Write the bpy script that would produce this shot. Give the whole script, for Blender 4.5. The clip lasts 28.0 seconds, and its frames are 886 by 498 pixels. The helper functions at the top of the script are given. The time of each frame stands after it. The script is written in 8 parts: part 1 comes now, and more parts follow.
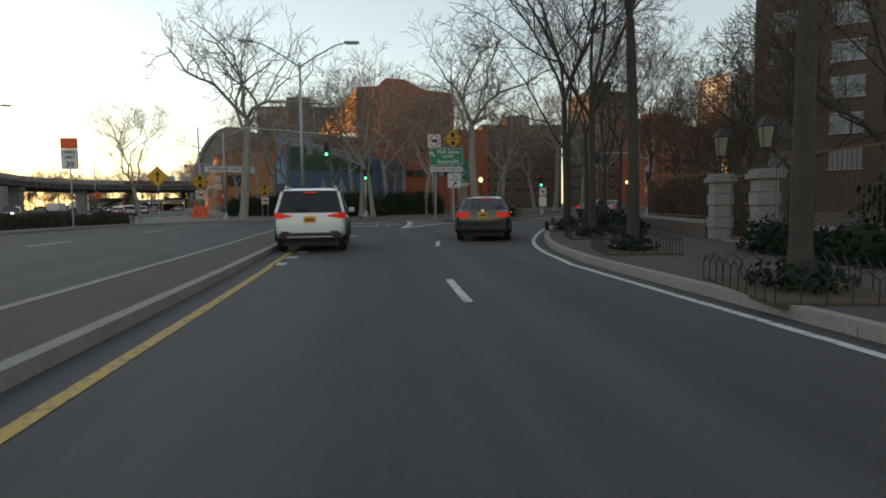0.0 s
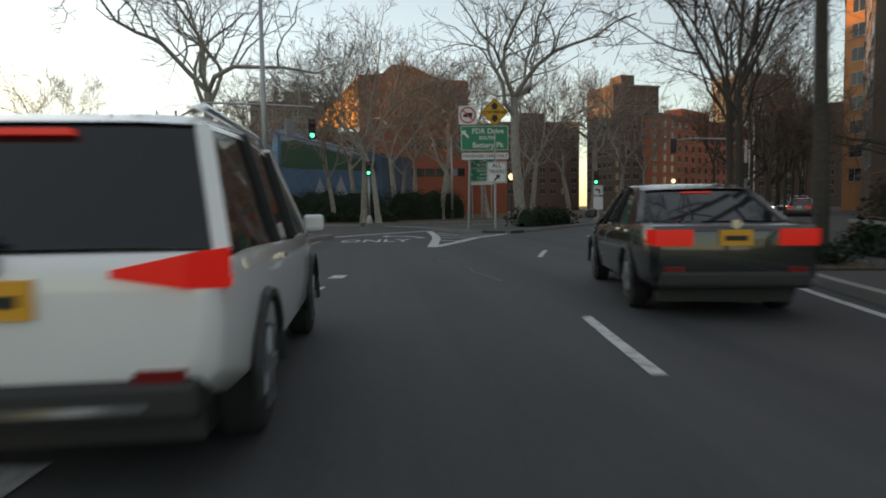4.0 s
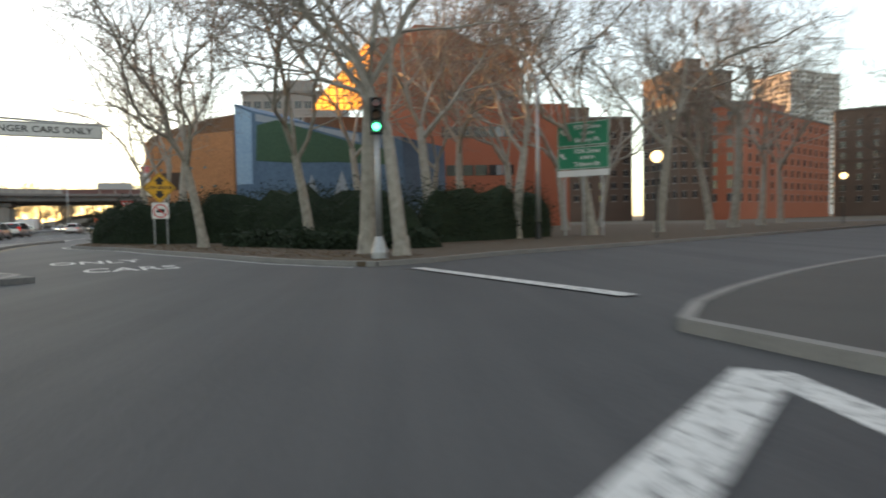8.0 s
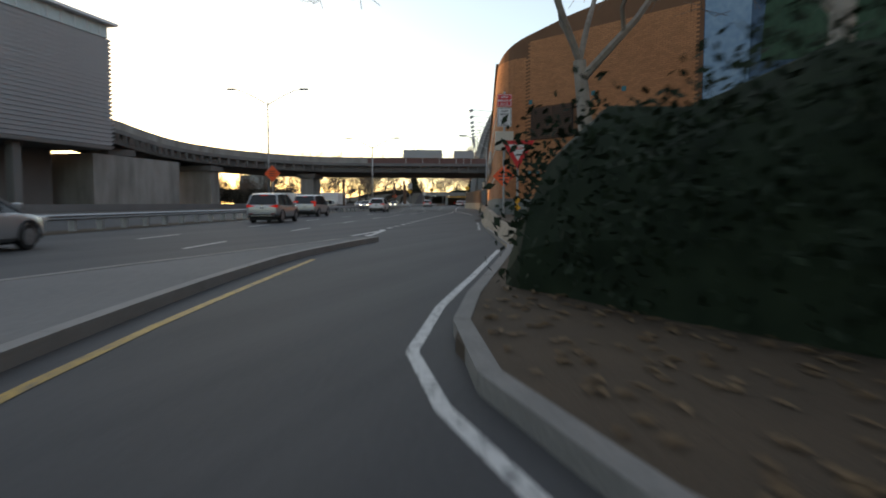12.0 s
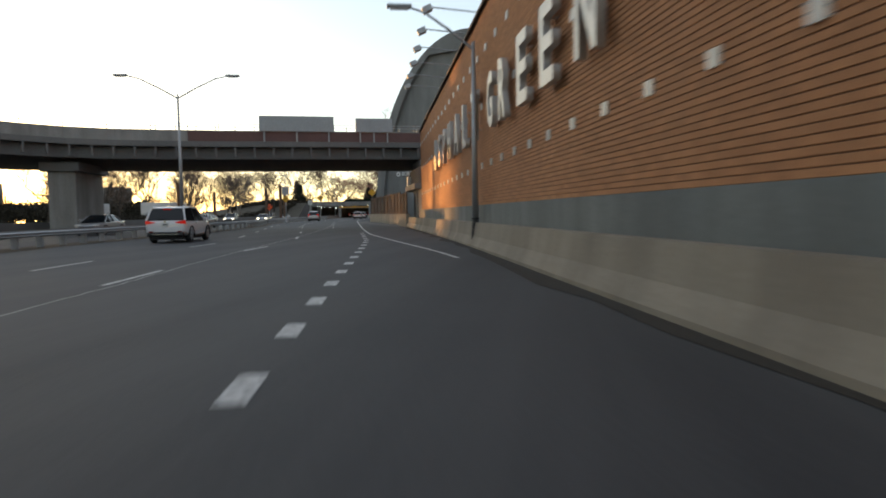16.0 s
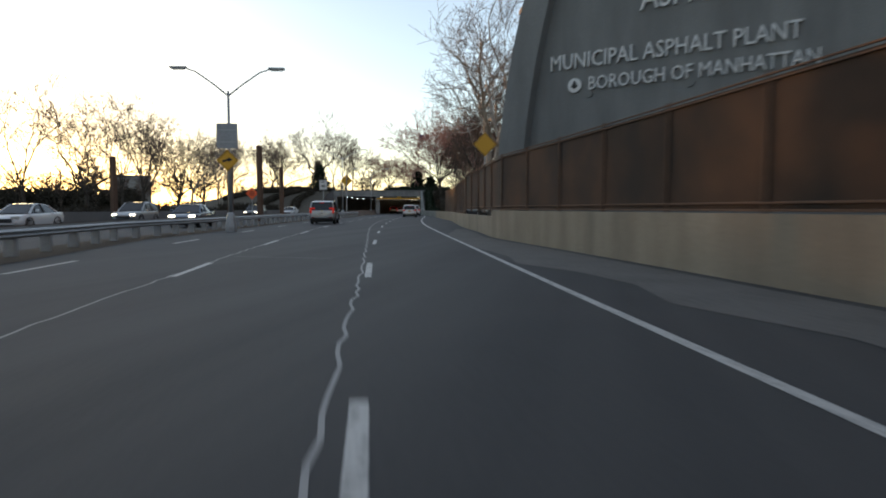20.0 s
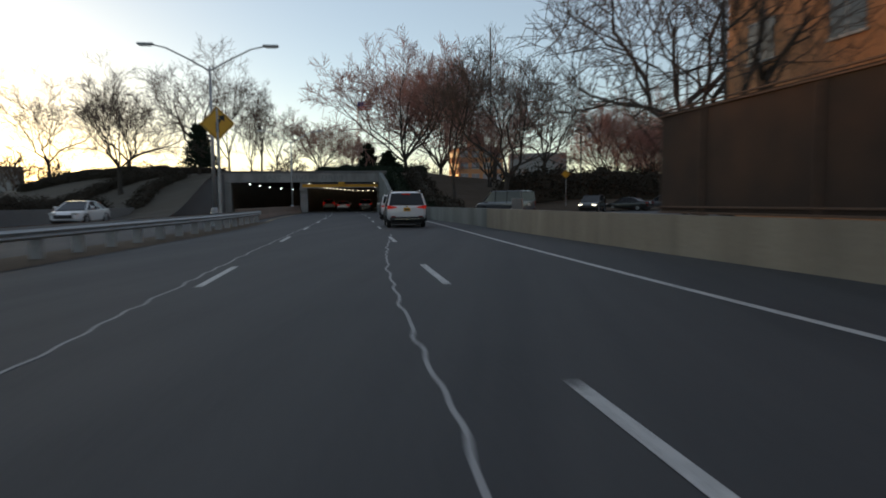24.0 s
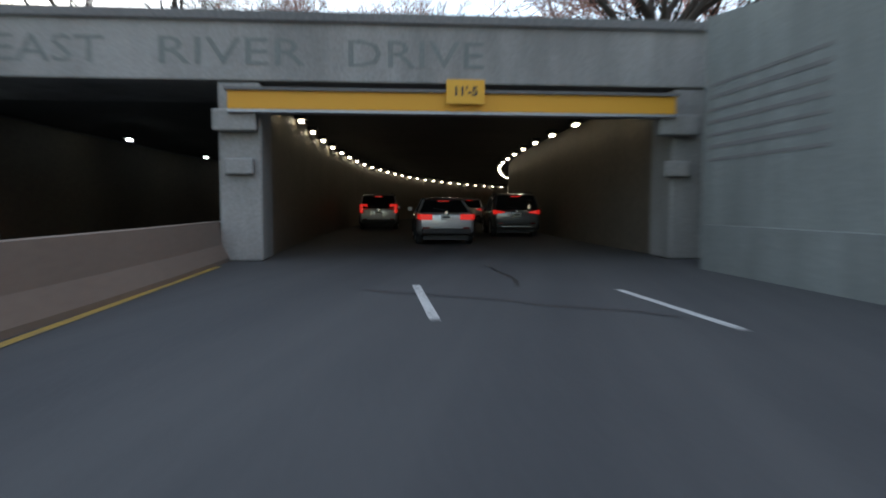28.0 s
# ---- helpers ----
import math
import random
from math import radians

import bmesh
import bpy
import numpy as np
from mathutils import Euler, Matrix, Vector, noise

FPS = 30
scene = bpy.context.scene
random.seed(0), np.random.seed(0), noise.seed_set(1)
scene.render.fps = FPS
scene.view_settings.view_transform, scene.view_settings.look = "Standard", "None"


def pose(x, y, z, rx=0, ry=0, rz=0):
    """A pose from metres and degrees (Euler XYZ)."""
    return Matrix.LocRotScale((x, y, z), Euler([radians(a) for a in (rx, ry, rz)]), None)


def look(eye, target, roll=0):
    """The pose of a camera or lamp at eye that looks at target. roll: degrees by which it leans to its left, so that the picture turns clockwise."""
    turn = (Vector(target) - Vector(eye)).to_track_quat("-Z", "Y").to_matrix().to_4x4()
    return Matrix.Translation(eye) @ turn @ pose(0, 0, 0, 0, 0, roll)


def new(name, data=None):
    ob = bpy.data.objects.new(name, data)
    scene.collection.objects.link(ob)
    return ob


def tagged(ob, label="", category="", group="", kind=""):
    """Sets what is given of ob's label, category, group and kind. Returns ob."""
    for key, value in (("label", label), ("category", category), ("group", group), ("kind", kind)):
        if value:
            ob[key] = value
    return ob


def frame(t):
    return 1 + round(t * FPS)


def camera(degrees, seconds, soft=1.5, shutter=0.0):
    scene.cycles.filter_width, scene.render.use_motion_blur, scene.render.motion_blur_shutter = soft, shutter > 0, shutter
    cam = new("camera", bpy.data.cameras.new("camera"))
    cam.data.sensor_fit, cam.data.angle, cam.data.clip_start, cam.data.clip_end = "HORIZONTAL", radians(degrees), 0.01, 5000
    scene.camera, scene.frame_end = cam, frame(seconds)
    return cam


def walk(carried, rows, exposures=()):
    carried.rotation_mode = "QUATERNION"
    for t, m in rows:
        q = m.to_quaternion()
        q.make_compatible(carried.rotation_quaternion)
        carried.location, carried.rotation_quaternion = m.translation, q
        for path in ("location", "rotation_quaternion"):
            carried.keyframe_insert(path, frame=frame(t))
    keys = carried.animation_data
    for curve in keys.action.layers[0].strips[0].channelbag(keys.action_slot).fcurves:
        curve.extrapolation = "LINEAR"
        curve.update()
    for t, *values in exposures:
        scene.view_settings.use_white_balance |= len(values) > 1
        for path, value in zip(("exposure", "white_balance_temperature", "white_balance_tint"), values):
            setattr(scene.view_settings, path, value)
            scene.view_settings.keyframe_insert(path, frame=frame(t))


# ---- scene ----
cam = camera(70.2, 28.0, soft=1.8, shutter=0.5)
PATH = [
    (0, (0.00, -0.00, 1.20), (0.228, 1.982, 1.060), -0.7),
    (0.5, (0.10, 0.43, 1.20), (0.328, 2.411, 1.061), -0.9),
    (1, (0.21, 0.98, 1.20), (0.418, 2.962, 1.056), -1.0),
    (1.5, (0.22, 1.78, 1.20), (0.427, 3.760, 1.068), -0.9),
    (2, (0.23, 3.06, 1.20), (0.440, 5.042, 1.080), -0.9),
    (2.5, (0.10, 5.05, 1.20), (0.319, 7.037, 1.084), -1.0),
    (3, (-0.06, 7.68, 1.20), (0.174, 9.664, 1.076), -1.1),
    (3.5, (-0.17, 10.66, 1.20), (0.080, 12.641, 1.074), -0.8),
    (4, (-0.05, 13.97, 1.20), (0.167, 15.958, 1.070), -0.8),
    (4.5, (0.05, 17.50, 1.20), (0.272, 19.487, 1.069), -0.9),
    (5, (-0.05, 21.13, 1.20), (0.246, 23.099, 1.069), -0.9),
    (5.5, (-0.33, 24.73, 1.20), (0.088, 26.680, 1.071), -0.9),
    (6, (-0.14, 28.24, 1.20), (0.324, 30.182, 1.079), -0.7),
    (6.5, (0.10, 31.50, 1.20), (0.598, 33.433, 1.077), -0.6),
    (7, (0.24, 34.78, 1.20), (0.748, 36.708, 1.053), -0.6),
    (7.5, (0.22, 38.25, 1.20), (0.621, 40.201, 1.061), -0.2),
    (8, (-0.02, 42.14, 1.20), (0.144, 44.135, 1.106), -1.1),
    (8.5, (-1.29, 46.51, 1.20), (-1.379, 48.504, 1.110), -2.0),
    (9, (-2.90, 50.86, 1.20), (-3.251, 52.825, 1.098), -0.7),
    (9.5, (-4.94, 54.70, 1.20), (-5.497, 56.616, 1.077), -0.3),
    (10, (-7.21, 58.38, 1.20), (-7.893, 60.261, 1.081), 1.1),
    (10.5, (-9.54, 62.16, 1.20), (-10.268, 64.015, 1.064), 1.7),
    (11, (-11.91, 66.17, 1.20), (-12.646, 68.025, 1.055), 1.3),
    (11.5, (-14.42, 70.35, 1.20), (-15.160, 72.205, 1.033), 0.3),
    (12, (-16.56, 74.65, 1.20), (-17.213, 76.531, 1.053), 0.2),
    (12.5, (-18.49, 79.06, 1.20), (-19.047, 80.974, 1.058), 0.0),
    (13, (-20.26, 83.65, 1.20), (-20.732, 85.591, 1.053), -0.1),
    (13.5, (-21.91, 88.48, 1.20), (-22.325, 90.434, 1.033), -0.3),
    (14, (-23.66, 93.54, 1.20), (-23.988, 95.509, 1.040), 0.5),
    (14.5, (-25.28, 98.49, 1.20), (-25.572, 100.462, 1.074), 0.3),
    (15, (-27.08, 104.13, 1.20), (-27.376, 106.107, 1.079), -0.2),
    (15.5, (-29.10, 110.17, 1.20), (-29.413, 112.145, 1.081), -0.8),
    (16, (-31.51, 116.78, 1.20), (-31.838, 118.748, 1.084), -1.0),
    (16.5, (-33.97, 124.18, 1.20), (-34.306, 126.151, 1.090), -0.9),
    (17, (-36.56, 132.35, 1.20), (-36.900, 134.318, 1.088), -0.4),
    (17.5, (-39.07, 140.47, 1.20), (-39.398, 142.435, 1.081), 0.3),
    (18, (-42.06, 148.42, 1.20), (-42.386, 150.386, 1.082), 0.4),
    (18.5, (-44.40, 155.92, 1.20), (-44.742, 157.890, 1.093), 0.1),
    (19, (-47.10, 163.22, 1.20), (-47.477, 165.183, 1.075), -0.2),
    (19.5, (-50.02, 170.63, 1.20), (-50.416, 172.580, 1.056), -0.5),
    (20, (-52.88, 178.00, 1.20), (-53.312, 179.946, 1.072), 0.0),
    (20.5, (-55.93, 185.24, 1.20), (-56.370, 187.184, 1.069), 0.0),
    (21, (-58.62, 192.55, 1.20), (-59.053, 194.498, 1.049), -0.0),
    (21.5, (-61.17, 198.94, 1.20), (-61.541, 200.899, 1.047), 0.5),
    (22, (-63.13, 204.98, 1.20), (-63.511, 206.946, 1.059), 0.3),
    (22.5, (-65.17, 210.93, 1.20), (-65.529, 212.892, 1.063), 0.1),
    (23, (-67.11, 217.25, 1.20), (-67.419, 219.219, 1.062), -0.1),
    (23.5, (-69.14, 224.30, 1.20), (-69.368, 226.276, 1.055), -0.3),
    (24, (-71.52, 232.41, 1.20), (-71.719, 234.395, 1.050), -0.6),
    (24.5, (-73.70, 241.17, 1.20), (-73.861, 243.150, 1.066), 0.4),
    (25, (-76.09, 250.15, 1.20), (-76.239, 252.132, 1.068), 0.1),
    (25.5, (-78.33, 258.47, 1.20), (-78.507, 260.464, 1.056), -0.1),
    (26, (-80.73, 266.38, 1.20), (-80.955, 268.360, 1.049), -0.2),
    (26.5, (-83.56, 274.16, 1.20), (-83.807, 276.140, 1.060), 0.0),
    (27, (-86.11, 281.95, 1.20), (-86.388, 283.924, 1.068), -0.1),
    (27.5, (-88.35, 289.96, 1.20), (-88.661, 291.936, 1.073), 0.1),
    (28, (-90.55, 297.93, 1.20), (-90.877, 299.898, 1.063), 0.1),
]
EXPOSURES = [(0.0, 0.6, 7300, 10), (3.0, 0.6, 7300, 10), (6.0, 1.3, 7400, 10), (7.0, 1.6, 7500, 10), (8.0, 1.6, 7300, 10), (9.0, 1.1, 7100, 10), (11.0, 0.85, 6700, 10), (13.5, 0.4, 6600, 10), (14.5, 0.5, 6700, 10), (16.0, 0.75, 6800, 10), (17.0, 0.6, 6800, 10), (17.6, 0.8, 6900, 10), (18.3, 0.95, 6900, 10), (19.0, 0.95, 6600, 10), (20.0, 0.5, 6300, 10), (21.0, 0.25, 6500, 10), (24.0, 0.05, 6300, 10), (25.0, 0.05, 6300, 10), (26.0, 0.55, 6300, 10), (27.0, 0.6, 6300, 10), (28.0, 1.7, 6200, 10)]
walk(cam, [(t, look(eye, target, roll)) for t, eye, target, roll in PATH], EXPOSURES)

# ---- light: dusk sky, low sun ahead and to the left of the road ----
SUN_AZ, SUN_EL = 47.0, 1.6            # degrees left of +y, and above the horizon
world = bpy.data.worlds.new("dusk")
scene.world = world
world.use_nodes = True
wn = world.node_tree.nodes
wl = world.node_tree.links
sky = wn.new("ShaderNodeTexSky")
sky.sky_type = "NISHITA"
sky.sun_disc = False
sky.sun_elevation = radians(SUN_EL + 4.0)      # dome's sun set above the lamp's, for a brighter, whiter sky
sky.sun_rotation = radians(-SUN_AZ)
sky.air_density, sky.dust_density, sky.ozone_density = 0.85, 0.35, 1.0
wn["Background"].inputs["Strength"].default_value = 0.15
sky_lift = wn.new("ShaderNodeMix")            # constant pale white added to the whole sky to brighten it
sky_lift.data_type, sky_lift.blend_type = "RGBA", "ADD"
sky_lift.inputs["Factor"].default_value = 1.0
sky_lift.inputs["B"].default_value = (1.25, 1.27, 1.34, 1)
wl.new(sky.outputs[0], sky_lift.inputs["A"])
wl.new(sky_lift.outputs["Result"], wn["Background"].inputs["Color"])
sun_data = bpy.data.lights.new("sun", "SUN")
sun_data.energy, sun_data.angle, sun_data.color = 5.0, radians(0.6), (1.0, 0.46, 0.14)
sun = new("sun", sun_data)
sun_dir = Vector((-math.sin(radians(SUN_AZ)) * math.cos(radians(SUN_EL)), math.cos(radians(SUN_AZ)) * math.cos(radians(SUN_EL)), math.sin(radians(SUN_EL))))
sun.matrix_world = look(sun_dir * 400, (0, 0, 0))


# ---- materials ----
def node_mat(name):
    m = bpy.data.materials.new(name)
    m.use_nodes = True
    return m, m.node_tree.nodes, m.node_tree.links, m.node_tree.nodes["Principled BSDF"]


def surf(name, a, b, rough=0.8, grain=8.0, patch=0.6, bump=0.3, metal=0.0, var=0.0, spec=0.5, coat=0.0):
    """Two tones mixed at two scales, with grain in the relief; var: how much single objects differ."""
    m, n, l, p = node_mat(name)
    co = n.new("ShaderNodeTexCoord")
    big, fine = n.new("ShaderNodeTexNoise"), n.new("ShaderNodeTexNoise")
    big.inputs["Scale"].default_value, big.inputs["Detail"].default_value = patch, 6
    fine.inputs["Scale"].default_value, fine.inputs["Detail"].default_value = grain, 8
    mix, ramp = n.new("ShaderNodeMix"), n.new("ShaderNodeMath")
    mix.data_type = "RGBA"
    mix.inputs["A"].default_value, mix.inputs["B"].default_value = (*a, 1), (*b, 1)
    l.new(co.outputs["Object"], big.inputs["Vector"])
    l.new(co.outputs["Object"], fine.inputs["Vector"])
    ramp.operation = "MULTIPLY_ADD"
    l.new(big.outputs["Fac"], ramp.inputs[0])
    ramp.inputs[1].default_value = 0.9
    sub = n.new("ShaderNodeMath")
    sub.operation = "MULTIPLY_ADD"
    l.new(fine.outputs["Fac"], sub.inputs[0])
    sub.inputs[1].default_value, sub.inputs[2].default_value = 1.3, -0.6
    l.new(sub.outputs[0], ramp.inputs[2])
    ramp.use_clamp = True
    l.new(ramp.outputs[0], mix.inputs["Factor"])
    out = mix.outputs["Result"]
    if var:
        info, hsv, mr = n.new("ShaderNodeObjectInfo"), n.new("ShaderNodeHueSaturation"), n.new("ShaderNodeMapRange")
        l.new(info.outputs["Random"], mr.inputs["Value"])
        mr.inputs["To Min"].default_value, mr.inputs["To Max"].default_value = 1 - var, 1 + var
        l.new(mr.outputs[0], hsv.inputs["Value"])
        l.new(out, hsv.inputs["Color"])
        out = hsv.outputs["Color"]
    l.new(out, p.inputs["Base Color"])
    p.inputs["Roughness"].default_value, p.inputs["Metallic"].default_value = rough, metal
    p.inputs["Specular IOR Level"].default_value = spec
    p.inputs["Coat Weight"].default_value = coat
    if bump:
        bm_ = n.new("ShaderNodeBump")
        bm_.inputs["Strength"].default_value, bm_.inputs["Distance"].default_value = bump, 0.02
        l.new(fine.outputs["Fac"], bm_.inputs["Height"])
        l.new(bm_.outputs[0], p.inputs["Normal"])
    return m


def plain(name, c, rough=0.5, metal=0.0, emit=0.0, coat=0.0, alpha=None):
    m, n, l, p = node_mat(name)
    p.inputs["Base Color"].default_value = (*c, 1)
    p.inputs["Roughness"].default_value, p.inputs["Metallic"].default_value = rough, metal
    p.inputs["Coat Weight"].default_value = coat
    if emit:
        p.inputs["Emission Color"].default_value, p.inputs["Emission Strength"].default_value = (*c, 1), emit
    return m


def worn(name, base, under, amount=0.45, rough=0.7, scale=14.0):
    """Paint that has worn through in spots."""
    m, n, l, p = node_mat(name)
    co, no, cr = n.new("ShaderNodeTexCoord"), n.new("ShaderNodeTexNoise"), n.new("ShaderNodeValToRGB")
    no.inputs["Scale"].default_value, no.inputs["Detail"].default_value = scale, 9
    no.inputs["Roughness"].default_value = 0.7
    l.new(co.outputs["Object"], no.inputs["Vector"])
    l.new(no.outputs["Fac"], cr.inputs["Fac"])
    e = cr.color_ramp.elements
    e[0].position, e[0].color = amount - 0.08, (*under, 1)
    e[1].position, e[1].color = amount + 0.05, (*base, 1)
    l.new(cr.outputs["Color"], p.inputs["Base Color"])
    p.inputs["Roughness"].default_value = rough
    return m


def streaked(name, a, b, dark, rough=0.85, stretch=(0.45, 0.45, 0.09), turn=0.0, scale=1.5):
    """Concrete with grain, blotches and long run-down stains."""
    m = surf(name, a, b, rough, 16, 0.5, 0.35)
    n, l = m.node_tree.nodes, m.node_tree.links
    co, mp, no, cr, mix = n.new("ShaderNodeTexCoord"), n.new("ShaderNodeMapping"), n.new("ShaderNodeTexNoise"), n.new("ShaderNodeValToRGB"), n.new("ShaderNodeMix")
    mp.inputs["Scale"].default_value = stretch
    mp.inputs["Rotation"].default_value = (0, 0, turn)
    no.inputs["Scale"].default_value, no.inputs["Detail"].default_value = scale, 7
    no.inputs["Roughness"].default_value = 0.6
    l.new(co.outputs["Object"], mp.inputs["Vector"])
    l.new(mp.outputs[0], no.inputs["Vector"])
    l.new(no.outputs["Fac"], cr.inputs["Fac"])
    e = cr.color_ramp.elements
    e[0].position, e[0].color = 0.38, (0, 0, 0, 1)
    e[1].position, e[1].color = 0.80, (1, 1, 1, 1)
    p = n["Principled BSDF"]
    src = p.inputs["Base Color"].links[0].from_socket
    mix.data_type = "RGBA"
    l.new(cr.outputs["Color"], mix.inputs["Factor"])
    l.new(src, mix.inputs["A"])
    mix.inputs["B"].default_value = (*dark, 1)
    l.new(mix.outputs["Result"], p.inputs["Base Color"])
    return m


ASPHALT = streaked("asphalt", (0.024, 0.026, 0.029), (0.052, 0.053, 0.055), (0.072, 0.072, 0.072), 0.78, (1.0, 0.035, 1.0), radians(-20), 0.8)
ASPHALT_OLD = surf("asphalt_old", (0.075, 0.075, 0.075), (0.12, 0.118, 0.115), 0.8, 50, 0.3, 0.35)
SEAL = surf("crack_seal", (0.25, 0.25, 0.25), (0.42, 0.42, 0.41), 0.7, 20, 2, 0.1)
TAR = plain("tar", (0.018, 0.018, 0.02), 0.45)
GROUND = surf("ground_soil", (0.05, 0.045, 0.035), (0.10, 0.085, 0.06), 0.95, 12, 0.2, 0.6)
LITTER = surf("leaf_litter", (0.040, 0.030, 0.020), (0.105, 0.074, 0.044), 0.95, 40, 0.8, 0.8)
CONC = streaked("concrete", (0.22, 0.215, 0.20), (0.36, 0.35, 0.33), (0.13, 0.125, 0.115))
CONC_W = streaked("warm_concrete", (0.23, 0.19, 0.14), (0.36, 0.31, 0.235), (0.14, 0.115, 0.085))
GUTTER = surf("gutter_dirt", (0.016, 0.014, 0.011), (0.045, 0.036, 0.025), 0.95, 18, 2.0, 0.6)
SAND = surf("dusty_sand", (0.07, 0.068, 0.064), (0.17, 0.165, 0.155), 0.9, 10, 0.7, 0.3)
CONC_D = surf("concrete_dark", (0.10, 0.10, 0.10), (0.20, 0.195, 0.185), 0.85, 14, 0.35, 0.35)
CONC_G = streaked("concrete_green_grey", (0.15, 0.165, 0.155), (0.25, 0.265, 0.25), (0.095, 0.10, 0.092))
KERB = surf("kerb_stone", (0.16, 0.155, 0.145), (0.28, 0.27, 0.25), 0.8, 25, 1.5, 0.3, var=0.12)
WALK = surf("pavement_slab", (0.036, 0.034, 0.031), (0.075, 0.070, 0.064), 0.85, 30, 0.6, 0.25, var=0.08)
BRICK = surf("buff_brick", (0.40, 0.172, 0.072), (0.53, 0.25, 0.11), 0.85, 20, 0.4, 0.3, var=0.12)
MORTAR = surf("mortar", (0.13, 0.065, 0.034), (0.21, 0.11, 0.058), 0.95, 30, 1, 0.3)
BRICK_RED = surf("red_brick", (0.25, 0.075, 0.04), (0.36, 0.12, 0.065), 0.85, 6, 0.15, 0.3)
BRICK_BROWN = surf("brown_brick", (0.075, 0.052, 0.040), (0.13, 0.09, 0.068), 0.85, 8, 0.2, 0.3)
BRICK_ORANGE = surf("orange_brick", (0.36, 0.16, 0.07), (0.48, 0.24, 0.11), 0.85, 6, 0.2, 0.3)
STONE_GREY = surf("facade_stone", (0.17, 0.165, 0.16), (0.26, 0.255, 0.245), 0.85, 5, 0.12, 0.2)
PLASTER = surf("pale_tower", (0.42, 0.41, 0.40), (0.55, 0.54, 0.53), 0.85, 3, 0.1, 0.1)
ARCH = streaked("arch_concrete", (0.17, 0.175, 0.17), (0.25, 0.255, 0.25), (0.13, 0.132, 0.13))
BARK = surf("bark_dark", (0.030, 0.026, 0.022), (0.075, 0.064, 0.052), 0.95, 14, 1.5, 0.9)
BARK_PALE = surf("bark_pale", (0.17, 0.155, 0.13), (0.40, 0.37, 0.32), 0.9, 5, 1.2, 0.4)
TWIG = surf("twig", (0.075, 0.055, 0.042), (0.14, 0.10, 0.075), 0.95, 6, 1, 0.2)
TWIG_PALE = surf("twig_pale", (0.13, 0.095, 0.075), (0.24, 0.185, 0.15), 0.95, 6, 1, 0.2)
TWIG_RED = surf("twig_reddish", (0.27, 0.14, 0.11), (0.42, 0.235, 0.19), 0.95, 6, 1, 0.2)
LEAF = surf("evergreen_leaf", (0.008, 0.015, 0.008), (0.022, 0.036, 0.018), 0.8, 3, 0.7, 0.0, spec=0.2)
LEAF_B = surf("winter_shrub", (0.024, 0.021, 0.015), (0.055, 0.046, 0.032), 0.85, 3, 0.7, 0.0, spec=0.2)
GALV = surf("galvanised_steel", (0.30, 0.31, 0.32), (0.42, 0.43, 0.43), 0.5, 12, 1.2, 0.05, metal=0.6)
RUST = surf("rusty_steel", (0.085, 0.055, 0.04), (0.17, 0.10, 0.065), 0.85, 9, 0.8, 0.3, metal=0.2)
DARK = surf("dark_metal", (0.018, 0.018, 0.018), (0.04, 0.04, 0.04), 0.55, 12, 1, 0.1, metal=0.3)
GREEN_METAL = surf("dark_green_paint", (0.012, 0.022, 0.018), (0.03, 0.045, 0.036), 0.6, 10, 1, 0.1)
STONE_PALE = surf("pier_stone", (0.17, 0.165, 0.155), (0.28, 0.275, 0.26), 0.85, 12, 0.8, 0.2)
LINE_W = worn("white_road_paint", (0.55, 0.55, 0.53), (0.10, 0.10, 0.10), 0.45, 0.6, 9)
LINE_FAINT = worn("faint_road_paint", (0.42, 0.42, 0.41), (0.07, 0.07, 0.07), 0.52, 0.7, 5)
LINE_Y = worn("yellow_road_paint", (0.42, 0.27, 0.04), (0.10, 0.09, 0.07), 0.46, 0.6, 9)
S_WHITE = surf("sign_white", (0.60, 0.60, 0.59), (0.74, 0.74, 0.73), 0.45, 20, 1.2, 0.0)
S_GREEN = surf("sign_green", (0.004, 0.17, 0.085), (0.008, 0.23, 0.12), 0.4, 20, 1, 0.0)
S_YELLOW = surf("sign_yellow", (0.60, 0.30, 0.008), (0.72, 0.38, 0.015), 0.45, 20, 1, 0.0)
S_ORANGE = surf("sign_orange", (0.75, 0.085, 0.015), (0.88, 0.12, 0.025), 0.5, 20, 1, 0.0)
CREAM = surf("cream_metal", (0.46, 0.42, 0.34), (0.58, 0.53, 0.44), 0.5, 14, 1, 0.05)
S_BLACK = plain("sign_black", (0.012, 0.012, 0.012), 0.5)
S_RED = plain("sign_red", (0.55, 0.015, 0.02), 0.45)
S_GREY = surf("sign_back", (0.24, 0.25, 0.26), (0.34, 0.35, 0.36), 0.5, 10, 1, 0.0, metal=0.4)
GLASS = plain("window_glass", (0.02, 0.024, 0.028), 0.06)
# brightness of lit panes put into the colour of the glass
GLASS_LIT = plain("window_pale", (0.20, 0.22, 0.23), 0.12)
FRAME_P = plain("window_frame", (0.35, 0.34, 0.32), 0.6)
LAMP_GLASS = plain("lamp_lens", (0.55, 0.55, 0.52), 0.3)
LANTERN = plain("lantern_glass", (0.22, 0.21, 0.15), 0.2)
GLOBE = plain("globe_lamp", (1.0, 0.72, 0.35), 0.3, emit=1.6)
SIG_GREEN = plain("signal_green", (0.05, 1.0, 0.45), 0.3, emit=2.5)
SIG_RED = plain("signal_red", (1.0, 0.03, 0.02), 0.3, emit=2.0)
TUBE = plain("tunnel_lamp", (1.0, 0.86, 0.58), 0.3, emit=6.0)
TUBE_W = plain("tunnel_lamp_white", (0.9, 1.0, 0.93), 0.3, emit=9.0)
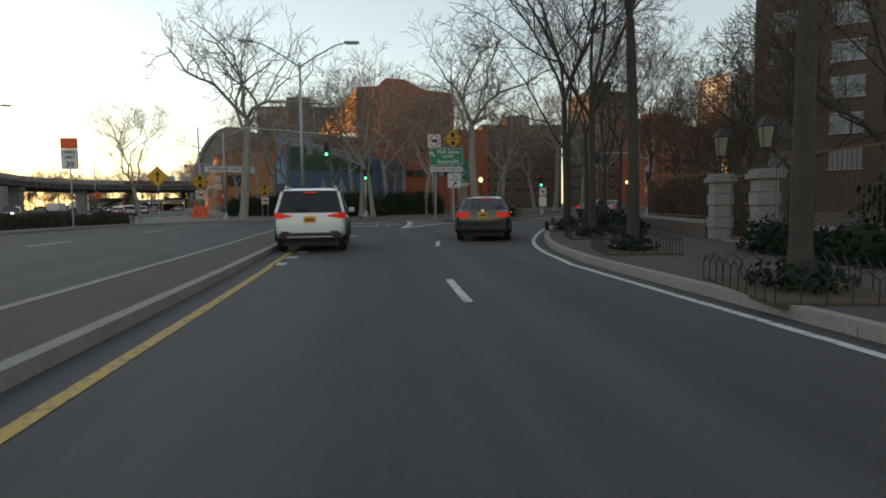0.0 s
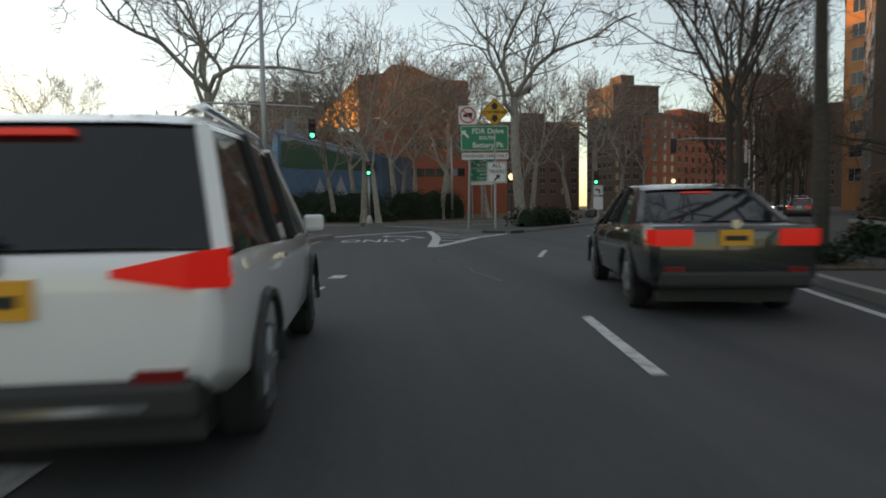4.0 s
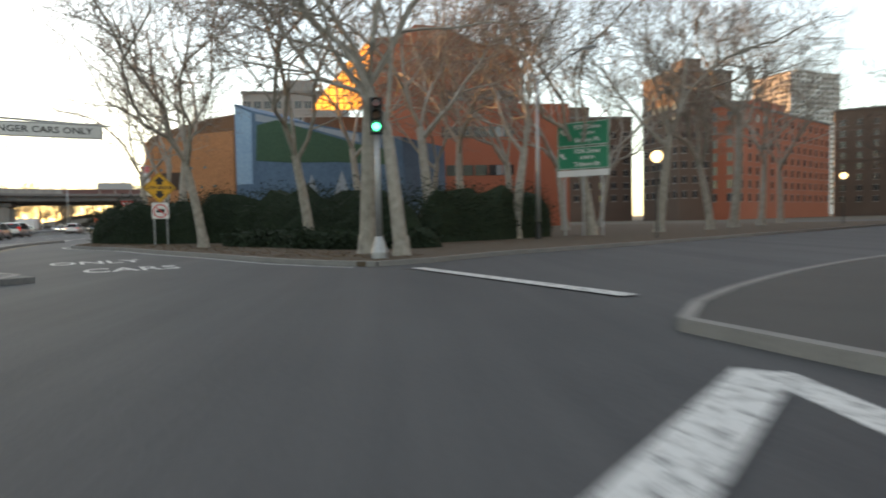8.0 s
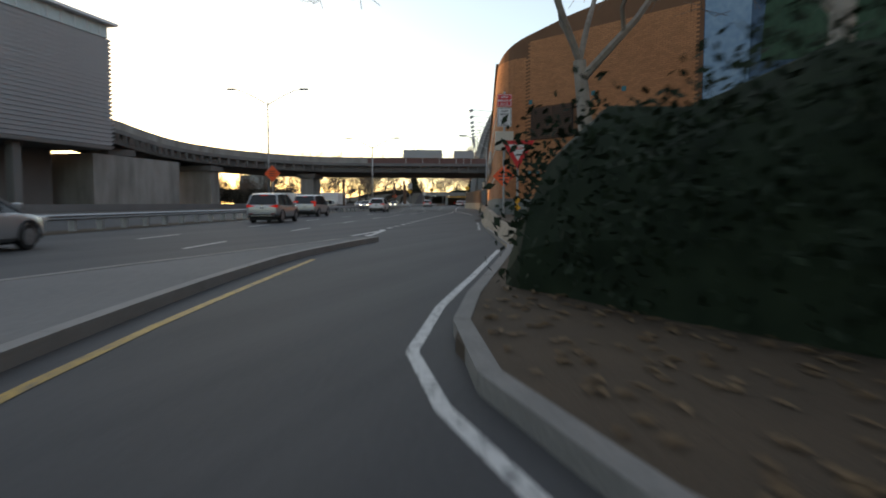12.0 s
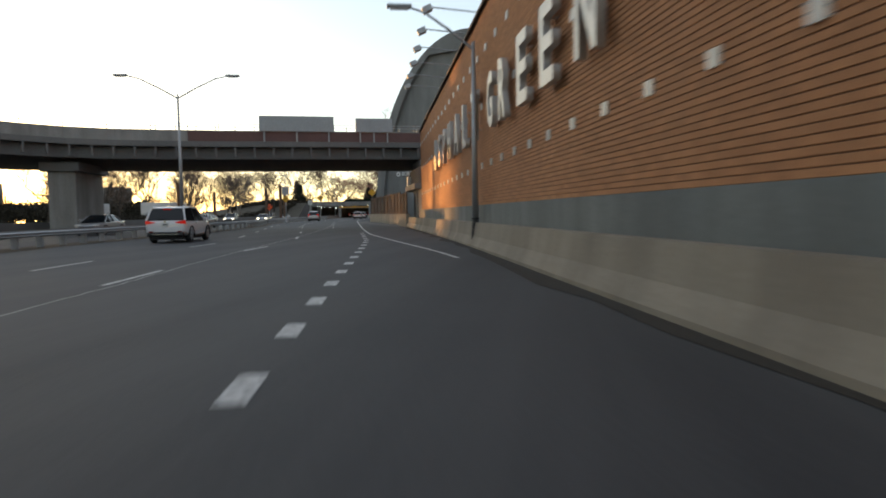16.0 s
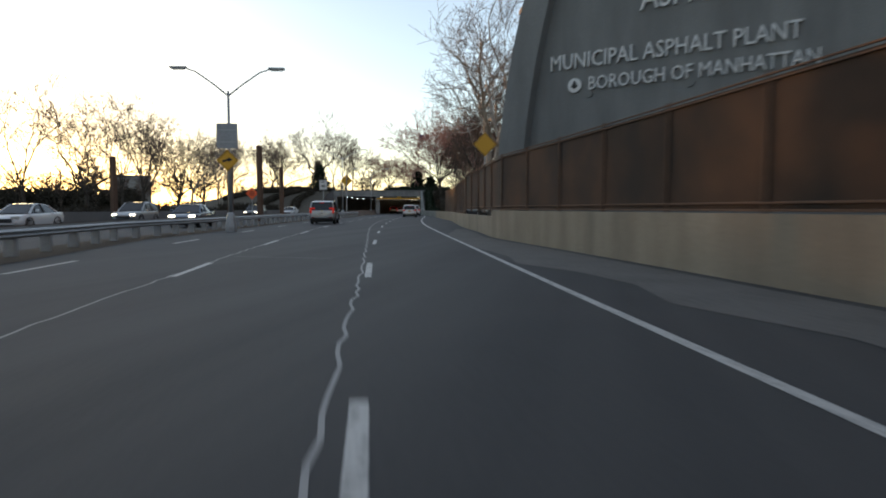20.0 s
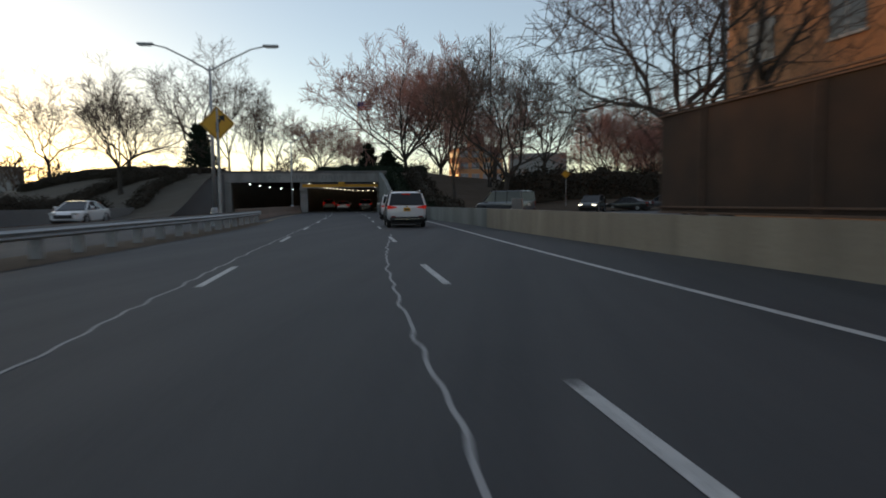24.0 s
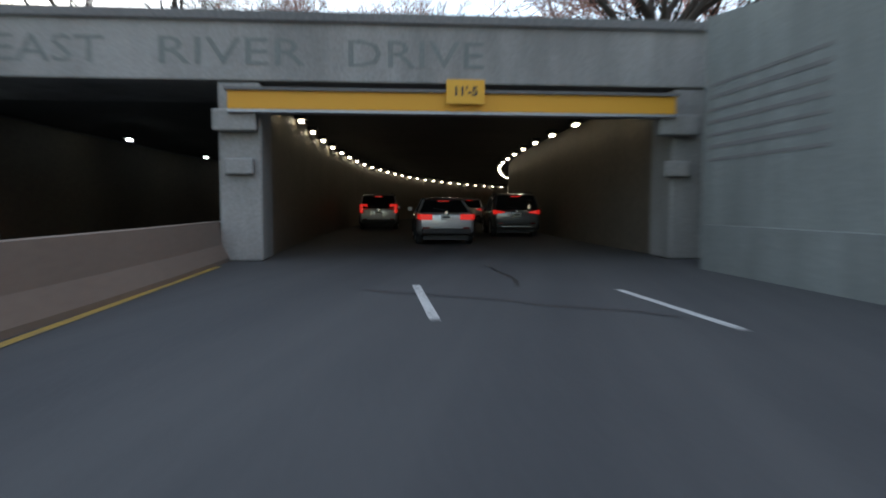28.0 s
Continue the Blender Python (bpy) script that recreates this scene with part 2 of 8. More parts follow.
TYRE = surf("tyre", (0.012, 0.012, 0.012), (0.025, 0.025, 0.025), 0.85, 40, 3, 0.2)
RIM = plain("alloy_rim", (0.45, 0.46, 0.47), 0.3, metal=0.9)
TAIL = plain("tail_lamp", (0.42, 0.012, 0.008), 0.2, emit=0.35)
TAIL_OFF = plain("tail_lamp_dull", (0.16, 0.008, 0.008), 0.2)
HEAD = plain("head_lamp", (1.0, 0.90, 0.65), 0.2, emit=4.0)
PLATE_Y = plain("plate_yellow", (0.70, 0.33, 0.02), 0.5)
PLATE_W = plain("plate_white", (0.6, 0.6, 0.58), 0.5)
CAR_GLASS = plain("car_glass", (0.010, 0.012, 0.014), 0.04)
TRIM = plain("car_trim", (0.02, 0.02, 0.021), 0.6)
CHROME = plain("chrome", (0.7, 0.7, 0.7), 0.15, metal=1.0)
PAINT_W = plain("paint_white", (0.72, 0.72, 0.72), 0.3, coat=1.0)
PAINT_S = plain("paint_silver", (0.40, 0.41, 0.42), 0.35, metal=0.5, coat=1.0)
PAINT_K = plain("paint_black", (0.010, 0.014, 0.013), 0.25, coat=1.0)
PAINT_G = plain("paint_grey", (0.10, 0.105, 0.115), 0.3, metal=0.4, coat=1.0)
PAINT_B = plain("paint_blue", (0.05, 0.08, 0.13), 0.3, metal=0.3, coat=1.0)
LETTER = surf("letter_metal", (0.42, 0.42, 0.40), (0.58, 0.58, 0.56), 0.45, 10, 1, 0.05, metal=0.4)
MURAL_B = surf("mural_blue", (0.045, 0.085, 0.14), (0.10, 0.165, 0.24), 0.8, 4, 0.35, 0.1)
MURAL_L = surf("mural_pale_blue", (0.16, 0.27, 0.40), (0.30, 0.42, 0.52), 0.8, 4, 0.3, 0.1)
MURAL_G = surf("mural_green", (0.018, 0.055, 0.028), (0.045, 0.095, 0.05), 0.8, 4, 0.35, 0.1)
MURAL_W = surf("mural_white", (0.20, 0.23, 0.26), (0.30, 0.33, 0.36), 0.8, 4, 0.4, 0.1)
LOUVRE = surf("louvre_metal", (0.52, 0.53, 0.55), (0.64, 0.65, 0.67), 0.5, 6, 0.3, 0.0, metal=0.3)
# dark tone stands in for the shade in the gaps between louvres
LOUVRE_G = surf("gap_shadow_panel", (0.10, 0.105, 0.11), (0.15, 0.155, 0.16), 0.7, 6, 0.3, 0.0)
CLERE = surf("clerestory_panel", (0.36, 0.44, 0.46), (0.48, 0.55, 0.57), 0.4, 3, 0.5, 0.0)
WATER = plain("river_water", (0.03, 0.04, 0.05), 0.08)
FLAG_R = plain("flag_red", (0.55, 0.03, 0.03), 0.8)
FLAG_W = plain("flag_white", (0.7, 0.7, 0.7), 0.8)
FLAG_B = plain("flag_blue", (0.03, 0.05, 0.2), 0.8)


def glow_glass():
    """Atrium glazing that lets the low sun through, clouded, its warm glow put into the tint."""
    m, n, l, p = node_mat("atrium_glazing")
    tr, add, gl = n.new("ShaderNodeBsdfTranslucent"), n.new("ShaderNodeMixShader"), n.new("ShaderNodeBsdfGlossy")
    tr.inputs["Color"].default_value = (1.0, 0.80, 0.35, 1)
    gl.inputs["Color"].default_value, gl.inputs["Roughness"].default_value = (0.9, 0.6, 0.3, 1), 0.1
    add.inputs["Fac"].default_value = 0.12
    l.new(tr.outputs[0], add.inputs[1])
    l.new(gl.outputs[0], add.inputs[2])
    l.new(add.outputs[0], n["Material Output"].inputs["Surface"])
    return m


ATRIUM = glow_glass()


# ---- mesh building ----
class M:
    """Vertices and faces of one mesh in the making."""

    def __init__(self):
        self.v, self.f = [], []

    def add(self, verts, faces):
        k = len(self.v)
        self.v += [tuple(p) for p in verts]
        self.f += [tuple(i + k for i in q) for q in faces]
        return self

    def box(self, x0, y0, z0, x1, y1, z1, m=None):
        c = [(x, y, z) for z in (z0, z1) for y in (y0, y1) for x in (x0, x1)]
        if m is not None:
            c = [m @ Vector(p) for p in c]
        return self.add(c, [(0, 2, 3, 1), (4, 5, 7, 6), (0, 1, 5, 4), (2, 6, 7, 3), (0, 4, 6, 2), (1, 3, 7, 5)])

    def beam(self, a, b, w, h):
        """A bar of w by h from a to b, upright in section."""
        a, b = Vector(a), Vector(b)
        d = (b - a).normalized()
        s = d.cross(Vector((0, 0, 1)))
        s = s.normalized() if s.length > 1e-4 else Vector((1, 0, 0))
        u = s.cross(d)
        c = [p + s * x * w / 2 + u * y * h / 2 for p in (a, b) for x, y in ((-1, -1), (1, -1), (1, 1), (-1, 1))]
        return self.add(c, [(0, 1, 2, 3), (7, 6, 5, 4), (0, 4, 5, 1), (1, 5, 6, 2), (2, 6, 7, 3), (3, 7, 4, 0)])

    def tube(self, pts, radii, n=8, cap=True):
        pts = [Vector(p) for p in pts]
        if not hasattr(radii, "__len__"):
            radii = [radii] * len(pts)
        k0 = len(self.v)
        for i, p in enumerate(pts):
            d = (pts[min(i + 1, len(pts) - 1)] - pts[max(i - 1, 0)]).normalized()
            s = d.cross(Vector((0, 0, 1)) if abs(d.z) < 0.95 else Vector((1, 0, 0))).normalized()
            u = s.cross(d)
            self.v += [tuple(p + (s * math.cos(2 * math.pi * j / n) + u * math.sin(2 * math.pi * j / n)) * radii[i]) for j in range(n)]
        for i in range(len(pts) - 1):
            a = k0 + i * n
            self.f += [(a + j, a + (j + 1) % n, a + n + (j + 1) % n, a + n + j) for j in range(n)]
        if cap:
            self.f += [tuple(k0 + j for j in reversed(range(n))), tuple(k0 + (len(pts) - 1) * n + j for j in range(n))]
        return self

    def slab(self, outline, z0, z1):
        n = len(outline)
        v = [(x, y, z0) for x, y in outline] + [(x, y, z1) for x, y in outline]
        return self.add(v, [tuple(range(n, 2 * n)), tuple(reversed(range(n)))] + [(i, (i + 1) % n, n + (i + 1) % n, n + i) for i in range(n)])

    def plate(self, outline, o, ex, ez, d0, d1):
        """An outline in the plane of ex and ez at o, from depth d0 to d1 along their normal."""
        o, ex, ez = Vector(o), Vector(ex), Vector(ez)
        nn = ex.cross(ez)
        n = len(outline)
        v = [o + ex * a + ez * b + nn * d for d in (d0, d1) for a, b in outline]
        return self.add(v, [tuple(range(n, 2 * n)), tuple(reversed(range(n)))] + [(i, (i + 1) % n, n + (i + 1) % n, n + i) for i in range(n)])

    def ribbon(self, left, right, z):
        n = len(left)
        zz = z if hasattr(z, "__len__") else [z] * n
        v = [(x, y, q) for (x, y), q in zip(left, zz)] + [(x, y, q) for (x, y), q in zip(right, zz)]
        return self.add(v, [(i, n + i, n + i + 1, i + 1) for i in range(n - 1)])

    def loft(self, rings, close=True):
        n, k0 = len(rings[0]), len(self.v)
        for r in rings:
            self.v += [tuple(p) for p in r]
        for i in range(len(rings) - 1):
            a = k0 + i * n
            self.f += [(a + j, a + (j + 1) % n, a + n + (j + 1) % n, a + n + j) for j in range(n if close else n - 1)]
        return self


def mesh_of(name, m):
    me = bpy.data.meshes.new(name)
    me.from_pydata(m.v, [], m.f)
    me.update()
    return me


def part(name, m, material, parent=None, label="", smooth=False, bevel=0.0):
    """Links a mesh as one object under a thing or a part."""
    me = m if isinstance(m, bpy.types.Mesh) else mesh_of(name, m)
    if not me.materials:
        me.materials.append(material)
    if smooth:
        me.shade_smooth()
    ob = new(name, me)
    ob.parent = parent
    if label:
        ob["label"] = label
    if bevel:
        b = ob.modifiers.new("bevel", "BEVEL")
        b.width, b.segments, b.limit_method = bevel, 2, "ANGLE"
    return ob


def thing(name, label, category, m=None, group="", kind=""):
    ob = new(name)
    if m is not None:
        ob.matrix_basis = m
    return tagged(ob, label, category, group, kind)


def single(name, m, material, label, category, kind="", group="", smooth=False, bevel=0.0):
    return tagged(part(name, m, material, None, "", smooth, bevel), label, category, group, kind)


def structure(name, m, material, label, category, **k):
    return single(name, m, material, label, category, kind="structure", **k)


def curve(pts, step=2.0):
    """Points along a smooth line through pts, in the plane."""
    p = [Vector(q) for q in pts]
    out = []
    for i in range(len(p) - 1):
        a, b, c, d = p[max(i - 1, 0)], p[i], p[i + 1], p[min(i + 2, len(p) - 1)]
        n = max(1, round((c - b).length / step))
        for j in range(n):
            t = j / n
            out.append(0.5 * (2 * b + (c - a) * t + (2 * a - 5 * b + 4 * c - d) * t * t + (3 * b - a - 3 * c + d) * t ** 3))
    return [tuple(q) for q in out + [p[-1]]]


def beside(line, off):
    """The line moved by off metres to its right."""
    out = []
    for i, q in enumerate(line):
        d = (Vector(line[min(i + 1, len(line) - 1)]) - Vector(line[max(i - 1, 0)])).normalized()
        out.append((q[0] + d.y * off, q[1] - d.x * off))
    return out


def run(line):
    s = [0.0]
    for a, b in zip(line, line[1:]):
        s.append(s[-1] + math.dist(a, b))
    return s


def along(line, s, at):
    """The place at run s of a line, and the heading there (radians, left of +y)."""
    i = min(max(np.searchsorted(at, s) - 1, 0), len(line) - 2)
    k = (s - at[i]) / max(at[i + 1] - at[i], 1e-6)
    a, b = Vector(line[i]), Vector(line[i + 1])
    d = b - a
    return a + d * k, math.atan2(-d.x, d.y)


def text_mesh(words, size, depth=0.01, align="CENTER", bold=0.0):
    """The outline of words in the built-in font, standing in x and z, facing -y, as a mesh."""
    c = bpy.data.curves.new("writing", "FONT")
    c.body, c.size, c.extrude, c.align_x, c.align_y, c.offset = words, size, depth, align, "CENTER", bold
    c.resolution_u = 2
    ob = bpy.data.objects.new("writing", c)
    me = bpy.data.meshes.new_from_object(ob)
    bpy.data.objects.remove(ob)
    bpy.data.curves.remove(c)
    me.transform(Matrix.Rotation(radians(90), 4, "X"))
    return me


def fit_text(words_, width, high, depth, bold=0.012):
    """Words as a mesh of a given width and capital height, centred."""
    me = text_mesh(words_, 1.0, depth, bold=bold)
    xs, zs = [q.co.x for q in me.vertices], [q.co.z for q in me.vertices]
    me.transform(Matrix.Translation((-(min(xs) + max(xs)) / 2, 0, -(min(zs) + max(zs)) / 2)))
    me.transform(Matrix.Diagonal((width / (max(xs) - min(xs)), 1, high / (max(zs) - min(zs)), 1)))
    return me


def facing(x, y, z, heading):
    """A pose whose -y looks back along the given heading (degrees left of +y), as a sign faces drivers."""
    return pose(x, y, z, 0, 0, heading)


# ---- the large lines of the plan ----
BAR = curve([(-20.3, 90.5), (-23.8, 101.4), (-27.3, 112.9), (-30.7, 125.4), (-35.0, 141.4), (-39.65, 157.2), (-41.6, 163.5), (-44.2, 173.0), (-48.2, 187.0), (-53.9, 202.0), (-60.8, 217.5), (-68.2, 234.0), (-75.2, 247.5), (-80.2, 257.4), (-84.2, 265.2), (-95.4, 285.3), (-104.9, 304.6)])
EDGE = curve([(-24.1, 101.2), (-26.8, 110.3), (-30.5, 121.9), (-33.84, 133.1), (-37.98, 143.2), (-41.2, 151.0), (-43.3, 157.0), (-46.67, 167.2), (-49.92, 177.5), (-53.2, 187.7), (-56.47, 198.0), (-59.73, 208.3), (-62.92, 218.6), (-65.91, 228.9), (-68.66, 239.2), (-71.22, 249.5), (-73.64, 259.8), (-76.12, 270.1), (-78.81, 280.3), (-81.91, 290.6), (-85.55, 301.0)])
LANE_A = curve([(-49.97, 169.5), (-53.41, 179.3), (-56.8, 189.2), (-60.03, 199.1), (-63.15, 209.0), (-66.14, 218.8), (-68.95, 228.7), (-71.62, 238.6), (-74.17, 248.5), (-76.62, 258.3), (-79.03, 268.1), (-81.44, 278.0), (-83.96, 287.9), (-86.65, 297.7), (-89.66, 307.6)])
LANE_B = curve([(-24.5, 77.0), (-29.8, 93.0), (-34.9, 110.5), (-38.4, 123.3), (-41.3, 134.6), (-42.9, 143.4), (-45.2, 150.0), (-50.23, 163.0), (-54.39, 173.4), (-58.42, 183.7), (-62.16, 194.1), (-65.61, 204.5), (-68.82, 214.9), (-71.8, 225.2), (-74.56, 235.6), (-77.18, 246.0), (-79.7, 256.3), (-82.16, 266.6), (-84.63, 276.9), (-87.16, 287.3), (-89.82, 297.6), (-92.73, 308.0)])
SEAM = curve([(-33.2, 103.2), (-37.4, 120.4), (-41.4, 135.2), (-44.2, 146.5), (-47.03, 157.0), (-50.12, 167.9), (-53.5, 178.8), (-57.15, 189.8), (-60.89, 200.8), (-64.65, 211.8), (-68.17, 222.8), (-71.3, 233.8), (-73.88, 244.7), (-75.8, 255.6)])
SEAM_B = curve([(-53.84, 170.9), (-57.65, 181.3), (-61.39, 191.7), (-64.92, 202.2), (-68.29, 212.6), (-71.41, 222.9), (-74.28, 233.3), (-76.91, 243.7), (-79.37, 254.1), (-81.75, 264.4), (-84.17, 274.7), (-86.81, 285.1), (-89.9, 295.5)])
DOTS = curve([(-26.5, 95.0), (-28.2, 100.2), (-29.4, 104.9), (-33.3, 119.6), (-38.8, 141.4), (-40.8, 148.0), (-43.6, 156.8)])
RAIL = curve([(-33.5, 77.0), (-40.0, 98.0), (-44.9, 114.6), (-50.0, 131.0), (-53.4, 142.0), (-57.2, 160.0), (-60.4, 176.3), (-63.6, 187.0), (-69.0, 200.5), (-76.0, 216.0), (-83.7, 232.0), (-88.4, 244.0), (-92.3, 254.2), (-97.5, 266.0)])
YELLOW_C = curve([(-82.54, 253.1), (-84.13, 259.9), (-85.36, 265.1), (-87.68, 274.2), (-89.31, 279.7), (-92.5, 292.6), (-94.2, 298.9), (-96.88, 309.3)])
H_END = 24.2


def line_mesh(line, w, z=0.006, dash=0, gap=0, first=0.0, wob=0.0):
    m, at = M(), run(line)
    if not dash:
        if wob:
            line = [(x + random.uniform(-wob, wob), y) for x, y in line]
        return m.ribbon(beside(line, -w / 2), beside(line, w / 2), z)
    s = first
    while s + dash < at[-1]:
        cut = [tuple(along(line, q, at)[0]) for q in np.linspace(s, s + dash, 3)]
        m.ribbon(beside(cut, -w / 2), beside(cut, w / 2), z)
        s += dash + gap
    return m


# ---- ground, roads, islands ----
ground = M().add([(-2500, -1500, -0.06), (2500, -1500, -0.06), (2500, 3500, -0.06), (-2500, 3500, -0.06)], [(0, 1, 2, 3)])
structure("ground", ground, GROUND, "dull brown winter soil round the roads", "ground")
road = M().add([(-52, -60, 0), (34, -60, 0), (34, 70, 0), (80, 120, 0), (60, 130, 0), (-20, 92, 0), (-45, 175, 0), (-103, 306, 0), (-103, 420, 0), (-160, 420, 0), (-130, 300, 0), (-84, 185, 0), (-68, 130, 0), (-55, 70, 0)], [(0, 1, 2, 3, 4, 5, 6, 7, 8, 9, 10, 11, 12, 13)])
structure("road", road, ASPHALT, "dark grey worn asphalt road with patched lanes", "road")


def island(name, outline, top, label, height=0.14, edge=0.16):
    """A raised island: surface, and a row of kerb stones round it."""
    base = structure(name, M().slab(outline, -0.05, height - 0.01), top, label, "pavement")
    ring = outline + [outline[0]]
    at = run(ring)
    s = 0.0
    stones = M()
    while s < at[-1] - 0.3:
        e = min(s + 1.8, at[-1])
        (a, ha), (b, hb) = along(ring, s + 0.006, at), along(ring, e - 0.006, at)
        stones.beam((a.x, a.y, height / 2 - 0.02), (b.x, b.y, height / 2 - 0.02), edge, height + 0.04 + random.uniform(-0.004, 0.004))
        s = e
    part("kerb", stones, KERB, base, "worn grey kerb stones")
    return base


MED_R = curve([(-2.5, -40.0), (-2.52, 6.0), (-2.6, 14.0), (-2.72, 20.0), (-2.98, 26.0), (-3.15, 32.0), (-2.6, 38.0), (-1.75, 41.0)])
median = island("median", MED_R + [(-1.9, 41.6), (-2.5, 41.5), (-3.9, 39.2), (-4.45, 36.5), (-4.5, 33.5), (-4.32, 25.0), (-4.13, 18.5), (-4.0, 9.0), (-4.0, -40.0)], WALK, "narrow raised concrete median with cracks")
STRIP_R = curve([(-17.6, -40.0), (-17.5, 30.0), (-16.7, 45.0), (-12.4, 51.6), (-8.6, 55.2), (-7.7, 56.4), (-8.8, 57.4), (-11.1, 59.2), (-13.9, 63.9), (-18.1, 71.0), (-20.2, 75.8), (-21.6, 79.2), (-23.9, 86.0), (-24.9, 92.5)], 3.0)
island("verge", STRIP_R + [(-25.4, 92.0), (-25.0, 82.0), (-24.6, 72.0), (-23.4, 60.0), (-23.0, 40.0), (-23.0, -40.0)], CONC_D, "paved verge between the avenue and the highway")
PARK_L = curve([(-0.8, 58.8), (-3.2, 60.9), (-6.2, 64.9), (-9.5, 69.0), (-12.8, 73.4), (-16.4, 76.9), (-18.1, 79.4), (-18.6, 81.5), (-19.1, 84.5), (-20.1, 90.2)])
island("park_corner", [(-0.4, 58.7), (0.9, 59.5), (3.4, 62.2), (9.0, 66.2), (23.0, 77.2), (60.0, 106.0), (30.0, 125.0), (-18.0, 108.0), (-24.0, 102.0)] + PARK_L[::-1], LITTER, "park corner covered in brown leaf litter behind a kerb")
island("traffic_island", curve([(3.0, 48.4), (4.3, 44.4), (5.6, 42.2), (6.3, 42.1), (7.2, 43.2), (9.8, 47.0), (13.4, 52.0), (15.4, 54.8), (15.4, 56.9), (13.4, 57.2), (8.2, 53.8), (4.0, 50.0), (3.0, 48.6)], 1.5)[:-1], WALK, "traffic island with a concrete top and painted kerb")
WALK_L = curve([(4.35, -40.0), (4.3, 6.0), (4.45, 13.0), (5.2, 18.0), (6.6, 23.0), (8.6, 28.8), (11.6, 35.8), (15.6, 43.0), (20.5, 50.0), (31.0, 63.0), (70.0, 111.0)])
island("sidewalk", WALK_L + [(120, 111), (120, -40)], WALK, "wide dark sidewalk beside the avenue")

# road markings
structure("yellow_edge_line", line_mesh(beside(curve(MED_R[::3], 1.0), 0.55), 0.13), LINE_Y, "worn yellow line beside the median kerb", "road marking")
structure("white_edge_line", line_mesh(beside(WALK_L, -0.42)[8:], 0.12), LINE_W, "worn white edge line along the sidewalk kerb", "road marking")
structure("lane_dashes", line_mesh(curve([(1.0, -30.0), (1.15, 6.0), (1.8, 17.0), (3.4, 27.0), (6.5, 35.0), (11.3, 42.6), (17.0, 50.0)]), 0.12, dash=2.4, gap=8.2, first=5.8), LINE_W, "white lane dashes on the avenue", "road marking")
structure("turn_dots", line_mesh(curve([(-1.9, 13.2), (-1.75, 17.0), (-1.2, 22.2), (-0.4, 27.0)]), 0.26, dash=0.5, gap=1.2), LINE_W, "short white dashes of the turning lane", "road marking")
structure("left_lane_dashes", line_mesh([(-11.0, -20.0), (-11.2, 40.0), (-8.0, 54.0)], 0.12, dash=3.0, gap=7.5), LINE_W, "white lane dashes on the opposite carriageway", "road marking")
chev = M()


coats = iter(range(99))


def stroke(pts, w):
    """One painted stroke through the points, each a little thicker than the one before."""
    chev.ribbon(beside(pts, -w / 2), beside(pts, w / 2), 0.006 + 0.003 * next(coats))


stroke([(1.72, 33.2), (2.35, 38.2), (2.6, 41.2), (2.8, 46.6)], 0.32)
stroke([(1.76, 33.2), (2.95, 36.0), (4.0, 38.7), (5.9, 41.85)], 0.34)
stroke([(2.85, 44.0), (3.68, 41.9), (5.6, 41.75)], 0.22)
stroke([(2.7, 41.5), (3.53, 40.15), (4.8, 40.4)], 0.24)
stroke([(2.5, 39.3), (3.0, 38.6), (3.9, 38.65)], 0.24)
stroke([(2.3, 37.0), (2.7, 36.5), (3.0, 36.5)], 0.24)
stroke([(-1.75, 41.1), (-0.4, 43.0), (2.75, 46.6)], 0.42)
stroke([(0.6, 57.6), (3.5, 51.2)], 0.36)
arrow = M()
arrow.ribbon([(0.62, 41.5), (1.3, 41.35), (1.78, 40.55), (2.05, 39.3)], [(0.66, 41.15), (1.15, 41.0), (1.55, 40.35), (1.8, 39.25)], 0.008)
arrow.add([(0.28, 41.8, 0.0084), (0.45, 40.5, 0.0084), (0.75, 42.0, 0.0084)], [(0, 1, 2)])
structure("turn_arrow", arrow, LINE_W, "white painted left turn arrow", "road marking")
structure("chevron_marking", chev, LINE_W, "white painted chevrons and stop line by the island", "road marking")
gore = M()
for a, b in (((-27.8, 99.2), (-26.95, 94.7)), ((-27.75, 99.3), (-26.3, 94.7))):
    gore.ribbon(beside([a, b], -0.08), beside([a, b], 0.08), 0.006 + 0.004 * len(gore.f))
structure("gore_lines", gore, LINE_W, "white lines where the ramp joins the highway", "road marking")
structure("york_stop_line", M().ribbon([(13.4, 51.5), (15.7, 46.8)], [(13.8, 51.9), (16.1, 47.2)], 0.007), LINE_W, "white stop line before the crossing", "road marking")
cross = M()
for i in range(9):
    o = Vector((16.0 + i * 0.95, 54.0 - i * 1.15))
    cross.ribbon([tuple(o), tuple(o + Vector((1.9, 2.3)))], [tuple(o + Vector((0.35, -0.3))), tuple(o + Vector((2.25, 2.0)))], 0.007)
structure("crosswalk", cross, LINE_W, "white crosswalk bars", "road marking")


def road_words(words, x, y, heading, size, stretch, name):
    me = text_mesh(words, size, 0.0, bold=0.012)
    me.transform(Matrix.Rotation(radians(-90), 4, "X"))
    me.transform(Matrix.Diagonal((1, stretch, 1, 1)))
    ob = structure(name, me, LINE_W, f"white painted word {words} on the asphalt", "road marking")
    ob.matrix_basis = pose(x, y, 0.006, 0, 0, heading)


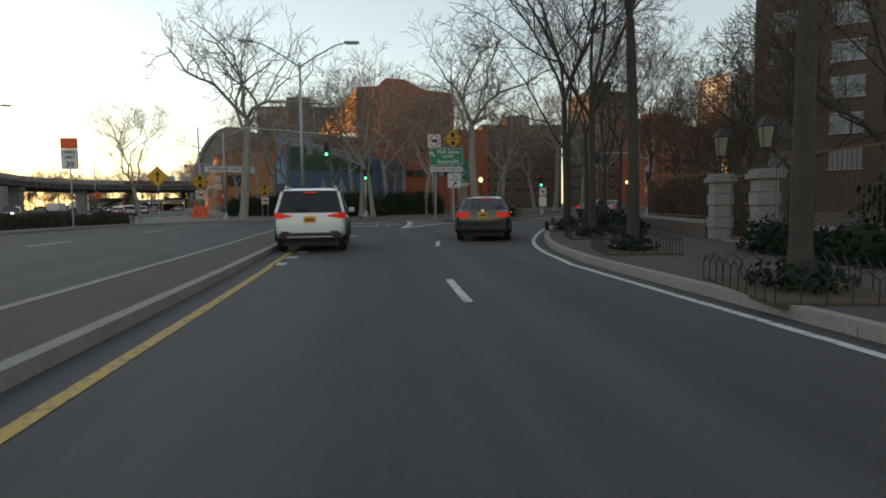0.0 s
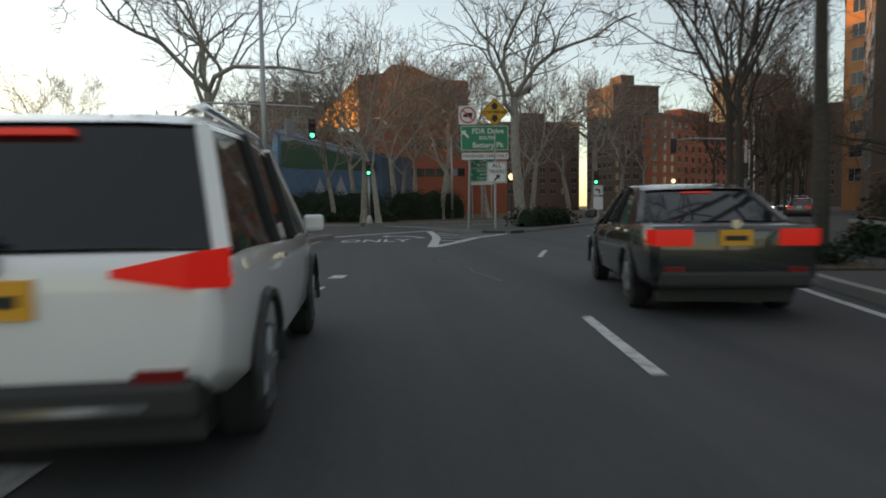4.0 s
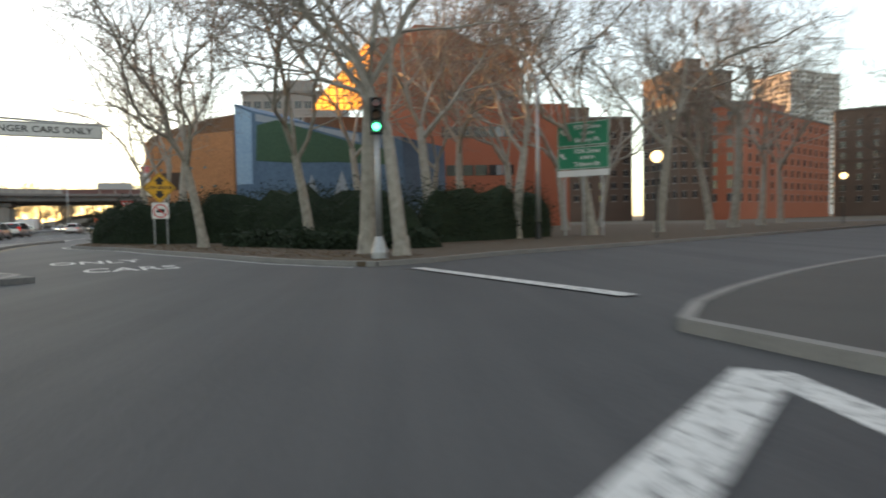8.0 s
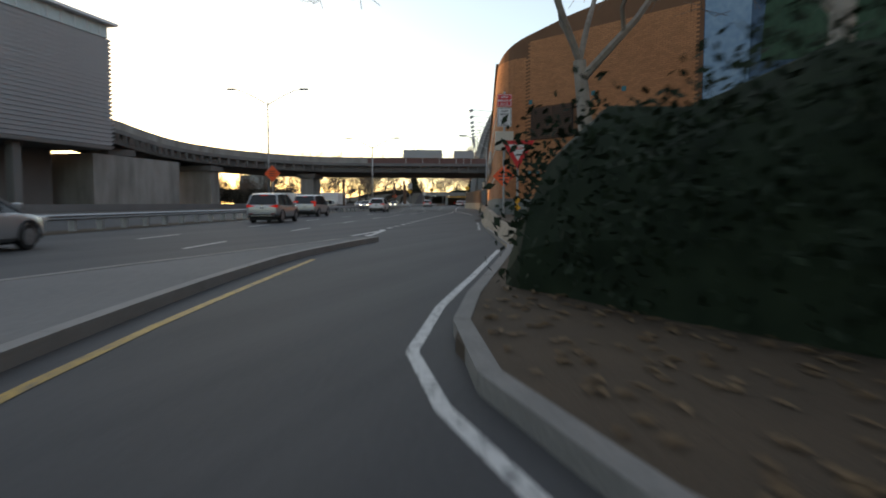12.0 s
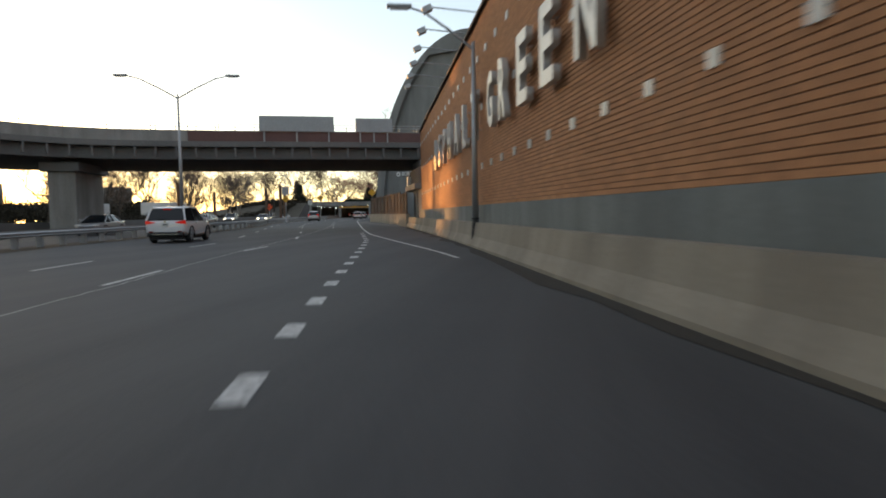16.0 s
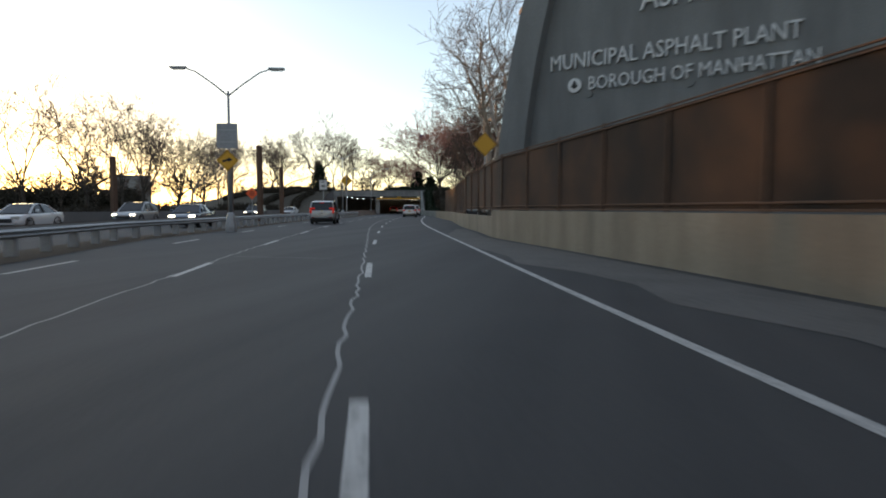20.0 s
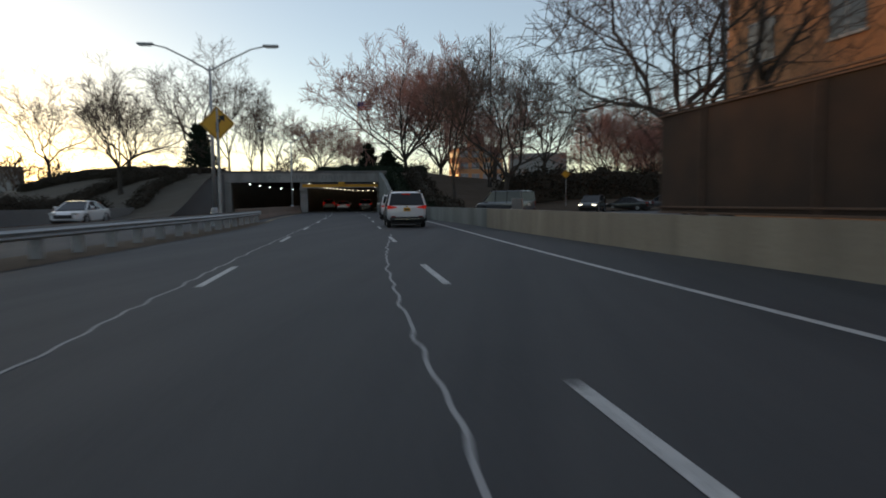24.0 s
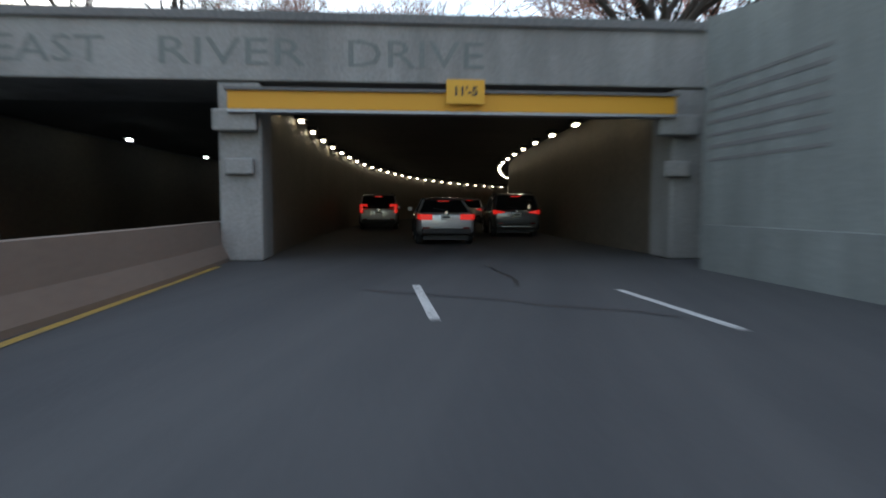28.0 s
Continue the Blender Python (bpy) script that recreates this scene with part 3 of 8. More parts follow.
road_words("ONLY", 0.0, 37.7, -3, 0.98, 2.7, "word_only")
road_words("ONLY", -9.65, 63.6, 27, 1.0, 2.5, "word_only_ramp")
road_words("CARS", -7.1, 60.0, 25, 1.0, 2.3, "word_cars_ramp")
structure("ramp_edge_line", line_mesh(beside(PARK_L, -0.35), 0.11), LINE_W, "white edge line of the ramp", "road marking")
structure("ramp_yellow_line", line_mesh(beside(curve([(-13.0, 62.4), (-13.9, 63.9), (-18.1, 71.0), (-20.2, 75.8), (-21.6, 79.2), (-23.9, 86.0)], 1.5), 0.5), 0.11), LINE_Y, "faded yellow line of the ramp", "road marking")
structure("highway_edge_line", line_mesh([q for q in EDGE if q[1] > 133.0], 0.13), LINE_W, "white right edge line of the highway", "road marking")
structure("merge_edge_line", line_mesh([q for q in EDGE if q[1] < 111.5], 0.13), LINE_FAINT, "worn white line at the foot of the barrier", "road marking")
structure("merge_dashes", line_mesh(DOTS, 0.22, dash=0.75, gap=1.45), LINE_W, "short white dashes of the merging lane", "road marking")
structure("lane_dashes_b", line_mesh([q for q in LANE_B if q[1] < 168.0], 0.12, dash=3.0, gap=7.2, first=1.0), LINE_W, "white lane dashes on the highway", "road marking")
structure("lane_dashes_c", line_mesh([q for q in beside(LANE_B, -3.2) if q[1] < 235.0], 0.12, dash=3.0, gap=7.2, first=5.0), LINE_W, "white dashes of the far lane", "road marking")


def dashes_at(line, starts, long=2.9):
    """Lane dashes that begin at the given distances up the plan."""
    m, at = M(), run(line)
    ys = [q[1] for q in line]
    for y_ in starts:
        s_ = float(np.interp(y_, ys, at))
        cut = [tuple(along(line, q, at)[0]) for q in np.linspace(s_, min(s_ + long, at[-1]), 3)]
        m.ribbon(beside(cut, -0.06), beside(cut, 0.06), 0.006)
    return m


structure("lane_dashes_a", dashes_at(LANE_A, (169.5, 178.9, 188.4, 198.1, 207.4, 216.7, 225.6, 233.7, 241.5, 251.1, 260.4, 269.8, 279.1, 288.4, 296.3, 304.4)), LINE_W, "white lane dashes beside the seam", "road marking")
structure("lane_dashes_d", dashes_at(LANE_B, (170.5, 179.1, 187.7, 197.0, 206.0, 215.7, 224.6, 232.7, 241.1, 251.5, 260.1, 269.2, 278.6, 288.0, 295.7, 304.4)), LINE_W, "white lane dashes towards the tunnel", "road marking")
structure("joint_seam", line_mesh(curve(SEAM, 0.4), 0.038, z=0.005, wob=0.045), SEAL, "pale sealed joint wandering along the lane", "road marking")
structure("joint_seam_b", line_mesh(curve(SEAM_B, 0.4), 0.038, z=0.005, wob=0.045), SEAL, "pale sealed joint beside the lane dashes", "road marking")
structure("centre_yellow_line", line_mesh(YELLOW_C, 0.12), LINE_Y, "yellow line along the centre barrier", "road marking")
tar = M()
for x, y, h, n in ((-98.3, 284.0, 26, 7), (-96.2, 281.0, 62, 5), (-107.2, 300.0, 20, 6), (-104.9, 298.0, 75, 8), (-57.0, 191.9, 90, 5), (-14.0, 66.0, 118, 9), (2.0, 24.0, 8, 8), (-7.5, 20.0, 3, 12)):
    p = [Vector((x, y))]
    for i in range(n):
        a = radians(h + random.uniform(-14, 14))
        p.append(p[-1] + Vector((-math.sin(a), math.cos(a))) * 0.55)
    p = [tuple(q) for q in p]
    tar.ribbon(beside(p, -0.03), beside(p, 0.03), 0.005)
structure("tar_cracks", tar, TAR, "dark tar-filled cracks in the asphalt", "road marking")

# ---- right barrier along the highway, with the fence that stands on it further on ----
def wall_run(m, line, inner, thick, z0, z1):
    """A wall whose face is the line, thick to its right; z1 may be a list."""
    a, b = beside(line, inner), beside(line, inner + thick)
    n = len(line)
    zt = z1 if hasattr(z1, "__len__") else [z1] * n
    v = [(x, y, z0) for x, y in a] + [(x, y, z) for (x, y), z in zip(a, zt)] + [(x, y, z) for (x, y), z in zip(b, zt)] + [(x, y, z0) for x, y in b]
    f = []
    for i in range(n - 1):
        for k in range(3):
            f.append((k * n + i, k * n + i + 1, (k + 1) * n + i + 1, (k + 1) * n + i))
    f += [(0, n, 2 * n, 3 * n), (n - 1, 4 * n - 1, 3 * n - 1, 2 * n - 1)]
    return m.add(v, f)


bar_at = run(BAR)


def bar_cut(s0, s1):
    k = max(3, int((s1 - s0) / 1.5))
    return [tuple(along(BAR, s, bar_at)[0]) for s in np.linspace(s0, s1, k)]


def bar_s(y):
    return float(np.interp(y, [q[1] for q in BAR], bar_at))


def jersey(m, line, z1):
    """A barrier with a sloping foot."""
    n = len(line)
    zt = z1 if hasattr(z1, "__len__") else [z1] * n
    prof = [(0.0, 0.0), (0.0, 0.08), (0.14, 0.36)]
    rows = [[(x, y, z) for (x, y) in beside(line, d)] for d, z in prof]
    rows.append([(x, y, z) for (x, y), z in zip(beside(line, 0.22), zt)])
    rows.append([(x, y, z) for (x, y), z in zip(beside(line, 0.46), zt)])
    rows.append([(x, y, 0) for (x, y) in beside(line, 0.5)])
    v = [p for r in rows for p in r]
    f = [(k * n + i, k * n + i + 1, (k + 1) * n + i + 1, (k + 1) * n + i) for k in range(len(rows) - 1) for i in range(n - 1)]
    f += [tuple(k * n for k in range(len(rows))), tuple(k * n + n - 1 for k in reversed(range(len(rows))))]
    return m.add(v, f)


s_fence0, s_fence1, s_step = bar_s(171.0), bar_s(238.0), bar_s(199.6)
barrier = thing("barrier_wall", "grey-brown concrete barrier wall along the highway edge", "wall", kind="structure")
s = 0.0
while s < bar_s(171.0):
    e = min(s + 6.0, bar_s(171.0))
    part("barrier_section", jersey(M(), (cut_ := bar_cut(s + 0.008, e - 0.008)), [float(np.interp(q[1], [98.5, 101.0, 104.0, 107.0], [0.5, 0.62, 0.75, 0.83])) for q in cut_]), CONC_W, barrier)
    s = e
s = s_fence0
while s < bar_s(303.8):
    e = min(s + 5.0, bar_s(303.8))
    top = 0.86 if s > s_step else 1.12
    mm = wall_run(M(), bar_cut(s + 0.006, e - 0.006), 0.0, 0.35, -0.05, top if s < bar_s(262) else 0.85)
    part("wall_section", mm, CONC_W if s < bar_s(256) else CONC_G, barrier)
    s = e

# ---- brick hall with the long wall ----
W0, WD = Vector((-30.66, 128.41)), Vector((-0.27144, 0.96246))
WN = Vector((-WD.y, WD.x))            # out of the wall, to the road


def on_wall(s, z, out=0.0):
    q = W0 + WD * s + WN * out
    return Vector((q.x, q.y, z))


F0, FD = Vector((-25.9, 111.8)), Vector((0.878, -0.4786))     # the facade that turns away from the road
FN = Vector((FD.y, -FD.x))
hall = thing("sports_hall", "long buff brick sports hall with a grey base", "building")
S_START, S_END = -15.6, 40.3
ROOF = [(S_START, 9.7), (-8.5, 9.4), (4.0, 8.45), (12.0, 8.2), (33.0, 7.9), (S_END, 7.7)]


def roof_z(s):
    return float(np.interp(s, [a for a, _ in ROOF], [b for _, b in ROOF]))


body = M()
wall_pts = [tuple((W0 + WD * s)) for s in np.linspace(S_END, S_START, 20)]
corner = []
c0, c1 = W0 + WD * S_START, F0 + FD * 2.2
for t in np.linspace(0, 1, 8)[1:]:
    q = c0 * (1 - t) ** 2 + (W0 + WD * (S_START - 2.6)) * 2 * t * (1 - t) + c1 * t * t
    corner.append(tuple(q))
face = [tuple(F0 + FD * d) for d in (5.0, 9.0, 12.4)]
line = wall_pts + corner + face
tops = [roof_z(s) for s in np.linspace(S_END, S_START, 20)] + [9.6 + 0.18 * i for i in range(7)] + [11.2, 11.7, 11.9]
n = len(line)
back = [(x + 30, y + 14) for x, y in (line[0],)][0]
v = [(x, y, 0) for x, y in line] + [(x, y, z) for (x, y), z in zip(line, tops)]
f = [(i, i + 1, n + i + 1, n + i) for i in range(n - 1)]
v += [(line[-1][0] + 12, line[-1][1] + 24, 0), (line[0][0] + 24, line[0][1] + 6, 0), (line[-1][0] + 12, line[-1][1] + 24, 11.9), (line[0][0] + 24, line[0][1] + 6, 8.5)]
b0 = 2 * n
f += [(n - 1, b0, b0 + 2, 2 * n - 1), (b0, b0 + 1, b0 + 3, b0 + 2), (b0 + 1, 0, n, b0 + 3), tuple(range(n, 2 * n)) + (b0 + 2, b0 + 3)]
part("wall", M().add(v, f), MORTAR, hall, "dark mortar bed behind the brick courses")
base = M()
wall_run(base, [tuple(W0 + WD * s) for s in np.linspace(S_START, S_END, 20)], -0.16, 0.15, 0.0, [1.44] * 20)
part("base", base, CONC_G, hall, "smooth grey-green concrete base")
cop = M()
wall_run(cop, [tuple(W0 + WD * s) for s in np.linspace(S_START, S_END, 20)], -0.14, 0.5, 7.0, [roof_z(s) + 0.08 for s in np.linspace(S_START, S_END, 20)])
cop.v = [(x, y, z if z > 7.0 else np.interp((Vector((x, y)) - W0).dot(WD), [a for a, _ in ROOF], [b for _, b in ROOF]) - 0.04) for x, y, z in cop.v]
part("coping", cop, BRICK_BROWN, hall, "thin brown metal coping")


bed_line = [q for q in beside(BAR, 0.52) if q[1] < 111.0]
structure("planting_bed", M().slab(bed_line + [(-24.4, 112.4), (-22.6, 110.8), (-15.4, 106.8), (-15.8, 96.0), (-18.6, 91.0)], -0.04, 0.52), LITTER, "raised bed of brown leaf litter behind the barrier", "ground")
foot_line = [q for q in BAR if 112.0 < q[1] < 168.0]
rg = random.Random(12)
dirt = M().ribbon([tuple(q) for q in foot_line], [beside(foot_line, -rg.uniform(0.12, 0.62))[i_] for i_ in range(len(foot_line))], 0.006)
structure("gutter_dirt", dirt, GUTTER, "dark dirt and leaves along the foot of the barrier", "road marking")
dust_a, dust_b = [q for q in beside(BAR, -0.3) if 170.0 < q[1] < 214.0], []
for i_, q in enumerate(dust_a):
    dust_b.append(beside(dust_a, -(0.5 + 1.9 * math.sin(math.pi * i_ / (len(dust_a) - 1)) * rg.uniform(0.6, 1.1)))[i_])
structure("shoulder_dust", M().ribbon(dust_a, dust_b, 0.0055), SAND, "pale dust lying on the wide shoulder", "road marking")


# ---- bridge over the highway ----
BD = Vector((0.928, 0.373))
BN = Vector((-0.373, 0.928))
B0 = Vector((-54.6, 165.6))


def on_bridge(s, depth=0.0):
    return B0 + BD * s + BN * depth


BR = curve([tuple(on_bridge(15.0)), tuple(on_bridge(0.0)), tuple(on_bridge(-5.5)), (-67.3, 159.2), (-72.0, 152.5), (-74.4, 145.0), (-74.2, 138.0), (-71.5, 130.0), (-69.0, 123.4), (-71.0, 117.5)], 3.0)
bridge = thing("overpass", "concrete overpass on girders with parapet and railing", "bridge")
width = 6.3
near = BR
far = beside(BR, width)
nb = len(BR)


def climb(m):
    """Lifts what lies on the bend, which climbs to the station."""
    m.v = [(x, y, z + 1.6 * min(1.0, max(0.0, (161.0 - y) / 42.0)) ** 1.2 * (x < -56)) for x, y, z in m.v]
    return m


def deck_ring(d0, z0, d1, z1):
    """A long bar under or on the deck: from d0 to d1 across, z0 to z1 high."""
    return climb(wall_run(M(), BR, d0, d1 - d0, z0, z1))


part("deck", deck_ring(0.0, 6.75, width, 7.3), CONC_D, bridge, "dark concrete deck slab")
part("parapet", deck_ring(-0.12, 7.1, 0.22, 8.1), CONC, bridge, "stained concrete parapet")
part("far_parapet", deck_ring(width - 0.2, 7.1, width + 0.1, 8.1), CONC, bridge)
part("deck_lip", deck_ring(-0.2, 6.8, -0.123, 7.22), CONC_D, bridge)
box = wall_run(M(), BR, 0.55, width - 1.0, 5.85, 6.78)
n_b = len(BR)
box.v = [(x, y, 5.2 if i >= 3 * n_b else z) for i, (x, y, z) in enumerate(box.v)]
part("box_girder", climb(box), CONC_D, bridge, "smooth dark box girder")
span = [q for q in BR if q[0] > -62.0]
part("screen", climb(wall_run(M(), span, -0.17, 0.04, 7.24, 8.02)), surf("red_brown_screen", (0.10, 0.055, 0.05), (0.17, 0.095, 0.085), 0.85, 12, 0.6, 0.2), bridge, "reddish brown screen on the parapet")
at_b = run(BR)
s_b = 0.4
while s_b < at_b[-1] - 6:
    q, h_b = along(BR, s_b, at_b)
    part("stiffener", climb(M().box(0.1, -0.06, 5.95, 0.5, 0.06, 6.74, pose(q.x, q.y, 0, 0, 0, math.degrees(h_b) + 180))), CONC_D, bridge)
    if q.x > -62.0:
        part("screen_post", climb(M().box(-0.25, -0.03, 7.2, -0.18, 0.03, 8.5, pose(q.x, q.y, 0, 0, 0, math.degrees(h_b) + 180))), GALV, bridge)
    s_b += 1.5
rail = M()
for z in (8.4, 8.62):
    rail.tube([(x, y, z) for x, y in BR], 0.025, 5)
for i in range(0, nb, 1):
    rail.tube([(BR[i][0], BR[i][1], 8.08), (BR[i][0], BR[i][1], 8.62)], 0.025, 5)
part("railing", climb(rail), GALV, bridge, "thin grey railing")


def bridge_pier(x, y, l, w, h, head, label):
    o = thing("bridge_pier", label, "pier", pose(x, y, 0, 0, 0, head), group="piers under the overpass")
    part("shaft", M().box(-w / 2, -l / 2, -0.1, w / 2, l / 2, h), CONC, o, bevel=0.06)
    part("cap", M().box(-w / 2 - 0.4, -l / 2 - 0.4, h + 0.002, w / 2 + 0.4, l / 2 + 0.4, h + 0.7), CONC_D, o, bevel=0.04)


bridge_pier(-69.6, 163.4, 6.2, 2.0, 4.9, 20, "broad concrete wall pier under the overpass")
bridge_pier(-77.6, 146.5, 2.2, 5.4, 5.35, 8, "concrete pier under the bend of the overpass")
bridge_pier(-74.6, 129.0, 2.2, 5.0, 6.1, -18, "concrete pier under the bend of the overpass")
for s0, s1, z0, z1 in ((0.0, 6.0, 8.05, 9.3), (7.8, 10.9, 8.05, 9.2)):
    o = thing("sign_back_panel", "grey back of a wide sign on the overpass parapet", "sign", group="signs on the overpass")
    a, b = on_bridge(s0, -0.3), on_bridge(s1, -0.3)
    part("panel", M().beam((a.x, a.y, (z0 + z1) / 2), (b.x, b.y, (z0 + z1) / 2), 0.08, z1 - z0), S_GREY, o)
    for q in np.linspace(s0 + 0.4, s1 - 0.4, 3):
        c = on_bridge(q, -0.2)
        part("bracket", M().box(-0.05, -0.08, 7.2, 0.05, 0.08, z1 - 0.1, pose(c.x, c.y, 0)), GALV, o)

# ---- highway tunnel ----
TA, TD = Vector((-121.7, 298.4)), Vector((0.9119, 0.4105))
TN = Vector((-0.4105, 0.9119))         # into the tunnel


def on_portal(s, z, deep=0.0):
    q = TA + TD * s + TN * deep
    return Vector((q.x, q.y, z))


portal = thing("tunnel_portal", "stained concrete tunnel portal with two openings", "tunnel", kind="structure")


def portal_box(m, s0, s1, z0, z1, d0, d1):
    c = [on_portal(s_, z_, d_) for z_ in (z0, z1) for d_ in (d0, d1) for s_ in (s0, s1)]
    return m.add(c, [(0, 2, 3, 1), (4, 5, 7, 6), (0, 1, 5, 4), (2, 6, 7, 3), (0, 4, 6, 2), (1, 3, 7, 5)])


part("lintel", portal_box(M(), -1.2, 19.4, 3.82, 5.05, 0.0, 3.0), CONC, portal, "streaked pale concrete lintel", bevel=0.03)
part("ledge", portal_box(M(), -1.2, 19.4, 5.052, 5.25, -0.1, 3.0), CONC_D, portal)
part("pillar", portal_box(M(), 8.35, 9.25, 0, 3.8, 0.05, 1.2), CONC, portal, "worn concrete pillar between the openings", bevel=0.05)
part("pillar", portal_box(M(), 18.25, 19.3, 0, 3.8, 0.05, 1.2), CONC, portal, bevel=0.05)
part("pillar", portal_box(M(), -1.1, -0.1, 0, 3.8, 0.05, 1.2), CONC, portal, bevel=0.05)
for s_ in (8.3, 17.85):
    part("corbel", portal_box(M(), s_, s_ + 0.9, 2.75, 3.2, -0.25, 0.04), CONC, portal, bevel=0.04)
    part("corbel", portal_box(M(), s_ + 0.2, s_ + 0.8, 1.85, 2.2, -0.12, 0.045), CONC, portal, bevel=0.04)
height_bar = thing("height_bar", "yellow steel height bar over the tunnel mouth", "height bar")
part("beam", portal_box(M(), 8.65, 18.15, 3.18, 3.56, -0.35, -0.05), plain("yellow_steel", (0.62, 0.30, 0.015), 0.6), height_bar, bevel=0.02)
part("flange", portal_box(M(), 8.6, 18.2, 3.565, 3.62, -0.42, 0.0), CONC_D, height_bar)
part("flange", portal_box(M(), 8.65, 18.15, 3.12, 3.175, -0.38, -0.02), GALV, height_bar)
plate = thing("clearance_plate", "small yellow clearance plate reading 11-5", "sign")
part("panel", portal_box(M(), 13.15, 13.95, 3.32, 3.82, -0.5, -0.46), S_YELLOW, plate)
tm = text_mesh("11'-5", 0.26, 0.004, bold=0.006)
o = part("writing", tm, S_BLACK, plate)
q = on_portal(13.55, 3.57, -0.507)
o.matrix_basis = pose(q.x, q.y, q.z, 0, 0, H_END)
for word, s0_, s1_ in (("EAST", 3.9, 6.1), ("RIVER", 7.2, 10.2), ("DRIVE", 11.1, 14.0)):
    # darker raised letters stand in for the shade of shallow carving
    o = part("carved_name", fit_text(word, s1_ - s0_, 0.56, 0.006, 0.0), CONC_G, portal, "worn name letters, darker tone in place of carved shade")
    q = on_portal((s0_ + s1_) / 2, 4.42, -0.004)
    o.matrix_basis = pose(q.x, q.y, q.z, 0, 0, H_END)

T_IN = curve([tuple(on_portal(13.75, 0).xy), tuple(on_portal(13.75, 0, 14).xy), tuple(on_portal(15.2, 0, 30).xy), tuple(on_portal(19.5, 0, 48).xy), tuple(on_portal(28, 0, 66).xy), tuple(on_portal(41, 0, 84).xy)], 2.0)
T_IN2 = curve([tuple(on_portal(4.0, 0).xy), tuple(on_portal(4.0, 0, 14).xy), tuple(on_portal(5.0, 0, 30).xy), tuple(on_portal(8.5, 0, 50).xy), tuple(on_portal(17, 0, 75).xy)], 2.0)
TUN_W = surf("tunnel_wall", (0.095, 0.08, 0.06), (0.17, 0.145, 0.11), 0.6, 6, 0.4, 0.2)
tunnel = thing("tunnel_bore", "dim curved road tunnel with rows of ceiling lamps", "tunnel", kind="structure")
part("wall", wall_run(M(), T_IN[1:], 4.75, 0.4, 0, 4.0), TUN_W, tunnel)
part("wall", wall_run(M(), T_IN[1:], -5.0, 0.4, 0, 4.0), TUN_W, tunnel)
part("ceiling_slab", wall_run(M(), T_IN[1:], -5.0, 10.2, 3.95, 4.2), CONC_D, tunnel)
part("wall", wall_run(M(), T_IN2[1:], -4.8, 0.4, 0, 4.0), TUN_W, tunnel)
part("ceiling_slab", wall_run(M(), T_IN2[1:], -4.8, 9.4, 3.95, 4.2), CONC_D, tunnel)
part("end_wall", wall_run(M(), [T_IN[-1], (T_IN[-1][0] + 5.5, T_IN[-1][1] - 5.5)], 0, 0.3, 0, 4.2), CONC_D, tunnel)
part("end_wall", wall_run(M(), [(T_IN2[-1][0] - 6, T_IN2[-1][1] + 6), (T_IN2[-1][0] + 6, T_IN2[-1][1] - 4)], 0, 0.3, 0, 4.2), CONC_D, tunnel)
for ln, off, mat_, spacing in ((T_IN, -4.4, TUBE, 2.9), (T_IN, 4.1, TUBE, 2.9), (T_IN2, -2.2, TUBE_W, 9.0)):
    lo = beside(ln, off)
    at = run(lo)
    s = 3.0
    while s < at[-1] - 2:
        q, h = along(lo, s, at)
        o = thing("tunnel_light", "small bright lamp under the tunnel ceiling", "light", pose(q.x, q.y, 3.72, 0, 0, math.degrees(h)), group="lamps in the tunnel")
        part("housing", M().box(-0.16, -0.28, 0.06, 0.16, 0.28, 0.2), DARK, o)
        part("lens", M().box(-0.07, -0.09, -0.02, 0.07, 0.09, 0.058), mat_, o)
        s += spacing
# left opening: jersey wall between the carriageways
JB = beside(curve([(-97.8, 266.0), (-101.0, 274.1), (-105.6, 284.0), (-110.7, 296.8), (-116.0, 307.8)]), -0.75)
structure("centre_barrier", jersey(M(), JB[::-1], 0.85), surf("brown_barrier", (0.15, 0.11, 0.085), (0.22, 0.165, 0.125), 0.85, 12, 0.3, 0.2), "brownish concrete centre barrier before the tunnel", "barrier")
# banks beside and over the tunnel
def bank_z(s_, d_):
    """Height of the bank at s along the portal and d behind it."""
    if s_ < -1.2:
        k = min(1.0, max(0.0, (d_ + 26.0 + 0.55 * (s_ + 1.2)) / 26.0))
        return 5.0 * k * k * (3 - 2 * k) * min(1.0, max(0.0, (60 + s_) / 40))
    if s_ < 19.4:
        return 5.0 + min(max(d_, 0), 60) * 0.02
    k = min(1.0, max(0.0, (d_ + 20.0) / 20.0))
    return 5.0 * k * min(1.0, max(0.0, (70 - s_) / 45))


def bank_at(x, y):
    """Ground height at a place near the tunnel."""
    r_ = Vector((x, y)) - TA
    s_, d_ = r_.dot(TD), r_.dot(TN)
    return bank_z(s_, d_) if -62 < s_ < 75 and d_ > -26 and not (-1.2 < s_ < 19.4 and d_ < 1) else 0.0


for nm, s0_, s1_, d0_ in (("bank_river_side", -62.0, -1.25, -24.0), ("bank_over_tunnel", -1.2, 19.35, 1.0), ("bank_park_side", 19.9, 75.0, -19.0)):
    grid = [[on_portal(s_, bank_z(s_, d_) + (0.25 * noise.noise(Vector((s_ * 0.3, d_ * 0.3, 0))) if bank_z(s_, d_) > 0.3 and s_ not in (s0_, s1_) else 0) - 0.02, d_) for d_ in np.linspace(d0_, 90.0, 44)] for s_ in np.linspace(s0_, s1_, 22)]
    structure(nm, M().loft(grid, close=False), LITTER if nm != "bank_river_side" else GROUND, "bank of bare soil and fallen leaves by the tunnel", "ground")
flank = M()
cutw = bar_cut(bar_s(286.0), bar_s(304.4))
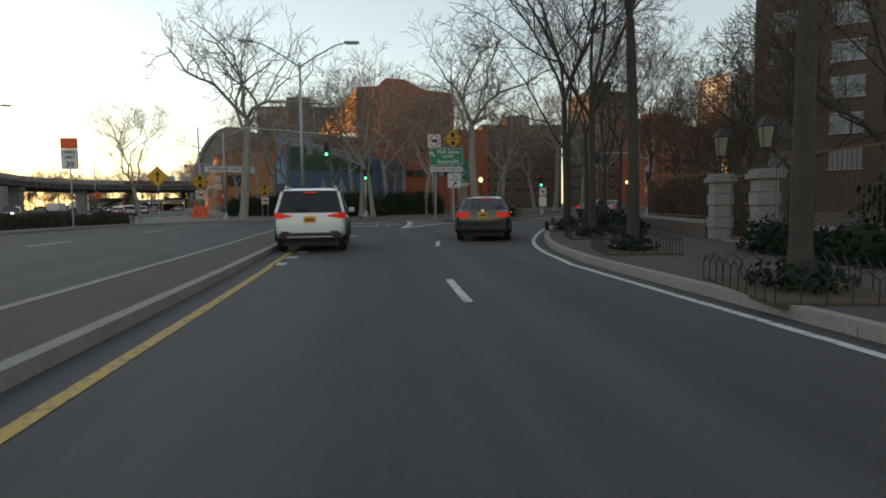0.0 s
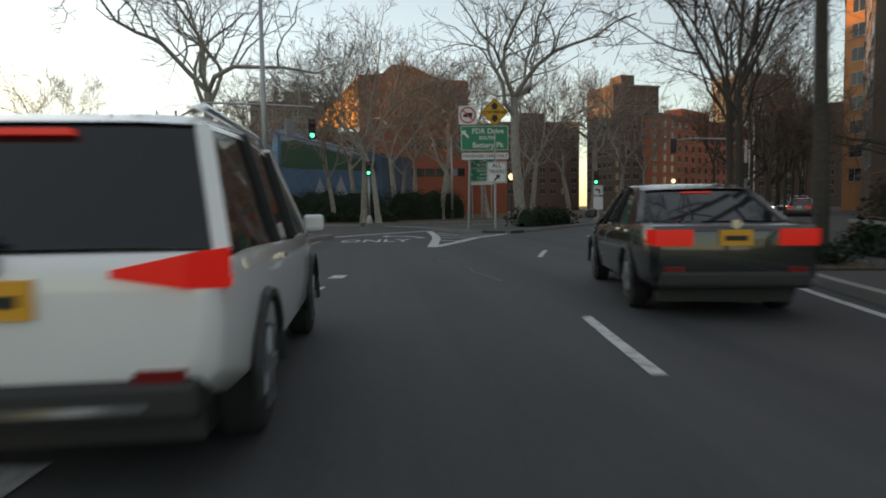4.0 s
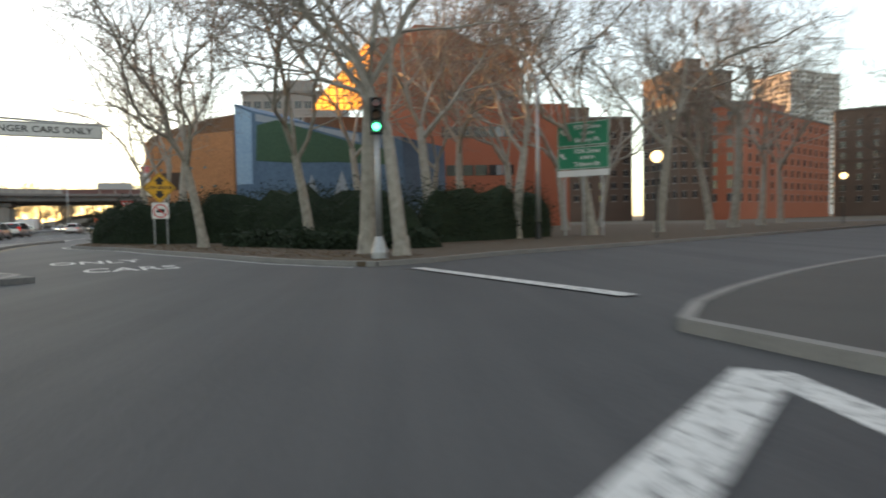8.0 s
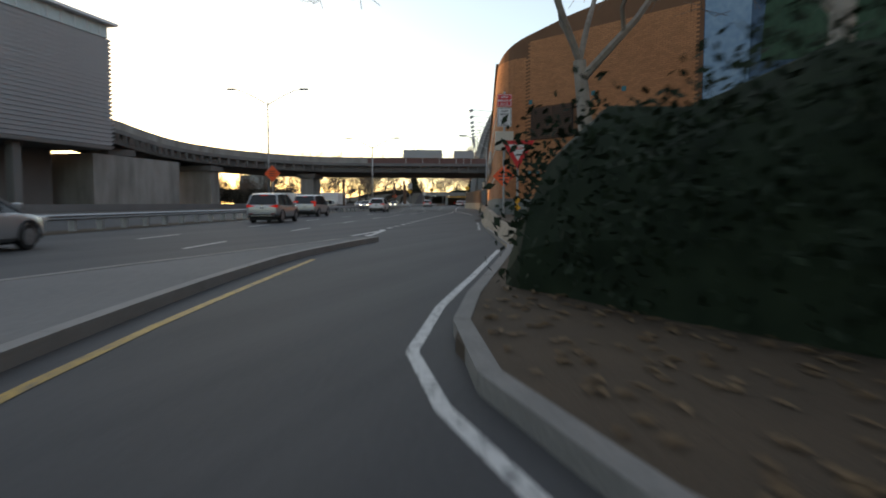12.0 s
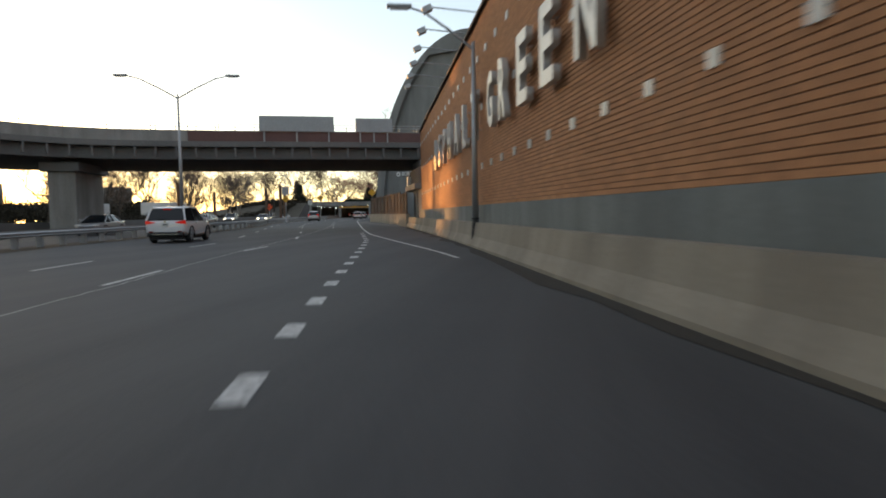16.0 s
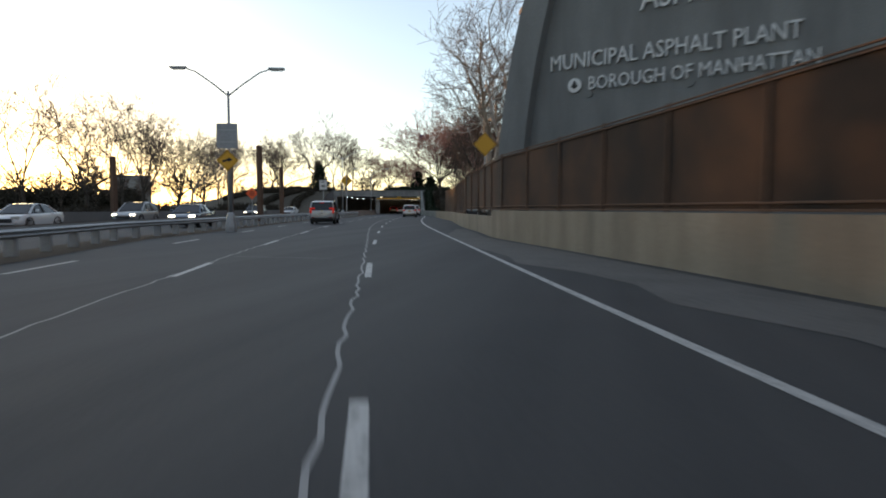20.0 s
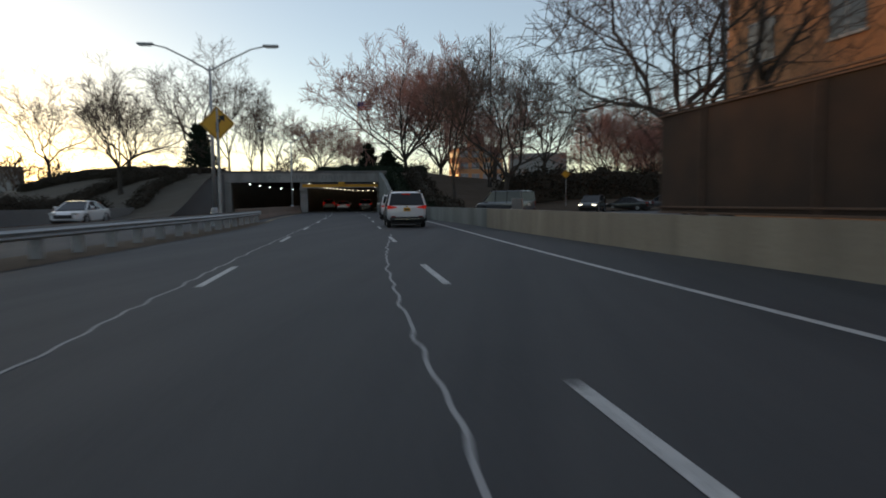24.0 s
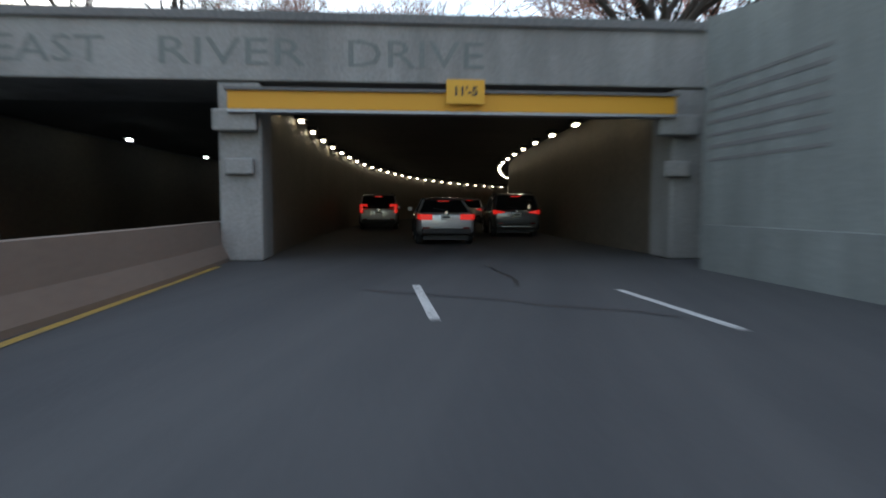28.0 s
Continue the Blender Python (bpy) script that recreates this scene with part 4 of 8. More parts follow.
tops_w = [float(np.interp(q[1], [286.0, 287.4, 291.6, 296.7, 303.2, 305.0], [0.9, 1.2, 2.3, 3.6, 4.75, 5.0])) for q in cutw]
wall_run(flank, cutw, 0.36, 0.4, 0.0, tops_w)
structure("wing_wall", flank, CONC_G, "sloping grey concrete wing wall beside the tunnel mouth", "wall")
streak = M()
cutq = bar_cut(bar_s(301.2), bar_s(304.2))
for i in range(7):
    z_ = 2.1 + i * 0.24
    wall_run(streak, cutq, 0.352, 0.006, z_ - 0.03, z_ + 0.03 + 0.02 * (i % 2))
structure("wall_grooves", streak, CONC_D, "dark worn grooves in the wing wall", "wall")
lw = M()
wall_run(lw, [tuple(on_portal(-1.2, 0, 0).xy), tuple(on_portal(-3.0, 0, -6).xy), tuple(on_portal(-5.2, 0, -14).xy)], -0.4, 0.4, 0.0, [4.9, 3.7, 1.2])
structure("wing_wall_river", lw, CONC_D, "dark concrete wing wall on the river side", "wall")


# ---- buildings ----
def block(name, label, x, y, head, w, d, h, wall, floors, bays, sides=(True, True), win=(1.5, 1.6), z0=3.0, step=3.0, glass=None, roof=True):
    """A building: x, y is the near left corner of its front, which runs w metres to the right; windows on the front and the left side."""
    o = thing(name, label, "building", pose(x, y, 0, 0, 0, head))
    part("wall", M().box(0, 0, -0.1, w, d, h), wall, o)
    part("roof", M().box(-0.25, -0.25, h + 0.003, w + 0.25, d + 0.25, h + 0.5), CONC_D, o)
    if roof:
        part("roof_house", M().box(w * 0.35, d * 0.3, h + 0.5, w * 0.65, d * 0.7, h + 4.0), wall, o)
    glass = glass or GLASS
    pane_f = mesh_of("pane", M().box(-win[0] / 2, -0.03, 0, win[0] / 2, -0.004, win[1]))
    frame_m = (M().box(-win[0] / 2 - 0.1, -0.1, -0.12, win[0] / 2 + 0.1, -0.002, -0.01).box(-0.04, -0.05, 0.0, 0.04, -0.031, win[1]).box(-win[0] / 2 - 0.06, -0.06, win[1] + 0.002, win[0] / 2 + 0.06, -0.002, win[1] + 0.08))
    n_pane = len(pane_f.polygons)
    both = mesh_of("window", M().box(-win[0] / 2, -0.03, 0, win[0] / 2, -0.004, win[1]).add(frame_m.v, frame_m.f))
    both.materials.append(glass)
    both.materials.append(FRAME_P)
    for i_, poly in enumerate(both.polygons):
        poly.material_index = int(i_ >= n_pane)
    spots = []
    for fl in range(floors):
        z = z0 + fl * step
        if z + win[1] > h - 0.3:
            break
        if sides[0]:
            spots += [(w * (b + 0.5) / bays, 0.0, z, 0) for b in range(bays)]
        if sides[1]:
            nb_ = max(2, round(bays * d / w))
            spots += [(0.0, d * (b + 0.5) / nb_, z, -90) for b in range(nb_)]
    for x_, y_, z_, r_ in spots:
        p = part("window", both, glass, o)
        p.matrix_basis = pose(x_, y_, z_, 0, 0, r_)
    return o


hallside = thing("mural_building", "low building with a blue and green painted mural wall", "building")
MS = [(12.4, 12.9), (14.6, 12.0), (20.0, 10.6), (26.4, 9.1), (30.8, 8.4)]
mo = Vector((F0.x, F0.y, 0))
ex, ez = Vector((FD.x, FD.y, 0)), Vector((0, 0, 1))
part("wall", M().plate([(12.41, 0)] + [(31.0, 0)] + [(a, b) for a, b in MS[::-1]], mo, ex, ez, -9.0, 0.0), MURAL_B, hallside, "blue painted mural wall")
part("painted_field", M().plate([(14.9, 7.2), (15.1, 10.6), (17.5, 10.9), (21.5, 9.6), (26.6, 8.0), (30.0, 7.3), (30.2, 6.0), (24.0, 6.6), (19.0, 6.8)], mo, ex, ez, 0.004, 0.03), MURAL_G, hallside, "dark green painted hill")
part("painted_band", M().plate([(12.45, 5.0), (12.45, 12.7), (14.5, 11.8), (14.4, 5.0)], mo, ex, ez, 0.004, 0.025), MURAL_L, hallside, "pale blue painted strip")
part("painted_peak", M().plate([(20.5, 3.6), (21.3, 5.6), (22.1, 3.6)], mo, ex, ez, 0.004, 0.03), MURAL_W, hallside, "white painted peak")
part("painted_peak", M().plate([(23.5, 3.2), (24.6, 5.8), (25.6, 3.2)], mo, ex, ez, 0.004, 0.03), MURAL_W, hallside)
part("painted_sky", M().plate([(15.0, 11.0), (15.0, 11.7), (20.0, 10.4), (26.4, 8.95), (26.6, 8.2), (21.5, 9.8)], mo, ex, ez, 0.004, 0.02), MURAL_W, hallside)

# red hall behind with the glazed wedge
red = thing("red_brick_hall", "tall red brick hall with strip windows and a glazed wedge", "building", pose(-2.1, 119.4, 0))
part("wall", M().plate([(0, 0), (18.2, 0), (18.2, 22.2), (13.0, 22.6), (9.0, 24.6), (5.5, 24.8), (4.0, 23.4), (0, 23.1)], (0, 0, 0), (1, 0, 0), (0, 0, 1), -22, 0), BRICK_RED, red)
part("annexe", M().box(18.21, 2.0, 0, 25.0, 20, 15.6), BRICK_RED, red)
for z_ in (6.5, 11.2, 15.6, 19.2):
    part("window", M().box(8.5, -0.03, z_, 17.4, -0.004, z_ + 1.3), GLASS, red, "dark strip window")
    for b in range(5):
        part("mullion", M().box(8.9 + b * 1.75, -0.07, z_, 9.02 + b * 1.75, -0.032, z_ + 1.3), BRICK_RED, red)
    part("window", M().box(15.2, -0.06, z_ + 0.05, 16.2, -0.034, z_ + 1.25), GLASS_LIT, red)
part("stair_tower", M().box(-8.5, 4.0, 0, -0.02, 6.0, 14.4), BRICK_BROWN, red, "lower brown wing")
part("glazing", M().plate([(-7.0, 14.6), (-0.05, 14.6), (-0.05, 22.9), (-3.0, 19.8), (-5.4, 17.0)], (0, 0, 0), (1, 0, 0), (0, 0, 1), -0.05, 0.0), ATRIUM, red, "glass wedge tinted amber for the glow of the low sun")
for x_ in np.arange(-6.6, 0, 0.85):
    zt = float(np.interp(x_, [-7.0, -5.4, -3.0, -0.05], [14.8, 17.0, 19.8, 22.8]))
    part("glazing_bar", M().box(x_ - 0.05, -0.06, 14.6, x_ + 0.05, -0.003, zt), DARK, red)
for z_ in np.arange(15.4, 22.4, 0.9):
    x0_ = float(np.interp(z_, [14.6, 17.0, 19.8, 22.9], [-7.0, -5.4, -3.0, -0.1]))
    part("glazing_bar", M().box(x0_, -0.055, z_ - 0.04, -0.06, -0.004, z_ + 0.04), DARK, red)

# transfer station with louvred walls on the river side
mts = thing("transfer_station", "large grey louvred industrial hall above an open ground floor", "building", pose(-56.9, 33.0, 0, 0, 0, 96.6))
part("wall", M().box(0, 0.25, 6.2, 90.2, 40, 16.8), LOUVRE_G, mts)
part("clerestory", M().box(0, 0.1, 16.802, 90.1, 40, 18.0), CLERE, mts, "pale blue-grey clerestory band")
part("eave", M().box(-0.5, -0.6, 18.003, 90.8, 40, 18.25), LOUVRE, mts)
slat = mesh_of("louvre", M().add([(0, 0.2, 0.0), (90.25, 0.2, 0.0), (90.25, -0.12, 0.3), (0, -0.12, 0.3), (90.25, 0.2, 0.33), (0, 0.2, 0.33), (90.25, 40, 0.0), (90.45, 40, 0.3), (90.45, -0.12, 0.3)], [(0, 1, 2, 3), (3, 2, 4, 5), (1, 6, 7, 8)]))
for i in range(27):
    p = part("louvre", slat, LOUVRE, mts)
    p.location = (0, 0, 6.2 + i * 0.39)
for i in range(7):
    part("column", M().box(2 + i * 13.0, 1.0, 0, 2.8 + i * 13.0, 1.8, 6.19), CONC_D, mts)
part("ground_floor", M().box(0, 6, 0, 89, 39, 6.19), CONC_D, mts)
for i in range(40):
    part("clerestory_bar", M().box(30.5 + i * 1.5, 0.02, 16.85, 30.58 + i * 1.5, 0.098, 17.95), LOUVRE, mts)
link = thing("station_annexe", "low pale concrete annexe beside the overpass", "building", pose(-70.5, 124.0, 0, 0, 0, 100))
part("wall", M().box(-1, 0, 0, 14, 9, 6.0), CONC, link)

# parabolic arch hall
arch = thing("arch_hall", "grey concrete arch hall with raised metal lettering", "building", pose(-57.00, 210.29, -0.2, 0, 0, -23.0) @ Matrix.Scale(1.12, 4))
AW, AH = 28.0, 23.5


def arch_x(z, inset=0.0):
    """Half width of the arch at a height."""
    return (AW / 2) * math.sqrt(max(0.0, 1 - (z / AH) ** 2)) - inset


def arch_line(inset, top, k=26):
    zs = [0.0] + list((top) * (1 - (1 - np.linspace(0, 1, k)[1:]) ** 2))
    left = [(AW / 2 - arch_x(z, inset), z) for z in zs]
    right = [(AW / 2 + arch_x(z, inset), z) for z in reversed(zs)]
    return left + right


outer = arch_line(0.0, AH - 0.01)
inner = arch_line(1.25, AH - 2.4)
part("end_wall", M().plate(inner, (0, 0, 0), (1, 0, 0), (0, 0, 1), -26, 0.0), ARCH, arch, "board-marked grey end wall")
rib = M()
rib.loft([[(a, -0.55, b) for a, b in outer], [(a, -0.55, b) for a, b in inner], [(a, 0.8, b) for a, b in inner], [(a, 0.8, b) for a, b in outer], [(a, -0.55, b) for a, b in outer]], close=False)
part("rib", rib, ARCH, arch, "broad arched rib")
shell = M()
shell.loft([[(a * 0.985 + 0.2, 0.4, b * 0.985) for a, b in outer], [(a * 0.985 + 0.2, 26, b * 0.985) for a, b in outer]], close=False)
part("shell", shell, ARCH, arch)
for words_, x0_, x1_, z_, high in (("ASPHALT GREEN", 6.28, 14.3, 9.45, 1.05), ("MUNICIPAL ASPHALT PLANT", 2.48, 11.9, 7.41, 0.70), ("BOROUGH OF MANHATTAN", 4.2, 12.45, 6.42, 0.60)):
    tm = fit_text(words_, x1_ - x0_, high * 0.9, 0.05, 0.0)
    o = part("lettering", tm, S_WHITE, arch, "raised pale metal letters")
    o.location = ((x0_ + x1_) / 2, -0.07, z_)
part("badge", M().tube([(3.57, -0.02, 6.40), (3.57, -0.1, 6.40)], 0.3, 16), S_WHITE, arch, "round pale badge")
part("badge_leaf", M().add([(3.57, -0.106, 6.60), (3.42, -0.106, 6.35), (3.57, -0.106, 6.23), (3.72, -0.106, 6.35)], [(0, 1, 2, 3)]), DARK, arch)
for z_ in (3.0, 8.6, 12.6):
    for i in range(6):
        part("vent", M().tube([(4.2 + i * 4, -0.01, z_ + 3.0), (4.2 + i * 4, -0.06, z_ + 3.0)], 0.16, 8), ARCH, arch)

# houses and towers
block("brown_apartment_house", "brown brick apartment house with wide windows", 36.5, 57.0, -38, 40, 22, 27.0, BRICK_BROWN, 8, 8, win=(2.6, 1.7), z0=4.0, step=3.2, glass=GLASS_LIT)
block("brown_terrace", "dark brown brick house behind the fence", 27.0, 24.0, -60, 26, 16, 17.5, BRICK_BROWN, 5, 6, win=(1.8, 1.6), z0=3.2, step=3.1, glass=GLASS_LIT)
block("orange_tower", "tall sunlit orange brick apartment tower with many windows", 62.0, 92.0, -70, 30, 24, 62.0, BRICK_ORANGE, 18, 9, win=(1.5, 1.6), z0=4.0, step=3.1)
block("red_corner_house", "red brown brick apartment house on the avenue", 76.0, 175.0, 36, 56, 14, 25.0, BRICK_RED, 7, 14, win=(1.3, 1.7), z0=4.0, step=3.0)
block("dark_tower", "distant brown apartment tower", 64.0, 178.0, 10, 14, 14, 33.0, BRICK_BROWN, 9, 5, win=(1.3, 1.5), z0=5.0, step=3.3)
block("pale_tower", "distant pale stepped apartment tower", 258.0, 432.0, 15, 44, 30, 92.0, PLASTER, 26, 10, win=(2.0, 1.7), z0=6.0, step=3.3)
block("pale_tower", "distant pale stepped apartment tower", 306.0, 445.0, 15, 28, 30, 66.0, PLASTER, 18, 7, win=(2.0, 1.7), z0=6.0, step=3.3)
block("far_house", "distant grey apartment block behind the trees", 36.0, 200.0, 0, 26, 20, 26.0, BRICK_BROWN, 7, 8, win=(1.3, 1.5), z0=5.0, step=3.2)
block("far_house", "distant grey apartment block behind the trees", -29.0, 172.0, 0, 20, 20, 27.0, STONE_GREY, 7, 10, win=(1.3, 1.5), z0=8.0, step=3.2)
block("balcony_tower", "brown brick apartment tower with balconies", -58.6, 254.8, 17.2, 24, 9, 26.8, BRICK_ORANGE, 14, 6, win=(1.6, 1.6), z0=4.0, step=3.1)
block("orange_house", "sunlit orange brick apartment house", -84.3, 405.2, 22, 13, 9, 15.5, BRICK_ORANGE, 4, 4, win=(2.2, 1.6), z0=4.0, step=3.1, glass=GLASS_LIT)
for i in range(6):
    part("balcony", M().box(0.5, -1.5, 6.6 + i * 3.1, 5.0, -0.02, 6.75 + i * 3.1).box(0.5, -1.5, 6.76 + i * 3.1, 5.0, -1.42, 7.7 + i * 3.1), PLASTER, bpy.data.objects["balcony_tower"])
block("avenue_block", "brick apartment block far along the avenue", 128.0, 215.0, -36, 40, 24, 30.0, BRICK_BROWN, 8, 10, win=(1.3, 1.6), z0=4.0, step=3.1)
block("avenue_block", "brick apartment block far along the avenue", 100.0, 140.0, -40, 46, 24, 44.0, BRICK_BROWN, 12, 12, win=(1.3, 1.6), z0=4.0, step=3.1)
block("far_tower", "dark church-like tower far behind the park", 16.0, 425.0, 0, 12, 12, 33.0, BRICK_BROWN, 10, 4, win=(1.4, 1.8), z0=6.0, step=4.0)


# ---- trees ----
def tree_mesh(seed, height, width, fork, thick=0.2, limbs=5, up=0.5, wild=0.3, twigs=1.0, fine=0.008, pale=False, lean=0.06):
    """Trunk with limbs, and the thin crown, of a bare tree, as two meshes."""
    rnd = random.Random(seed)
    wood, crown = M(), M()

    def grow(p, d, length, r, level):
        n = (5, 7, 5, 3, 1)[level]
        pts, rad, dirs = [p], [r], [d]
        for i in range(n):
            w = (lean * 0.7, wild, wild * 1.2, 0.3, 0.25)[level]
            d = (d + Vector((rnd.gauss(0, w), rnd.gauss(0, w), rnd.gauss(0, w * 0.7) + (0.07 if level else 0)))).normalized()
            p = p + d * length / n
            pts.append(p)
            dirs.append(d)
            rad.append(max(fine, r * (1 - (0.30, 0.72, 0.75, 0.6, 0.6)[level] * (i + 1) / n)))
        (wood if level < (4 if pale else 3) else crown).tube(pts, rad, (10, 6, 4, 3, 3)[level], cap=False)
        if level == 4:
            return
        if level == 0:
            for i in range(limbs):
                a = 2 * math.pi * (i + rnd.uniform(-0.3, 0.3)) / limbs
                tilt = rnd.uniform(0.5, 1.1) * (1 - up) + 0.15
                nd = Vector((math.cos(a) * tilt, math.sin(a) * tilt, 1.0)).normalized()
                k = pts[-1] if i < 3 else pts[-2] + (pts[-1] - pts[-2]) * rnd.random()
                grow(k, nd, (height - fork) * rnd.uniform(0.75, 1.0), rad[-1] * rnd.uniform(0.5, 0.72), 1)
            return
        kids = max(2, round((0, 8, 6, 6)[level] * (twigs if level > 1 else 1.0)))
        for i in range(kids):
            f_ = 0.2 + 0.8 * (i + rnd.random()) / kids
            j = min(int(f_ * n), n - 1)
            at = pts[j] + (pts[j + 1] - pts[j]) * (f_ * n - j)
            side = dirs[j].cross(Vector((rnd.gauss(0, 1), rnd.gauss(0, 1), rnd.gauss(0, 1)))).normalized()
            nd = (dirs[j] * rnd.uniform(0.5, 0.9) + side * rnd.uniform(0.6, 1.0) + Vector((0, 0, 0.18))).normalized()
            grow(at, nd, length * rnd.uniform(0.38, 0.6) * (1.25 - 0.6 * f_) * (width if level == 1 else 1.0), max(fine * 1.15, rad[j] * rnd.uniform(0.45, 0.65)), level + 1)

    grow(Vector((0, 0, -0.1)), Vector((rnd.uniform(-lean, lean), rnd.uniform(-lean, lean), 1)).normalized(), fork, thick, 0)
    wood.tube([(0, 0, -0.15), (0, 0, 0.12), (0, 0, 0.6)], [thick * 1.45, thick * 1.2, thick * 0.98], 9, cap=False)
    return mesh_of("trunk", wood), mesh_of("crown", crown)


KINDS = {}


def tree_kind(key, bark, twig, label, **k):
    a, b = tree_mesh(**k)
    a.materials.append(bark)
    b.materials.append(twig)
    KINDS[key] = (a, b, label)


PL, ST = "bare plane tree with pale mottled bark", "dark bare street tree with rough bark"
tree_kind("pale", BARK_PALE, TWIG_PALE, PL, seed=3, height=14, width=1.1, fork=4.2, thick=0.24, limbs=4, up=0.5, wild=0.30, fine=0.010, pale=True, twigs=1.0)
tree_kind("pale2", BARK_PALE, TWIG_PALE, PL, seed=8, height=15, width=1.05, fork=5.2, thick=0.26, limbs=4, up=0.55, wild=0.28, fine=0.010, pale=True, twigs=1.0)
tree_kind("pale3", BARK_PALE, TWIG_PALE, "bare plane tree with wide crooked limbs", seed=14, height=17, width=1.1, fork=7.6, thick=0.32, limbs=6, up=0.05, wild=0.38, fine=0.012, pale=True, twigs=0.62)
tree_kind("street", BARK, TWIG, ST, seed=21, height=14, width=0.95, fork=4.6, thick=0.135, limbs=4, up=0.66, wild=0.17, fine=0.009, lean=0.02)
tree_kind("street2", BARK, TWIG, ST, seed=33, height=15, width=0.95, fork=5.4, thick=0.15, limbs=4, up=0.68, wild=0.16, fine=0.009, lean=0.02)
tree_kind("round", BARK, TWIG_RED, "bare round-headed tree dense with reddish twigs", seed=41, height=14, width=1.3, fork=2.0, thick=0.28, limbs=9, up=0.22, wild=0.2, twigs=1.25, fine=0.018)
tree_kind("round2", BARK, TWIG, "bare broad tree with dark crooked limbs", seed=52, height=14, width=1.15, fork=3.2, thick=0.3, limbs=5, up=0.3, wild=0.28, fine=0.014, twigs=1.1)
tree_kind("tall", BARK, TWIG, "tall bare tree with upright limbs", seed=61, height=17, width=0.85, fork=4.0, thick=0.22, limbs=5, up=0.7, wild=0.18, fine=0.014)


def plant(key, x, y, z=0.12, scale=1.0, turn=0.0, group="bare trees"):
    a, b, label = KINDS[key]
    o = thing("tree", label, "tree", pose(x, y, z, 0, 0, turn), group=group)
    o.scale = (scale, scale, scale)
    part("trunk", a, BARK, o, smooth=False)
    part("crown", b, TWIG, o)
    return o


rt = random.Random(5)
for key, x, y, s in (("street", 5.05, 6.9, 1.0), ("street2", 5.75, 13.3, 0.95), ("street", 6.85, 18.9, 0.95), ("street2", 7.7, 24.2, 0.95), ("street", 9.6, 29.8, 0.9), ("street2", 12.2, 34.6, 0.9), ("street", 15.2, 39.6, 0.95), ("street2", 18.6, 45.5, 0.95), ("street", 24.0, 52.0, 1.0), ("street2", 29.5, 58.5, 1.0), ("street", 36.0, 66.0, 1.0), ("street2", 43.0, 75.0, 1.0), ("street", 51.0, 85.0, 1.0), ("street2", 60.0, 97.0, 1.0), ("street", 70.0, 110.0, 1.0)):
    plant(key, x, y, 0.13, s, rt.uniform(0, 360), "street trees along the sidewalk")
plant("pale3", -10.5, 54.2, 0.12, 1.12, 200, "plane trees by the ramp")
for key, x, y, s in (("pale2", -0.8, 63.0, 1.0), ("pale", 0.3, 61.4, 0.95), ("pale", -8.5, 71.5, 0.9), ("pale", -3.4, 69.0, 0.9), ("pale2", -12.15, 79.6, 0.9), ("pale", 6.5, 74.7, 1.0), ("pale2", 2.2, 75.5, 1.0), ("pale3", 8.6, 50.2, 0.95), ("pale", 11.5, 77.5, 1.0), ("pale2", 17.0, 81.0, 1.0), ("pale", 22.5, 85.0, 1.0), ("pale2", 4.5, 83.0, 1.0), ("pale", -14.5, 84.0, 0.8), ("pale2", -18.2, 91.5, 0.8), ("pale3", 27.0, 90.0, 1.0), ("pale", 14.0, 92.0, 1.1), ("pale2", 33.0, 96.0, 1.0), ("pale", -20.0, 58.0, 0.7), ("pale2", 40.0, 104.0, 1.0), ("pale", 21.0, 104.0, 1.1), ("pale2", 3.5, 97.0, 1.0), ("pale2", -2.0, 88.0, 1.05), ("pale", 9.0, 88.5, 1.1)):
    plant(key, x, y, 0.13, s * (1.18 if y > 72 else 1.05), rt.uniform(0, 360), "plane trees in the park corner")
for key, x, y, s in (("street", 14.5, 8.0, 0.7), ("round2", 17.0, 19.0, 0.7), ("round2", 19.5, 27.5, 0.75), ("round2", 22.0, 36.0, 0.7), ("round2", 30.0, 45.0, 0.8), ("round2", 16.5, 12.0, 0.6), ("round2", 50.0, 90.0, 1.2), ("round2", 43.0, 84.0, 1.05), ("round2", 59.0, 101.0, 1.25), ("street2", 35.0, 76.0, 1.0)):
    plant(key, x, y, 0.13, s, rt.uniform(0, 360), "garden trees behind the fence")


# ---- evergreen hedges and shrubs ----
def leafy(cx, cy, cz, sx, sy, sz, n, leaf, rnd):
    """Leaves thrown over a lumpy mass."""
    m = M()
    for _ in range(n):
        a, b, c = rnd.uniform(0, 2 * math.pi), rnd.uniform(-1, 1), rnd.random() ** 0.4
        r = math.sqrt(1 - b * b)
        k = 0.82 + 0.3 * noise.noise(Vector((math.cos(a) * 2.1 + cx, math.sin(a) * 2.1 + cy, b * 2.3)))
        p = Vector((cx + math.cos(a) * r * sx * c * k, cy + math.sin(a) * r * sy * c * k, max(0.05, cz + b * sz * c * k)))
        u = Vector((rnd.uniform(-1, 1), rnd.uniform(-1, 1), rnd.uniform(-1, 1))).normalized()
        w = u.cross(Vector((rnd.uniform(-1, 1), rnd.uniform(-1, 1), rnd.uniform(-1, 1)))).normalized()
        s_ = leaf * rnd.uniform(0.6, 1.4)
        m.add([p - u * s_, p + w * s_ * 0.55, p + u * s_, p - w * s_ * 0.55], [(0, 1, 2, 3)])
    return m


